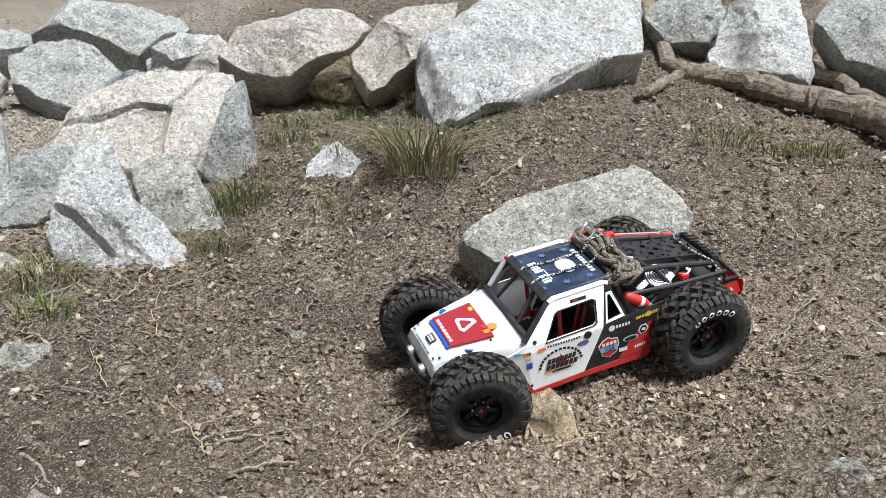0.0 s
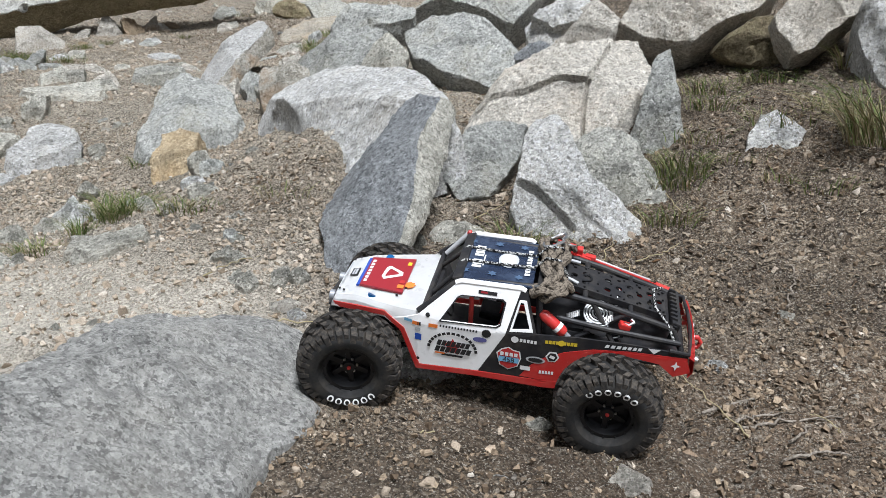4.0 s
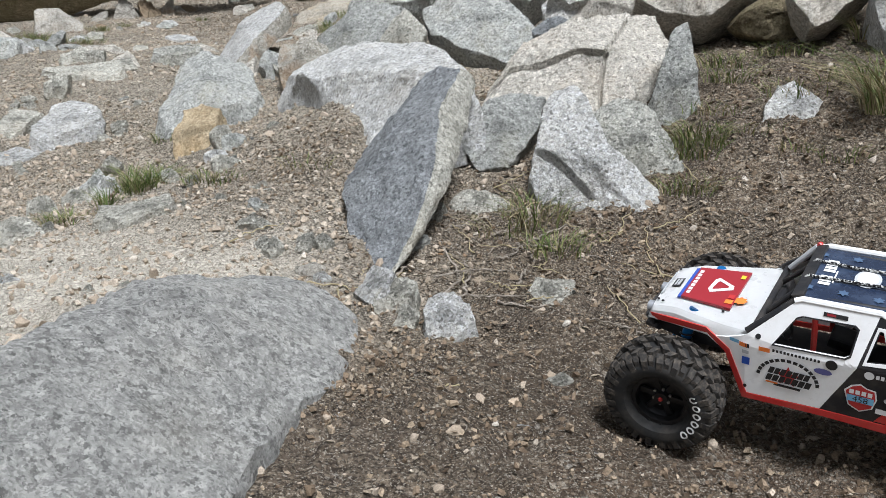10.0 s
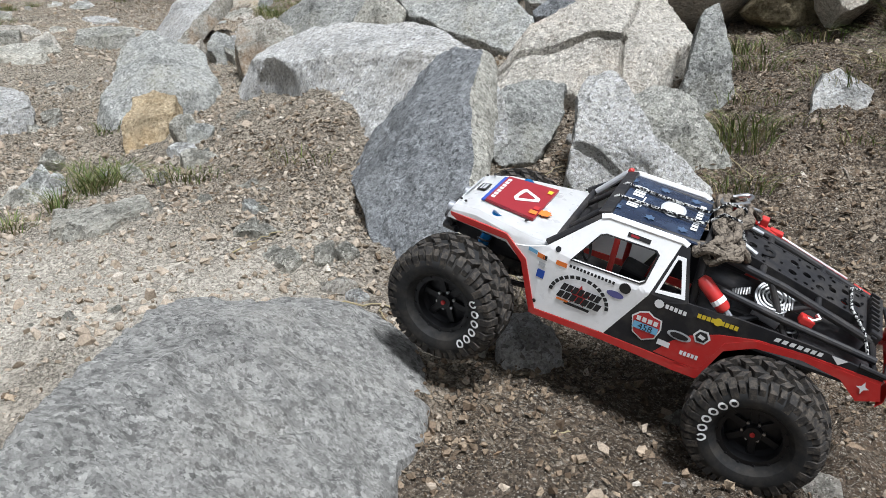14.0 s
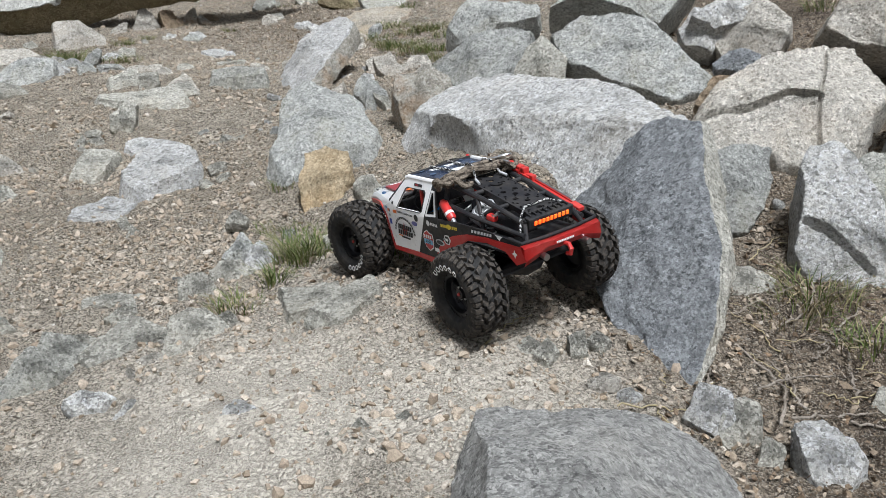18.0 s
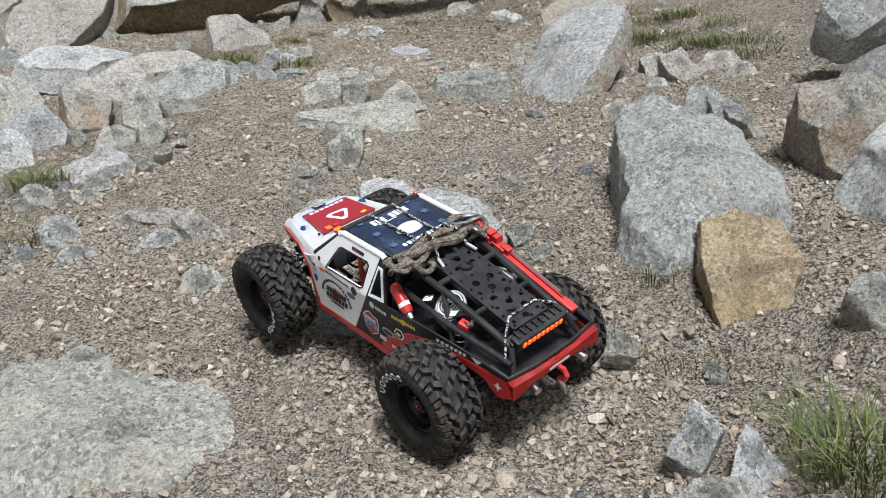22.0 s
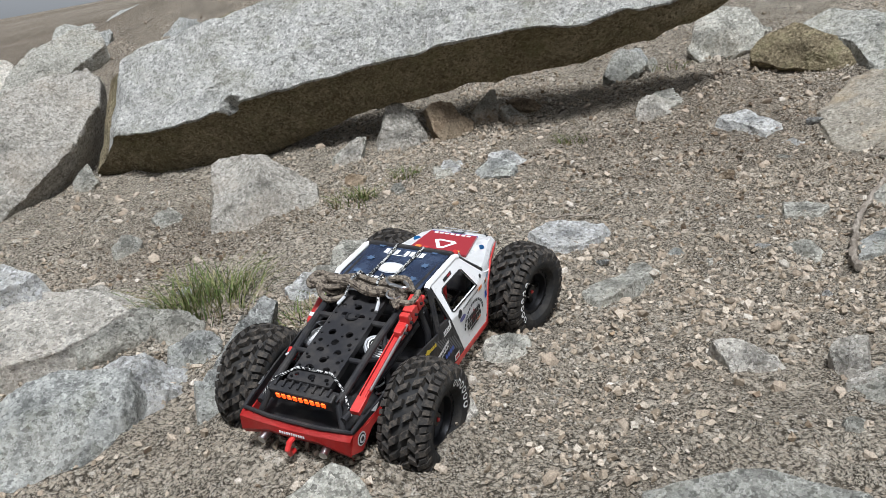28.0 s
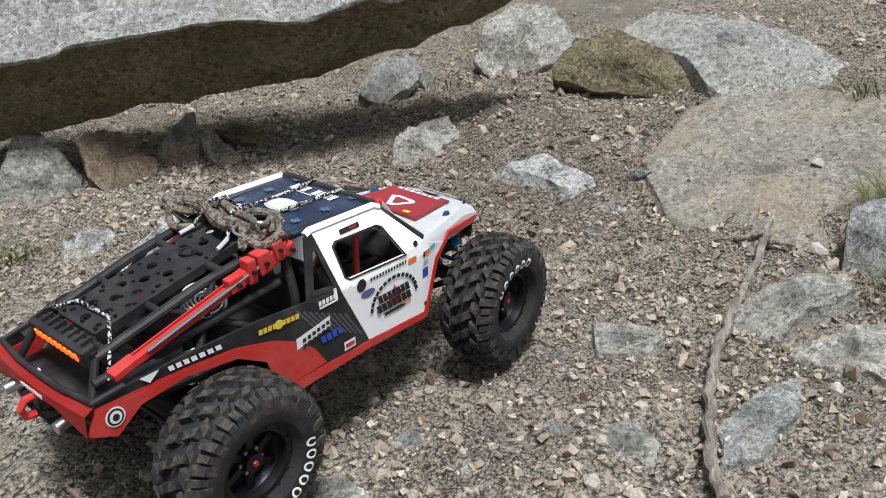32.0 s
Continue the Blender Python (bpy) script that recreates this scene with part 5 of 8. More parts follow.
    ("sunken slab", "pale", (-2.400, 3.898, 0.891), 276, 70, 0.030, [(-.036, .021), (.003, .029), (.039, .014), (.025, -.022), (-.023, -.027)]),
    ("pale stone", "grey", (-2.563, 3.698, 0.868), 291, 52, 0.030, [(-.025, .006), (-.006, .015), (.013, .011), (.024, -.009), (-.000, -.017)]),
    ("sunken slab", "pale", (-2.493, 3.684, 0.854), 286, 70, 0.030, [(-.025, -.000), (.009, .022), (.029, .013), (.007, -.013), (-.021, -.019)]),
    ("sunken tan slab", "sandy", (-2.375, 3.996, 0.918), 274, 70, 0.030, [(-.045, .004), (-.001, .038), (.047, .028), (.039, -.019), (-.019, -.037)]),
    ("pale stone", "pale", (-2.601, 3.608, 0.862), 297, 50, 0.040, [(-.025, .013), (.003, .018), (.026, .006), (.023, -.017), (-.017, -.012)]),
    ("pale stone", "pale", (-3.122, 3.961, 0.977), 311, 55, 0.030, [(-.028, .021), (.033, .026), (.033, -.007), (.005, -.040), (-.032, -.021)]),
    ("pale boulder", "pale", (-3.142, 3.161, 0.876), 327, 48, 0.070, [(-.032, .018), (-.012, .036), (.021, .026), (.037, -.003), (.023, -.031), (-.022, -.031)]),
    ("upright slab", "grey", (-2.975, 3.125, 0.888), 323, 40, 0.060, [(-.051, -.039), (-.023, .001), (.028, .056), (.050, .038), (.019, -.010), (-.024, -.053)]),
    ("grey slab", "grey", (-2.889, 3.118, 0.857), 319, 56, 0.060, [(-.057, .014), (-.001, .021), (.063, .002), (.057, -.013), (.023, -.024), (-.046, -.023)]),
    ("tan slab", "tan", (-2.754, 3.096, 0.852), 313, 60, 0.050, [(-.060, .010), (-.010, .026), (.029, .036), (.064, .008), (.054, -.017), (.028, -.038), (-.055, -.017)]),
    ("grey boulder", "grey", (-3.058, 3.104, 0.863), 327, 46, 0.070, [(-.029, .018), (.008, .024), (.042, .017), (.031, -.011), (-.006, -.030), (-.036, -.026)]),
    ("grey slab", "grey", (-2.942, 3.028, 0.856), 327, 56, 0.060, [(-.025, .028), (.002, .026), (.035, .002), (.020, -.030), (-.030, -.011)]),
    ("square block", "pale", (-2.676, 3.267, 0.851), 301, 50, 0.050, [(-.033, .010), (-.026, .025), (.028, .023), (.027, .003), (.028, -.023), (-.004, -.025), (-.032, -.020)]),
    ("white stone", "white", (-3.263, 3.347, 0.870), 323, 52, 0.040, [(-.061, .001), (-.026, .016), (.060, .008), (.053, -.010), (-.016, -.011), (-.058, -.014)]),
    ("pale stone", "pale", (-2.997, 3.279, 0.862), 317, 48, 0.030, [(-.018, .008), (.007, .011), (.023, -.001), (.007, -.013), (-.017, -.005)]),
    ("pale stone", "pale", (-3.564, 3.572, 0.933), 323, 44, 0.050, [(-.036, .004), (-.005, .031), (.029, .015), (.018, -.026), (-.023, -.029)]),
    ("pale stone", "pale", (-3.175, 3.831, 0.951), 306, 44, 0.030, [(-.018, .001), (.003, .017), (.016, -.003), (.005, -.019)]),
    ("tan boulder", "tan", (-3.371, 3.958, 1.012), 309, 26, 0.050, [(-.040, -.026), (.006, .035), (.035, .038), (.022, -.021), (-.008, -.039)]),
    ("tan stone", "tan", (-2.293, 3.321, 0.844), 270, 48, 0.070, [(-.020, .015), (-.010, .027), (.019, .035), (.020, -.027), (-.003, -.035)]),
    ("white stone", "white", (-2.439, 3.730, 0.865), 278, 50, 0.030, [(-.030, .001), (-.009, .015), (.032, .009), (.021, -.009), (-.023, -.012)]),
]


def face_pose(place, azimuth, elevation):
    a, e = radians(azimuth), radians(elevation)
    n = Vector((math.cos(e) * math.cos(a), math.cos(e) * math.sin(a), math.sin(e)))
    u = Vector((-math.sin(a), math.cos(a), 0))
    v = n.cross(u)
    m = Matrix((u, v, n)).transposed().to_4x4()
    m.translation = place
    return m


# cracks and notches: width, depth, line on the face
GROOVES = {
    "split boulder": [(0.005, 0.022, [(-.099, .026), (-.071, .014), (-.034, -.020), (-.001, -.047)])],
    "cracked boulder": [
        (0.006, 0.028, [(-.214, -.030), (-.147, -.012), (-.097, -.018), (-.025, .008), (.033, .006)]), (0.004, 0.014, [(.033, .006), (.025, -.064), (.024, -.117)]), (0.003, 0.010, [(.081, .165), (.058, .080), (.033, .006)])],
    "great slab": [(0.016, 0.05, [(-.419, -.346), (-.443, -.242), (-.414, -.144)]), (0.006, 0.012, [(-.05, .18), (.01, .16), (.05, .165)]), (0.006, 0.010, [(.30, .30), (.36, .285), (.42, .30)])],
}
# stone used for the broken sides of a rock, where it differs from its main face
# great slab: moss plus painted shade; long pale slab: side darkened as if shaded
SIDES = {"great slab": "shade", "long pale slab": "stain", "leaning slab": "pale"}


# how far the body leans down from its face, for each unit of depth behind the face
LEAN = {"great slab": 0.52, "leaning slab": 0.0, "long pale boulder": 0.0}


def lean_of(kind, elevation):
    """Faces that look up stand on upright sides; steep faces run straight back."""
    if kind in LEAN:
        return LEAN[kind]
    if elevation >= 50:
        return 1 / math.tan(radians(elevation))
    return 0.45 * max(0.0, (elevation - 25) / 25)


# great flat breaks across a rock: a point on it and the way that it looks, in the world (azimuth, elevation)
BREAKS = {"front slab": [((-0.885, 0.95, 0.425), 357, 58), ((-1.165, 0.95, 0.50), 190, 30)], "broad pale block": [((-1.30, 1.93, 0.655), 232, 22), ((-1.50, 2.16, 0.66), 215, 12)]}


def build_rocks():
    for k, (kind, stone, place, azimuth, elevation, thick, outline) in enumerate(ROCKS):
        big = max(max(p[0] for p in outline) - min(p[0] for p in outline), max(p[1] for p in outline) - min(p[1] for p in outline))
        word = kind.split()[-1]
        flat = word == "plate" or kind.split()[0] in ("sunken", "flat", "great")
        if kind.startswith("sunken"):
            x, y, d = place[0], place[1], 0.06
            slope = Vector((float(ground_z(x - d, y) - ground_z(x + d, y)), float(ground_z(x, y - d) - ground_z(x, y + d)), 2 * d)).normalized()
            n = (2 * slope + face_pose((0, 0, 0), azimuth, elevation).col[2].xyz).normalized()
            place, elevation = (x, y, float(ground_z(x, y)) + 0.004), math.degrees(math.asin(n.z))
            azimuth = math.degrees(math.atan2(n.y, n.x))
        at = face_pose(place, azimuth, elevation)
        back = at.inverted()
        cuts = [(tuple(back @ Vector(p)), tuple(back.to_3x3() @ face_pose((0, 0, 0), a, e).col[2].xyz)) for p, a, e in BREAKS.get(kind, ())]
        fine = 130 if kind in GROOVES or big > 0.5 else 76 if big > 0.35 else 46 if big > 0.15 else 26 if big > 0.09 else 18 if big > 0.05 else 12
        v, faces, side = rock_mesh(outline, thick, 100 + k, fine, flat, GROOVES.get(kind, ()), 0.0 if kind in ("leaning slab", "front slab") else 0.12 if elevation >= 48 else -0.12, cuts, 0 if kind in ("leaning slab", "long pale slab") else 3 if kind == "orange stone" else 8)
        if kind == "great slab":
            v[:, 2] *= np.where(v[:, 2] < 0, 1 - 0.36 * np.clip((v[:, 0] + 0.45) / 0.35, 0, 1) - 0.10 * np.clip((v[:, 0] - 0.05) / 0.55, 0, 1), 1)
        v[:, 1] += lean_of(kind, elevation) * np.minimum(0, v[:, 2])
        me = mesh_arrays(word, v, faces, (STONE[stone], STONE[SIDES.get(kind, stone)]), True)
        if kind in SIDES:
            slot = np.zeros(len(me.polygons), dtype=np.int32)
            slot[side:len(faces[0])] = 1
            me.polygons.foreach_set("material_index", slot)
        me.set_sharp_from_angle(angle=radians(28))
        ob = new({"plate": "flat_stone", "slab": "stone_slab", "block": "stone_block"}.get(word, word), me)
        ob.matrix_world = at @ Matrix.Translation((0, 0, -0.004 if kind == "sunken tan slab" else 0.005 if kind.startswith("sunken") else 0.012 if flat and big < 1 else 0))
        how = "sunk flush in the gravel" if kind.startswith("sunken") else "lying on the gravel bank" if big < 0.2 else "in the rock pile on the bank"
        tagged(ob, f"{WORDS[stone]} {' '.join(w for w in kind.split() if w not in ('grey', 'white', 'tan', 'pale', 'brown', 'dark', 'orange', 'brown-stained'))} {how}", "rock", group="loose rocks on the bank")


build_rocks()


# ---- the radio controlled crawler truck ----
def part(name, data, mat, parent, label="", smooth=False):
    """Links a bmesh or a mesh as ONE object under a thing or a part."""
    if isinstance(data, bmesh.types.BMesh):
        me = bpy.data.meshes.new(name)
        bmesh.ops.recalc_face_normals(data, faces=data.faces)
        data.to_mesh(me)
        data.free()
        if smooth:
            me.shade_smooth()
            me.set_sharp_from_angle(angle=radians(35))
    else:
        me = data
    me.materials.clear()
    me.materials.append(mat)
    ob = new(name, me)
    ob.parent = parent
    if label:
        ob["label"] = label
    return ob


def box(size, at=(0, 0, 0), turn=(0, 0, 0), bevel=0.0, bm=None):
    bm = bm or bmesh.new()
    made = bmesh.ops.create_cube(bm, size=1, matrix=pose(*at, *turn) @ Matrix.Diagonal((*size, 1)))
    if bevel:
        edges = list({e for v in made["verts"] for e in v.link_edges})
        bmesh.ops.bevel(bm, geom=edges, offset=bevel, segments=2, affect="EDGES", profile=0.6)
    return bm


def tube(points, r, sides=8, bm=None, closed=False):
    """A round bar along a line of points."""
    bm = bm or bmesh.new()
    pts = [Vector(p) for p in points]
    n = len(pts)
    rings, up = [], None
    for k, p in enumerate(pts):
        a = pts[(k - 1) % n] if closed or k else p
        b = pts[(k + 1) % n] if closed or k < n - 1 else p
        d = (b - a).normalized()
        if up is None:
            up = d.orthogonal().normalized()
        up = (up - d * up.dot(d)).normalized()
        side = d.cross(up)
        rr = r[k] if isinstance(r, (list, tuple)) else r
        rings.append([bm.verts.new(p + (up * math.cos(q) + side * math.sin(q)) * rr) for q in (2 * math.pi * j / sides for j in range(sides))])
    for k in range(n if closed else n - 1):
        a, b = rings[k], rings[(k + 1) % n]
        for j in range(sides):
            bm.faces.new((a[j], a[(j + 1) % sides], b[(j + 1) % sides], b[j]))
    if not closed:
        bm.faces.new(rings[0][::-1])
        bm.faces.new(rings[-1])
    return bm


def lathe(profile, sides=40, bm=None, closed=True):
    """Turns a profile of (radius, y) round the y axis."""
    bm = bm or bmesh.new()
    rings = [[bm.verts.new((r * math.cos(a), y, r * math.sin(a))) for a in (2 * math.pi * j / sides for j in range(sides))] for r, y in profile]
    for k in range(len(rings) if closed else len(rings) - 1):
        a, b = rings[k], rings[(k + 1) % len(rings)]
        for j in range(sides):
            bm.faces.new((a[j], a[(j + 1) % sides], b[(j + 1) % sides], b[j]))
    return bm


def sheet(loops, to3d, thick, out, cuts=0):
    """A panel from an outline and holes in two dimensions, laid into space by to3d and thick behind the side that out points to."""
    bm = bmesh.new()
    edges = []
    for loop in loops:
        vs = [bm.verts.new(to3d(*p)) for p in loop]
        edges += [bm.edges.new((a, b)) for a, b in zip(vs, vs[1:] + vs[:1])]
    made = bmesh.ops.triangle_fill(bm, edges=edges, use_beauty=True, use_dissolve=False)
    faces = [f for f in made["geom"] if isinstance(f, bmesh.types.BMFace)]
    out = Vector(out)
    if cuts:
        # more points inside a side panel, so that it follows the bend of the shell
        bmesh.ops.subdivide_edges(bm, edges=bm.edges[:], cuts=cuts, use_grid_fill=True)
        for v in bm.verts:
            v.co = to3d(v.co.x, v.co.z)
        faces = bm.faces[:]
    if thick:
        ext = bmesh.ops.extrude_face_region(bm, geom=faces)
        for v in ext["geom"]:
            if isinstance(v, bmesh.types.BMVert):
                v.co -= out * thick
    return bm


def dense(loop, step=0.012):
    made = []
    for a, b in zip(loop, loop[1:] + loop[:1]):
        n = max(1, round(math.dist(a, b) / step))
        made += [(a[0] + (b[0] - a[0]) * k / n, a[1] + (b[1] - a[1]) * k / n) for k in range(n)]
    return made


def ring_of(x, y, r, n=16, squash=1.0):
    return [(x + r * math.cos(2 * math.pi * k / n), y + r * squash * math.sin(2 * math.pi * k / n)) for k in range(n)]


def dusty(name, colour, rough, metal=0.0, dust=(0.36, 0.31, 0.24), amount=0.3, scale=40, bumpy=0.0):
    """Paint, plastic or rubber with a thin film of dust and fine scuffs."""
    m = material(name, colour, rough, metal)
    b = m.node_tree.nodes["Principled BSDF"]
    co = nd(m, "ShaderNodeTexCoord").outputs["Object"]
    f = ramp(m, noise_tex(m, co, scale, 6, 0.7), [(0.45, (0, 0, 0)), (0.75, (amount,) * 3)])
    ln(m, mixc(m, f, colour, dust), b.inputs["Base Color"])
    r = ramp(m, noise_tex(m, co, scale * 2.7, 4, 0.6), [(0.3, (rough * 0.8,) * 3), (0.7, (min(1, rough * 1.35),) * 3)])
    ln(m, r, b.inputs["Roughness"])
    if bumpy:
        bump(m, noise_tex(m, co, scale * 9, 4, 0.7), 0.5, bumpy)
    return m


WHITE = dusty("white_shell", (0.83, 0.83, 0.825), 0.3, amount=0.22, scale=28)
BLACK = dusty("black_plastic", (0.018, 0.018, 0.02), 0.42, amount=0.10)
NAVY = dusty("navy_panel", (0.014, 0.022, 0.045), 0.25, dust=(0.10, 0.14, 0.22), amount=0.5, scale=22)
RED = dusty("red_plastic", (0.46, 0.025, 0.022), 0.36, amount=0.16)
RUBBER = dusty("tyre_rubber", (0.028, 0.026, 0.024), 0.85, dust=(0.17, 0.140, 0.108), amount=0.62, scale=170, bumpy=0.0008)
SIDEWALL = dusty("sidewall_rubber", (0.017, 0.017, 0.017), 0.8, dust=(0.07, 0.06, 0.047), amount=0.5, scale=45)
STEEL = material("bright_steel", (0.62, 0.62, 0.62), 0.28, 1.0)
DARKMETAL = material("black_metal", (0.03, 0.03, 0.032), 0.38, 0.7)
BLUE = material("blue_anodised", (0.02, 0.16, 0.42), 0.3, 0.8)
GREYALU = material("grey_aluminium", (0.35, 0.36, 0.38), 0.45, 0.6)
ORANGE = material("orange_led", (0.9, 0.2, 0.02), 0.4)
ORANGE.node_tree.nodes["Principled BSDF"].inputs["Emission Color"].default_value = (1.0, 0.055, 0.004, 1)
ORANGE.node_tree.nodes["Principled BSDF"].inputs["Emission Strength"].default_value = 1.3
for rubber in (RUBBER, SIDEWALL, BLACK):
    rubber.node_tree.nodes["Principled BSDF"].inputs["Specular IOR Level"].default_value = 0.25
INK = {
    "carbon": material("carbon_weave", (0.075, 0.078, 0.085), 0.32),
    "black": material("black_print", (0.015, 0.015, 0.016), 0.45), "red": material("red_print", (0.42, 0.03, 0.03), 0.4), "white": material("white_print", (0.72, 0.72, 0.71), 0.4),
    "orange": material("orange_print", (0.75, 0.19, 0.03), 0.45), "sky": material("pale_blue_print", (0.18, 0.42, 0.62), 0.45), "blue": material("blue_print", (0.02, 0.07, 0.36), 0.45),
    "violet": material("violet_print", (0.10, 0.10, 0.26), 0.45), "yellow": material("yellow_print", (0.62, 0.46, 0.03), 0.45), "grey": material("grey_print", (0.42, 0.43, 0.44), 0.45),
    "navy": material("slate_print", (0.06, 0.10, 0.17), 0.4),
    "wine": material("crimson_print", (0.26, 0.018, 0.025), 0.3),
}


def rope_material(name, a, b, scale):
    m = material(name, a, 0.9)
    co = nd(m, "ShaderNodeTexCoord").outputs["Object"]
    w = nd(m, "ShaderNodeTexVoronoi", Scale=scale)
    ln(m, co, w.inputs["Vector"])
    ln(m, ramp(m, w.outputs["Color"], [(0.35, b), (0.55, a)]), m.node_tree.nodes["Principled BSDF"].inputs["Base Color"])
    bump(m, w.outputs["Distance"], 0.8, 0.001)
    return m


ROPE = rope_material("braided_rope", (0.19, 0.16, 0.125), (0.075, 0.062, 0.05), 420)
CORD = rope_material("flecked_cord", (0.012, 0.012, 0.013), (0.5, 0.5, 0.48), 620)

WHEEL_R, WHEEL_W, WHEEL_SIZE = 0.0645, 0.060, 0.915


def tyre_profile(y):
    """The carcass's radius across its width."""
    u = abs(y) / (WHEEL_W / 2)
    return 0.0632 - 0.0035 * u**2 - 0.006 * max(0, u - 0.72) ** 2 * 9


def tread_mesh():
    verts, faces = [], []
    hw = WHEEL_W / 2
    pitches = 21

    def lug(a0, a1, y0, y1, skew, h):
        """One block: two angles, two widths; skew turns it on the surface."""
        base = len(verts)
        for lift, shrink in ((-0.003, 1.0), (h, 0.8)):
            for ca, cy in ((0, 0), (1, 0), (1, 1), (0, 1)):
                a = (a0 + a1) / 2 + (ca - 0.5) * (a1 - a0) * shrink + skew * (cy - 0.5)
                y = (y0 + y1) / 2 + (cy - 0.5) * (y1 - y0) * (shrink if lift > 0 else 1)
                r = tyre_profile(min(hw * 1.05, max(-hw * 1.05, y))) + lift
                verts.append((r * math.cos(a), y, r * math.sin(a)))
        for q in ((4, 5, 6, 7), (0, 1, 5, 4), (1, 2, 6, 5), (2, 3, 7, 6), (3, 0, 4, 7)):
            faces.append([base + k for k in q])

    s = 2 * math.pi / pitches
    for k in range(pitches):
        a = k * s
        for side, shift in ((1, 0.0), (-1, 0.5)):
            b = a + shift * s
            lug(b + 0.05 * s, b + 0.55 * s, side * 0.0015, side * 0.0130, side * 0.10, 0.0070)
            lug(b + 0.50 * s, b + 0.98 * s, side * 0.0110, side * 0.0212, -side * 0.09, 0.0070)
            lug(b + 0.02 * s, b + 0.50 * s, side * 0.0192, side * 0.0314, side * 0.03, 0.0068)
            lug(b + 0.56 * s, b + 0.92 * s, side * 0.0226, side * 0.0302, side * 0.02, 0.0060)
    return mesh_arrays("tread", np.array(verts), np.array(faces), (), False)


def build_wheel(parent):
    """A wheel whose outer face looks along +y."""
    hw = WHEEL_W / 2
    prof = [(tyre_profile(y), y) for y in np.linspace(-hw, hw, 11)]
    prof = [(0.034, -hw * 0.72), (0.040, -hw * 0.98), (0.049, -hw * 1.06)] + prof + [(0.049, hw * 1.06), (0.040, hw * 0.98), (0.034, hw * 0.72)]
    wheel = part("wheel", lathe(prof, 44), SIDEWALL, parent, "dusty black off-road tyre on a black beadlock wheel", True)
    part("tread", tread_mesh(), RUBBER, wheel, "chunky knobbed tread dull with dust")
    part("rim", lathe([(0.034, -hw * 0.7), (0.034, 0.010), (0.031, 0.012), (0.026, 0.004), (0.010, 0.006), (0.008, 0.016), (0.0005, 0.016), (0.0005, -0.004), (0.028, -0.010), (0.030, -hw * 0.7)], 36), DARKMETAL, wheel, "black wheel rim", True)
    part("beadlock_ring", lathe([(0.0365, 0.012), (0.0365, 0.0205), (0.029, 0.0205), (0.0275, 0.012)], 36), DARKMETAL, wheel, "black beadlock ring", True)
    bolt = lathe([(0.0014, 0), (0.0014, 0.0015), (0.0002, 0.0017), (0.0002, 0)], 7)
    one = part("ring_bolt", bolt, DARKMETAL, wheel)
    for k in range(14):
        a = 2 * math.pi * k / 14
        ob = one if not k else new("ring_bolt", one.data)
        ob.parent = wheel
        ob.location = (0.033 * math.cos(a), 0.0205, 0.033 * math.sin(a))
    spoke = box((0.019, 0.004, 0.0075), (0.018, 0.008, 0), (0, 0, 0), 0.0012)
    one = part("spoke", spoke, DARKMETAL, wheel)
    for k in range(6):
        ob = one if not k else new("spoke", one.data)
        ob.parent = wheel
        ob.rotation_euler = (0, 2 * math.pi * k / 6, 0)
    nut = lathe([(0.0017, 0), (0.0017, 0.003), (0.0004, 0.0032), (0.0004, 0)], 6)
    one = part("wheel_nut", nut, STEEL, wheel)
    for k in range(6):
        a = 2 * math.pi * (k + 0.5) / 6
        ob = one if not k else new("wheel_nut", one.data)
        ob.parent = wheel
        ob.location = (0.0105 * math.cos(a), 0.009, 0.0105 * math.sin(a))
    part("hub_cap", lathe([(0.0028, 0.012), (0.0028, 0.0175), (0.0020, 0.0185), (0.0003, 0.0185), (0.0003, 0.012)], 6), RED, wheel, "red hexagonal hub nut")
    # the maker's name moulded in white on the sidewall, as plain marks
    for k in range(6):
        marks = bmesh.new()
        a, r, y = -0.62 + 0.25 * k, 0.0462, hw * 1.045
        rings = []
        for f in (1.0, 0.56):
            rings.append([])
            for j in range(12):
                p, q = r + f * 0.0050 * math.sin(j * math.pi / 6), a + f * 0.098 * math.cos(j * math.pi / 6)
                rings[-1].append(marks.verts.new((p * math.cos(q), hw * float(np.interp(p, [0.034, 0.040, 0.049, 0.054], [0.72, 0.98, 1.06, 1.0])) + 0.0007, p * math.sin(q))))
        for j in range(12):
            if k or j not in (2, 3):
                marks.faces.new((rings[0][j], rings[0][(j + 1) % 12], rings[1][(j + 1) % 12], rings[1][j]))
        part("sidewall_mark", marks, INK["white"], wheel, "white raised sidewall mark")
    family = (wheel, *wheel.children_recursive)
    for me in {ob.data for ob in family}:
        me.transform(Matrix.Scale(WHEEL_SIZE, 4))
    for ob in family:
        ob.location = ob.location * WHEEL_SIZE
    return wheel


def side_y(x, z):
    """Half width of the shell: widest at the cab's sill, narrow at nose and tail, leaning in above the belt line."""
    base = np.interp(x, [-0.24, -0.06, 0.09, 0.13, 0.205], [0.064, 0.080, 0.079, 0.070, 0.048])
    lean = max(0.0, z - 0.068) / 0.055
    return float(base + (0.060 - base) * min(1.2, lean) * (1.0 if x > -0.07 else max(0.0, 1 + (x + 0.07) / 0.03)))


def hood_z(x):
    return float(np.interp(x, [0.085, 0.12, 0.175, 0.205], [0.0755, 0.073, 0.0715, 0.064]))


def on_side(s, lift=0.0):
    return lambda x, z: (x, s * (side_y(x, z) + lift), z)


def decal(parent, s, loop, ink, lift=0.0006, label=""):
    part("decal", sheet([dense(loop, 0.02)], on_side(s, lift), 0, (0, s, 0)), INK[ink], parent, label)


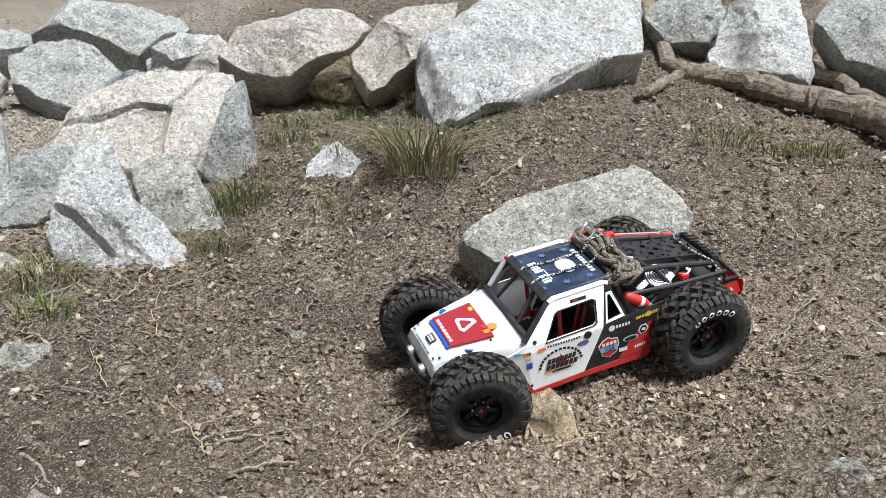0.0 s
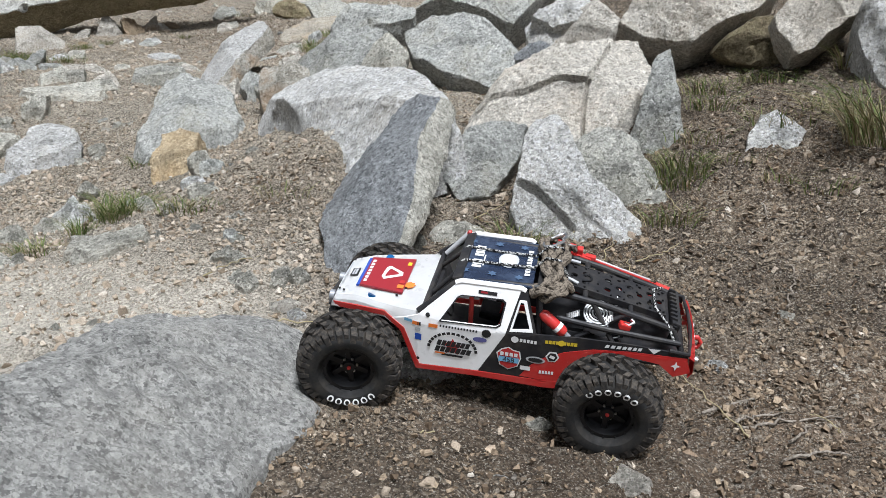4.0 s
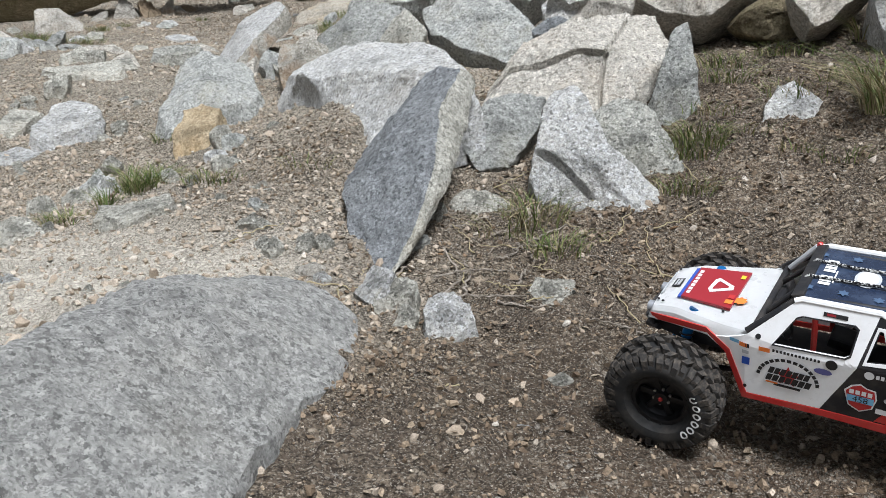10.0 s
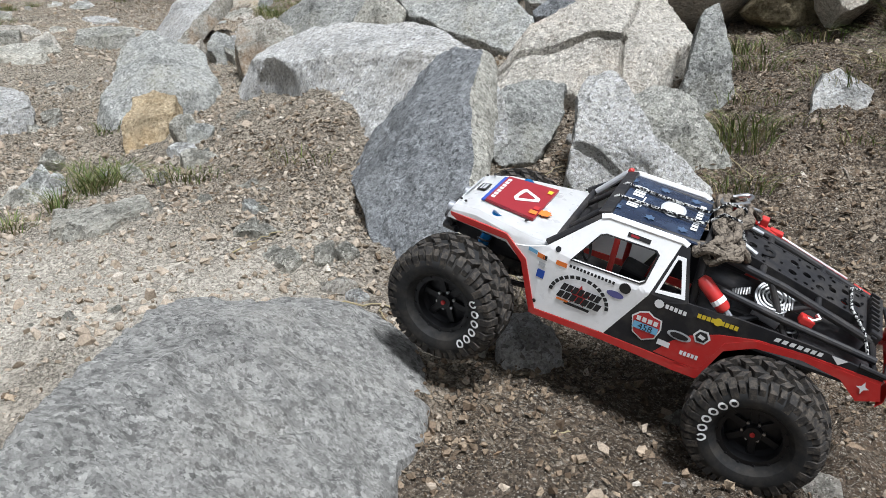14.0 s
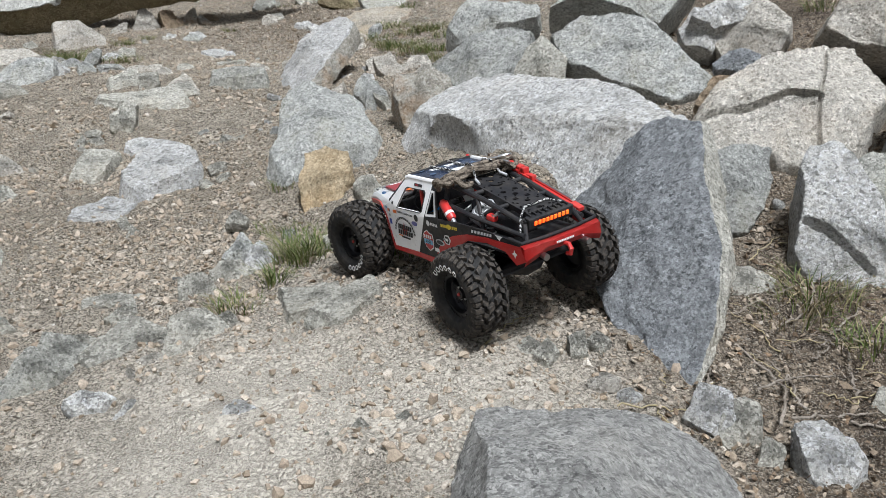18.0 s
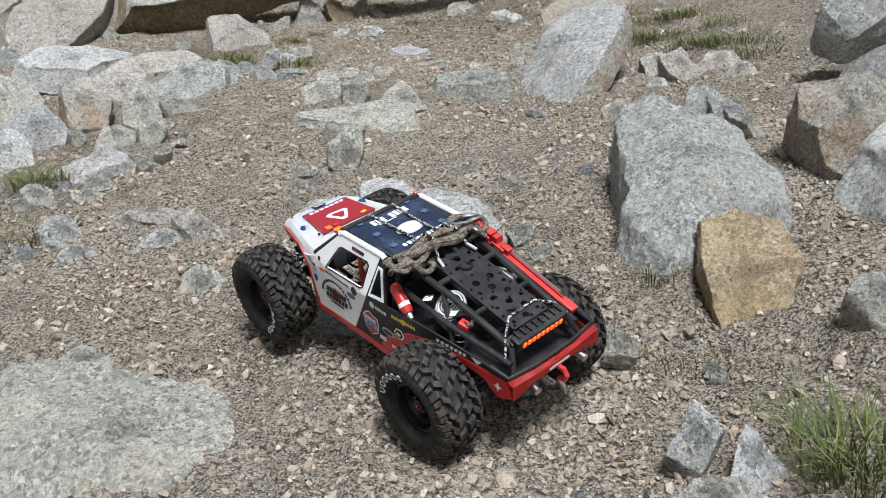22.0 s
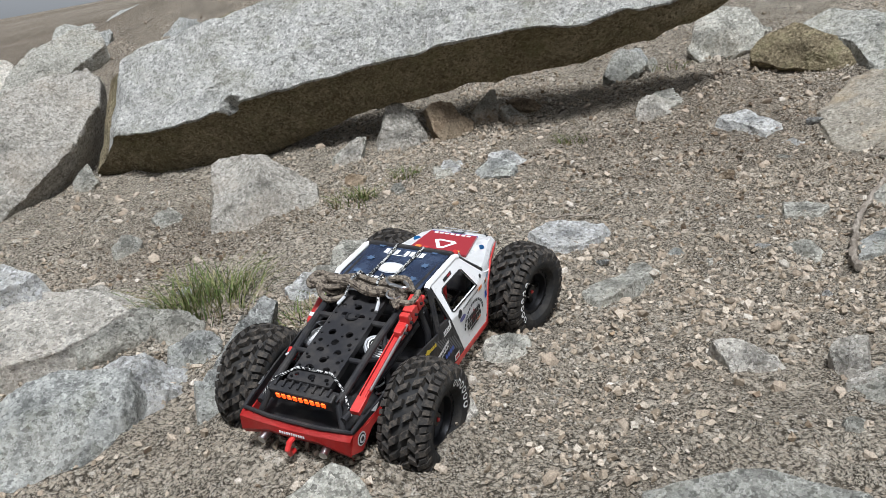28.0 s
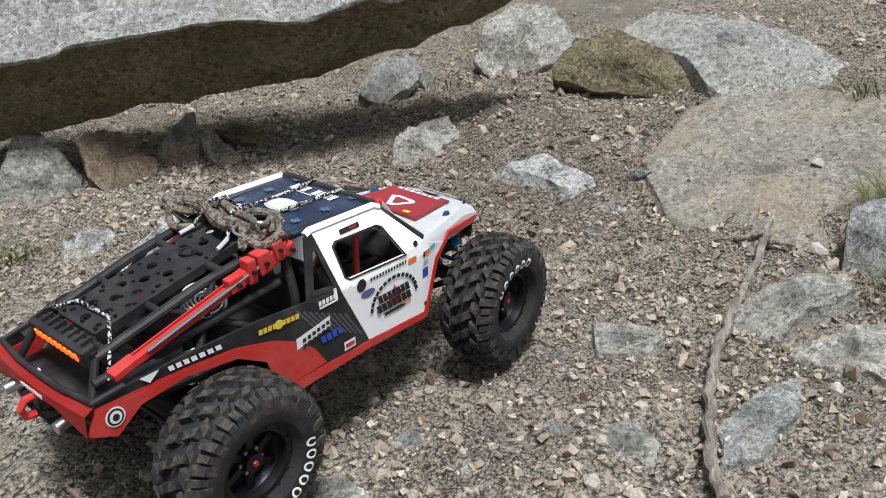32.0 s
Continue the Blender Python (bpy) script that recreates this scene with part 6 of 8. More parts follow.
def star(x, z, r, points=5, inner=0.42, turn=90):
    return [(x + r * (1 if k % 2 == 0 else inner) * math.cos(radians(turn + 180 * k / points)), z + r * (1 if k % 2 == 0 else inner) * math.sin(radians(turn + 180 * k / points))) for k in range(2 * points)]


def bar(x, z, w, h, tilt=0.0):
    c, s = math.cos(radians(tilt)), math.sin(radians(tilt))
    return [(x + a * w / 2 * c - b * h / 2 * s, z + a * w / 2 * s + b * h / 2 * c) for a, b in ((-1, -1), (1, -1), (1, 1), (-1, 1))]


def slant(x, z, w, h):
    return [(x - w / 2, z - h / 2), (x + w / 2, z - h / 2), (x + w / 2 - 0.3 * h, z + h / 2), (x - w / 2 - 0.3 * h, z + h / 2)]


def lettering(text, size):
    """Flat letters as a mesh, centred on x."""
    cu = bpy.data.curves.new("lettering", "FONT")
    cu.body, cu.size, cu.align_x, cu.resolution_u = text, size, "CENTER", 3
    ob = bpy.data.objects.new("lettering", cu)
    me = bpy.data.meshes.new_from_object(ob)
    bpy.data.objects.remove(ob)
    bpy.data.curves.remove(cu)
    return me


def build_shell(car):
    # hood: one bent sheet with turned-down edges
    stations = [0.208, 0.203, 0.175, 0.15, 0.12, 0.085]
    bm = bmesh.new()
    rows = []
    for k, x in enumerate(stations):
        hy = side_y(min(x, 0.204), 0.06) * (0.97 if x < 0.2 else 1.0)
        z = hood_z(x) - (0.012 if k == 0 else 0)
        low = float(np.interp(x, [0.085, 0.13, 0.208], [0.062, 0.057, 0.049]))
        prof = [(hy + 0.0015, low), (hy, z - 0.006), (hy - 0.005, z - 0.001), (hy * 0.5, z + 0.001), (0, z + 0.002)]
        full = prof + [(-y, q) for y, q in prof[-2::-1]]
        rows.append([bm.verts.new((x, y, q)) for y, q in full])
    for a, b in zip(rows, rows[1:]):
        for j in range(len(a) - 1):
            bm.faces.new((a[j], a[j + 1], b[j + 1], b[j]))
    bm.faces.new(rows[0])
    bmesh.ops.solidify(bm, geom=bm.faces[:], thickness=0.0015)
    hood = part("hood", bm, WHITE, car, "white hood with a crimson badge panel", True)
    top = lambda lift: (lambda x, y: (x, y, hood_z(x) + lift + 0.0015))
    part("badge_panel", sheet([dense([(0.175, -0.034), (0.175, 0.034), (0.119, 0.0415), (0.119, -0.0415)])], top(0.0035), 0.003, (0, 0, 1)), INK["wine"], hood, "crimson hood panel")
    part("badge_edge", sheet([dense([(0.1795, -0.0335), (0.1795, 0.0335), (0.1755, 0.034), (0.1755, -0.034)])], top(0.0025), 0.002, (0, 0, 1)), INK["blue"], hood, "blue strip")
    ring = [(0.128, -0.004), (0.127, 0.004), (0.149, 0.0165), (0.153, 0.010), (0.151, -0.012), (0.147, -0.0165)]
    hole = [(0.133, -0.002), (0.133, 0.002), (0.148, 0.010), (0.149, 0.006), (0.147, -0.008), (0.145, -0.010)]
    part("emblem", sheet([ring, hole], top(0.0042), 0.0004, (0, 0, 1)), INK["white"], hood, "white triangular emblem")
    for k in range(7):
        part("decal", sheet([bar(0.1705, -0.024 + 0.008 * k, 0.004, 0.0055)], top(0.0042), 0.0003, (0, 0, 1)), INK["white"], hood)
    for x, y, w, h, ink in ((0.124, 0.030, 0.008, 0.008, "orange"), (0.124, 0.019, 0.006, 0.008, "red"), (0.124, -0.026, 0.005, 0.008, "yellow"), (0.1895, 0.0, 0.010, 0.018, "black"), (0.188, 0.0, 0.003, 0.014, "grey"), (0.1915, 0.0, 0.002, 0.014, "grey"), (0.200, 0.0, 0.002, 0.05, "grey")):
        part("decal", sheet([bar(x, y, w, h)], top(0.0046 if x < 0.13 else 0.0025 if ink != "grey" else 0.003), 0.0003, (0, 0, 1)), INK[ink], hood)
    part("decal", sheet([star(0.114, 0.022, 0.008, 8, 0.75)], top(0.003), 0.0003, (0, 0, 1)), INK["orange"], hood, "orange seal")
    screw = lathe([(0.0017, 0), (0.0013, 0.0012), (0.0002, 0.0013), (0.0002, 0)], 8)
    one = part("screw", screw, BLACK, hood)
    for k, (x, y) in enumerate(((0.2, 0.036), (0.193, 0.041), (0.2, -0.036), (0.193, -0.041), (0.125, 0.045), (0.095, -0.068))):
        ob = one if not k else new("screw", one.data)
        ob.parent = hood
        ob.rotation_euler = (radians(90), 0, 0)
        ob.location = (x, y, hood_z(x) + 0.002)
    for s in (1, -1):
        # door side: white, with two windows
        door = [(0.089, 0.004), (0.014, 0.008), (-0.014, 0.066), (-0.026, 0.119), (0.047, 0.1185), (0.092, 0.0735), (0.112, 0.064), (0.133, 0.057), (0.112, 0.046), (0.098, 0.020)]
        win = [(0.064, 0.071), (0.046, 0.1005), (0.041, 0.103), (-0.005, 0.1045), (-0.009, 0.1015), (-0.006, 0.0765), (-0.002, 0.0735)]
        side = part("door_panel", sheet([dense(door), win], on_side(s), 0.002, (0, s, 0), 3), WHITE, car, "white cab side with an open window and race stickers")
        part("window_trim", sheet([[(a + (a - 0.028) * 0.05, b + (b - 0.087) * 0.07) for a, b in win], win], on_side(s, 0.0007), 0.001, (0, s, 0)), BLACK, side, "black window edge")
        quarter = [(0.0135, 0.008), (-0.0145, 0.066), (-0.0265, 0.119), (-0.034, 0.117), (-0.050, 0.072), (-0.10, 0.075), (-0.16, 0.073), (-0.236, 0.066), (-0.236, 0.058), (-0.16, 0.062), (-0.115, 0.060), (-0.092, 0.047), (-0.080, 0.010)]
        slot = [(-0.0275, 0.105), (-0.031, 0.105), (-0.0415, 0.077), (-0.0215, 0.074)]
        quart = part("quarter_panel", sheet([dense(quarter), slot], on_side(s), 0.002, (0, s, 0), 3), BLACK, car, "black carbon rear quarter panel")
        part("slot_trim", sheet([[(-0.0258, 0.108), (-0.034, 0.108), (-0.046, 0.074), (-0.0185, 0.071)], slot], on_side(s, 0.0007), 0.0008, (0, s, 0)), INK["white"] if s > 0 else BLACK, quart, "white window edge" if s > 0 else "black window edge")
        band = [(0.09, 0.0035), (0.014, 0.0075), (-0.080, 0.0095), (-0.0925, 0.0465), (-0.1155, 0.0595), (-0.16, 0.0615), (-0.236, 0.0575), (-0.243, 0.042), (-0.222, 0.034), (-0.200, 0.050), (-0.160, 0.056), (-0.118, 0.052), (-0.094, 0.038), (-0.082, 0.002), (-0.08, -0.001), (0.014, 0.0), (0.092, -0.003)]
        part("sill_band", sheet([dense(band)], on_side(s, 0.0006), 0.0035, (0, s, 0), 3), RED, car, "red sill and arch band")
        low = [(-0.036, 0.0105), (-0.048, 0.029), (-0.062, 0.042), (-0.085, 0.0530), (-0.118, 0.0612), (-0.16, 0.0634), (-0.236, 0.0612), (-0.236, 0.0575), (-0.16, 0.0615), (-0.1155, 0.0590), (-0.0925, 0.0460), (-0.080, 0.0095)]
        part("lower_quarter", sheet([dense(low)], on_side(s, 0.0004), 0.0005, (0, s, 0), 3), RED, quart, "red lower rear quarter")
        arch = [(0.0905, -0.002), (0.1125, 0.046), (0.1335, 0.0605), (0.2, 0.0495), (0.2045, 0.056), (0.135, 0.0665), (0.108, 0.051), (0.086, 0.004)]
        part("fender_band", sheet([dense(arch)], on_side(s, 0.0010), 0.002, (0, s, 0), 3), RED, car, "red front arch edge")
        liner = [(0.110, 0.040), (0.130, 0.058), (0.2, 0.046), (0.2, 0.030), (0.16, 0.03)]
        part("inner_fender", sheet([dense(liner)], on_side(s, -0.012), 0.002, (0, s, 0)), BLACK, car)
        # stickers, all plain shapes
        part("decal", sheet([star(0.047, 0.037, 0.0125, 5, 0.45)], on_side(s, 0.0012), 0, (0, s, 0)), INK["red"], side, "red star")
        for z, w in ((0.0415, 0.040), (0.0325, 0.044)):
            for k in range(7):
                x = 0.047 + s * 0 + (k - 3) * w / 7
                decal(side, s, slant(x, z, w / 7 * 0.86, 0.0078), "black", 0.0016)
        for k in range(15):
            a = radians(8 + 164 * k / 14)
            decal(side, s, bar(0.047 - 0.029 * math.cos(a), 0.0315 + 0.0245 * math.sin(a), 0.0042, 0.0036, 90 + math.degrees(math.pi - a)), "black", 0.001)
        decal(side, s, slant(0.047, 0.0245, 0.026, 0.003), "black", 0.001)
        decal(side, s, slant(0.062, 0.0262, 0.012, 0.002), "orange", 0.0013)
        for x, z, w, h, ink in ((0.072, 0.063, 0.011, 0.005, "orange"), (0.103, 0.064, 0.010, 0.004, "sky"), (0.0935, 0.0625, 0.008, 0.005, "orange"), (0.089, 0.0625, 0.004, 0.005, "black"), (0.0905, 0.0545, 0.007, 0.004, "grey"), (0.0895, 0.044, 0.008, 0.009, "blue"), (0.012, 0.1105, 0.022, 0.004, "black"), (0.016, 0.1105, 0.008, 0.0022, "wine")):
            decal(side, s, bar(x, z, w, h), ink)
        for k in range(13):
            decal(side, s, bar(0.063 - 0.0036 * k, 0.0645, 0.0022, 0.0032), "black")
        decal(side, s, ring_of(0.008, 0.0635, 0.0056), "black")
        decal(side, s, ring_of(0.015, 0.0535, 0.0085, 16, 0.42), "violet")
        decal(side, s, ring_of(0.0795, 0.0755, 0.0028, 10), "black")
        decal(side, s, ring_of(0.0885, 0.0125, 0.0022, 8), "black")
        if s > 0:
            shield = [(-0.006, 0.040), (-0.012, 0.047), (-0.020, 0.0505), (-0.026, 0.047), (-0.034, 0.046), (-0.036, 0.036), (-0.033, 0.024), (-0.022, 0.0175), (-0.011, 0.023)]
            decal(quart, s, shield, "white", 0.0008)
            decal(quart, s, [(a * 0.9 - 0.0022, b * 0.9 + 0.0035) for a, b in shield], "red", 0.0012, "red shield badge")
            decal(quart, s, bar(-0.0215, 0.0325, 0.024, 0.0075), "sky", 0.0016)
            number = lettering("458", 0.0095)
            number.transform(Matrix.Translation((-0.0215, s * (side_y(-0.0215, 0.0325) + 0.0020), 0.0293)) @ Matrix(((-s, 0, 0, 0), (0, 0, s, 0), (0, 1, 0, 0), (0, 0, 0, 1))))
            part("number", number, INK["black"], quart, "black race number")
            for k in range(4):
                decal(quart, s, bar(-0.013 - 0.0055 * k, 0.0405, 0.004, 0.005), "white", 0.002)
        if s > 0:
            decal(quart, s, ring_of(-0.026, 0.062, 0.0045), "white", 0.0008)
            for k in range(5):
                decal(quart, s, bar(-0.0335 - 0.0042 * k, 0.0622, 0.003, 0.0045), "white", 0.0008)
        for k in range(9):
            if k != 4:
                decal(quart, s, bar(-0.063 - 0.0042 * k, 0.0655, 0.0034, 0.0046), "yellow", 0.0008)
        decal(quart, s, ring_of(-0.080, 0.0655, 0.004), "yellow", 0.0009)
        if s > 0:
            decal(quart, s, ring_of(-0.053, 0.0375, 0.0115, 16, 0.42), "grey", 0.0008)
            decal(quart, s, ring_of(-0.053, 0.0375, 0.0088, 16, 0.36), "black", 0.0012)
            decal(quart, s, ring_of(-0.072, 0.045, 0.0082, 6), "white", 0.0008)
            decal(quart, s, ring_of(-0.072, 0.045, 0.0062, 6), "black", 0.0012)
            decal(quart, s, bar(-0.072, 0.045, 0.006, 0.004, 20), "white", 0.0016)
            decal(quart, s, bar(-0.042, 0.0235, 0.012, 0.006), "white", 0.0008)
            for k in range(5):
                decal(quart, s, bar(-0.060 - 0.0036 * k, 0.0215, 0.0026, 0.0045), "white", 0.0008)
        if s < 0:
            for k in range(9):
                decal(quart, s, [(0.006 - 0.0062 * k, 0.018 + 0.0035 * k), (0.0035 - 0.0062 * k, 0.018 + 0.0035 * k), (-0.0145 - 0.0062 * k, 0.046 + 0.0030 * k), (-0.012 - 0.0062 * k, 0.046 + 0.0030 * k)], "carbon", 0.0006)
            decal(quart, s, [(-0.030, 0.052), (-0.066, 0.046), (-0.066, 0.036), (-0.030, 0.042)], "white", 0.0009, "white sticker with black print")
            for z, n in ((0.0455, 6), (0.0402, 6)):
                for k in range(n):
                    decal(quart, s, bar(-0.033 - 0.0051 * k, z - 0.00085 * k + 0.001, 0.0036, 0.0034), "black", 0.0013)
            for k in range(4):
                decal(quart, s, slant(-0.019 - 0.0062 * k, 0.0335, 0.0048, 0.0068), "blue", 0.0011)
            decal(quart, s, bar(-0.021, 0.0675, 0.0032, 0.010), "white", 0.0009)
            decal(quart, s, bar(-0.030, 0.0625, 0.020, 0.0022), "white", 0.0009)
            for k in range(5):
                decal(quart, s, bar(-0.023 - 0.0040 * k, 0.0665, 0.003, 0.0042), "white", 0.0009)
            decal(quart, s, bar(-0.010, 0.0155, 0.013, 0.0085), "white", 0.0011)
            decal(quart, s, bar(-0.010, 0.0155, 0.010, 0.0040), "red", 0.0014)
            decal(car, s, ring_of(-0.222, 0.050, 0.0080), "white", 0.0014)
            decal(car, s, ring_of(-0.222, 0.050, 0.0066), "black", 0.0017)
            decal(car, s, ring_of(-0.222, 0.050, 0.0050), "white", 0.0020)
            decal(car, s, ring_of(-0.222, 0.050, 0.0028), "black", 0.0023)
        for k in range(7):
            decal(quart, s, slant(-0.132 - 0.0066 * k, 0.0685, 0.0045, 0.0042), "white", 0.0014)
        decal(quart, s, [(-0.182, 0.0715), (-0.199, 0.0705), (-0.191, 0.064)], "white", 0.0014)
        if s > 0:
            decal(car, s, star(-0.222, 0.050, 0.0065, 4, 0.4, 0), "white", 0.0016)
    # roof
    roof = sheet([dense([(0.048, -0.0535), (0.048, 0.0535), (-0.038, 0.0535), (-0.038, -0.0535)])], lambda x, y: (x, y, 0.1198 - 0.0006 * (abs(y) / 0.0535) ** 2 - 0.00002 * (x < 0)), 0.002, (0, 0, 1))
    roof = part("roof_panel", roof, NAVY, car, "dark navy roof panel with white prints")
    for s in (1, -1):
        rail = [(0.051, s * 0.0605, 0.1155), (0.044, s * 0.0595, 0.1185), (-0.026, s * 0.059, 0.1195), (-0.031, s * 0.059, 0.117)]
        part("roof_rail", tube(rail, 0.0035, 8), WHITE, car, "white rounded roof edge", True)
    part("header_bar", box((0.012, 0.114, 0.007), (0.050, 0, 0.1175), (0, 18, 0), 0.0015), BLACK, car, "black roof header")
    flat = lambda lift: (lambda x, y: (x, y, 0.1202 + lift))
    for k in range(8):
        if k != 3:
            part("decal", sheet([bar(0.033, 0.024 - 0.0068 * k, 0.011, 0.0052)], flat(0.0004), 0, (0, 0, 1)), INK["white"], roof)
    part("decal", sheet([bar(0.0255, 0.008, 0.0014, 0.026)], flat(0.0004), 0, (0, 0, 1)), INK["white"], roof)
    part("decal", sheet([ring_of(-0.004, 0, 0.0125, 20, 1.45)], flat(0.0004), 0, (0, 0, 1)), INK["grey"], roof, "pale oval print")
    part("decal", sheet([ring_of(-0.004, 0, 0.0098, 20, 1.5)], flat(0.0007), 0, (0, 0, 1)), INK["white"], roof)
    for k in range(9):
        part("decal", sheet([bar(-0.029, 0.028 - 0.007 * k, 0.006, 0.005)], flat(0.0004), 0, (0, 0, 1)), INK["white"], roof)
    for x, y in ((0.045, 0.036), (0.045, -0.036), (-0.02, 0.037), (0.012, 0.036), (0.012, -0.037), (-0.02, -0.036)):
        part("decal", sheet([star(x, y, 0.006, 6, 0.6)], flat(0.0004), 0, (0, 0, 1)), INK["navy"], roof)
    # tail: bumper skin, inner well, light bar
    bm = bmesh.new()
    pr = [(-0.236, 0.064), (-0.2445, 0.060), (-0.2455, 0.048), (-0.240, 0.040)]
    cols = [-0.066, -0.05, -0.03, 0.0, 0.03, 0.05, 0.066]
    grid = [[bm.verts.new((x - 0.004 * (1 - (y / 0.066) ** 2), y, z + (0.006 if abs(y) < 0.045 and z < 0.05 else 0) - (0.005 if abs(y) > 0.06 and z < 0.05 else 0))) for x, z in pr] for y in cols]
    for a, b in zip(grid, grid[1:]):
        for j in range(3):
            bm.faces.new((a[j], a[j + 1], b[j + 1], b[j]))
    bmesh.ops.solidify(bm, geom=bm.faces[:], thickness=0.002)
    bumper = part("rear_bumper", bm, RED, car, "red rear bumper skin", True)
    for k in range(11):
        part("decal", box((0.0006, 0.0018, 0.0028), (-0.2492, 0.014 - 0.0028 * k, 0.0555)), INK["white"], bumper)
    part("bumper_lip", tube([(-0.21, 0.066, 0.0695), (-0.236, 0.064, 0.066), (-0.2405, 0.03, 0.0655), (-0.2415, 0, 0.066), (-0.2405, -0.03, 0.0655), (-0.236, -0.064, 0.066), (-0.21, -0.066, 0.0695)], 0.0026), BLACK, car, "scuffed black bumper edge", True)
    part("tail_well", sheet([dense([(-0.05, -0.07), (-0.05, 0.07), (-0.236, 0.06), (-0.236, -0.06)])], lambda x, y: (x, y, 0.047), 0.003, (0, 0, 1)), BLACK, car, "black bed floor")
    light = part("light_bar", box((0.013, 0.076, 0.015), (-0.2155, 0, 0.0825), (0, -14, 0), 0.0018), BLACK, car, "black light bar with lit orange lamps")
    for k in range(9):
        part("lamp", box((0.002, 0.0044, 0.0060), (-0.2222, (k - 4) * 0.0068, 0.0812), (0, -14, 0), 0.0008), ORANGE, light, "glowing orange lamp")
    for k in range(8):
        part("fin", box((0.010, 0.0022, 0.004), (-0.2135, (k - 3.5) * 0.009, 0.0915), (0, -14, 0)), BLACK, light)
    for s in (1, -1):
        part("light_bracket", box((0.006, 0.003, 0.02), (-0.213, s * 0.0405, 0.078), (0, -14, 0), 0.0008), DARKMETAL, car)
        part("exhaust_tip", tube([(-0.225, s * 0.034, 0.046), (-0.254, s * 0.037, 0.042)], 0.0046, 12), STEEL, car, "silver exhaust tip", True)
    hook = [(-0.246, 0, 0.05), (-0.256, 0, 0.05), (-0.261, 0, 0.044), (-0.258, 0, 0.037), (-0.25, 0, 0.036)]
    part("tow_hook", tube(hook, 0.0032, 8), RED, car, "red tow hook", True)


def build_cage(car):
    for s in (1, -1):
        for pts, r in (
            ([(0.092, s * 0.072, 0.0755), (0.048, s * 0.057, 0.1165)], 0.0042),
            ([(0.048, s * 0.050, 0.1150), (-0.046, s * 0.047, 0.1165), (-0.12, s * 0.043, 0.104), (-0.214, s * 0.040, 0.082)], 0.0040),
            ([(-0.046, s * 0.047, 0.118), (-0.052, s * 0.066, 0.075), (-0.052, s * 0.066, 0.02)], 0.0040),
            ([(-0.06, s * 0.058, 0.088), (-0.13, s * 0.058, 0.080), (-0.225, s * 0.050, 0.070)], 0.0036),
            ([(-0.11, s * 0.044, 0.105), (-0.14, s * 0.060, 0.062)], 0.0032),
            ([(-0.15, s * 0.042, 0.096), (-0.095, s * 0.060, 0.064)], 0.0030),
            ([(-0.214, s * 0.040, 0.082), (-0.232, s * 0.052, 0.052)], 0.0034),
            ([(0.085, s * 0.034, 0.077), (0.05, s * 0.024, 0.1155)], 0.0030),
        ):
            part("cage_bar", tube(pts, r, 10), BLACK, car, "black cage tube", True)
    for x, z, h in ((-0.046, 0.118, 0.047), (-0.10, 0.1075, 0.045), (-0.155, 0.096, 0.043), (-0.205, 0.084, 0.041), (0.086, 0.079, 0.068)):
        part("cross_bar", tube([(x, -h, z), (x, h, z)], 0.0034, 10), BLACK, car, "black cage cross tube", True)
    # perforated tread plate over the bed
    plate_z = lambda x: float(np.interp(x, [-0.205, -0.06], [0.0905, 0.1185]))
    outer = [(-0.06, 0.0245), (-0.06, -0.0245), (-0.203, -0.0245), (-0.203, 0.0245)]
    holes = []
    for k in range(10):
        x = -0.071 - 0.0137 * k
        for y in ((0.0105, -0.0105) if k % 2 == 0 else (0.0, 0.018, -0.018) if k not in (2, 3) else ()):
            holes.append(ring_of(x, y, 0.0044 if abs(y) < 0.015 else 0.0026, 10))
    plate = part("tread_plate", sheet([dense(outer, 0.02)] + holes, lambda x, y: (x, y, plate_z(x)), 0.0022, (0, 0, 1)), BLACK, car, "black perforated bed plate")
    for s in (1, -1):
        part("plate_edge", box((0.144, 0.0022, 0.008), (-0.1315, s * 0.0252, 0.1015), (0, -11, 0), 0.0006), BLACK, plate)
    stud = lathe([(0.0016, 0), (0.0013, 0.0016), (0.0002, 0.0018), (0.0002, 0)], 7)
    one = part("stud", stud, DARKMETAL, plate)
    k = 0
    for i in range(9):
        for y in (0.0215, -0.0215, 0.005 if i % 2 else -0.004):
            ob = one if not k else new("stud", one.data)
            ob.parent = plate
            ob.rotation_euler = (radians(90), 0, 0)
            x = -0.066 - 0.0160 * i
            ob.location = (x, y, plate_z(x))
            k += 1
    part("skull_ring", lathe([(0.0085, 0), (0.0085, 0.0006), (0.0055, 0.0006), (0.0055, 0)], 14), DARKMETAL, plate).matrix_local = pose(-0.099, 0, plate_z(-0.099) + 0.0003, 90, 0, 0) @ pose(0, 0, 0, 0, 11, 0)
    # cooling fans beside the plate
    for s in (1, -1):
        fan = part("fan", lathe([(0.0175, -0.002), (0.0175, 0.002), (0.0155, 0.002), (0.0155, -0.002)], 24), INK["grey"], car, "pale grey fan guard", True)
        fan.matrix_local = pose(-0.118, s * 0.041, 0.089, 90 - 28 * s, 0, 0)
        for r in (0.004, 0.0075, 0.011, 0.0145):
            part("guard_ring", lathe([(r, 0.0015), (r, 0.0028), (r - 0.0014, 0.0028), (r - 0.0014, 0.0015)], 20), INK["white"], fan)
        part("fan_core", lathe([(0.015, -0.004), (0.015, -0.002), (0.0003, -0.002), (0.0003, -0.004)], 16), BLACK, fan)
    # rope, cords, hooks and tools tied on top
    rs = random.Random(3)
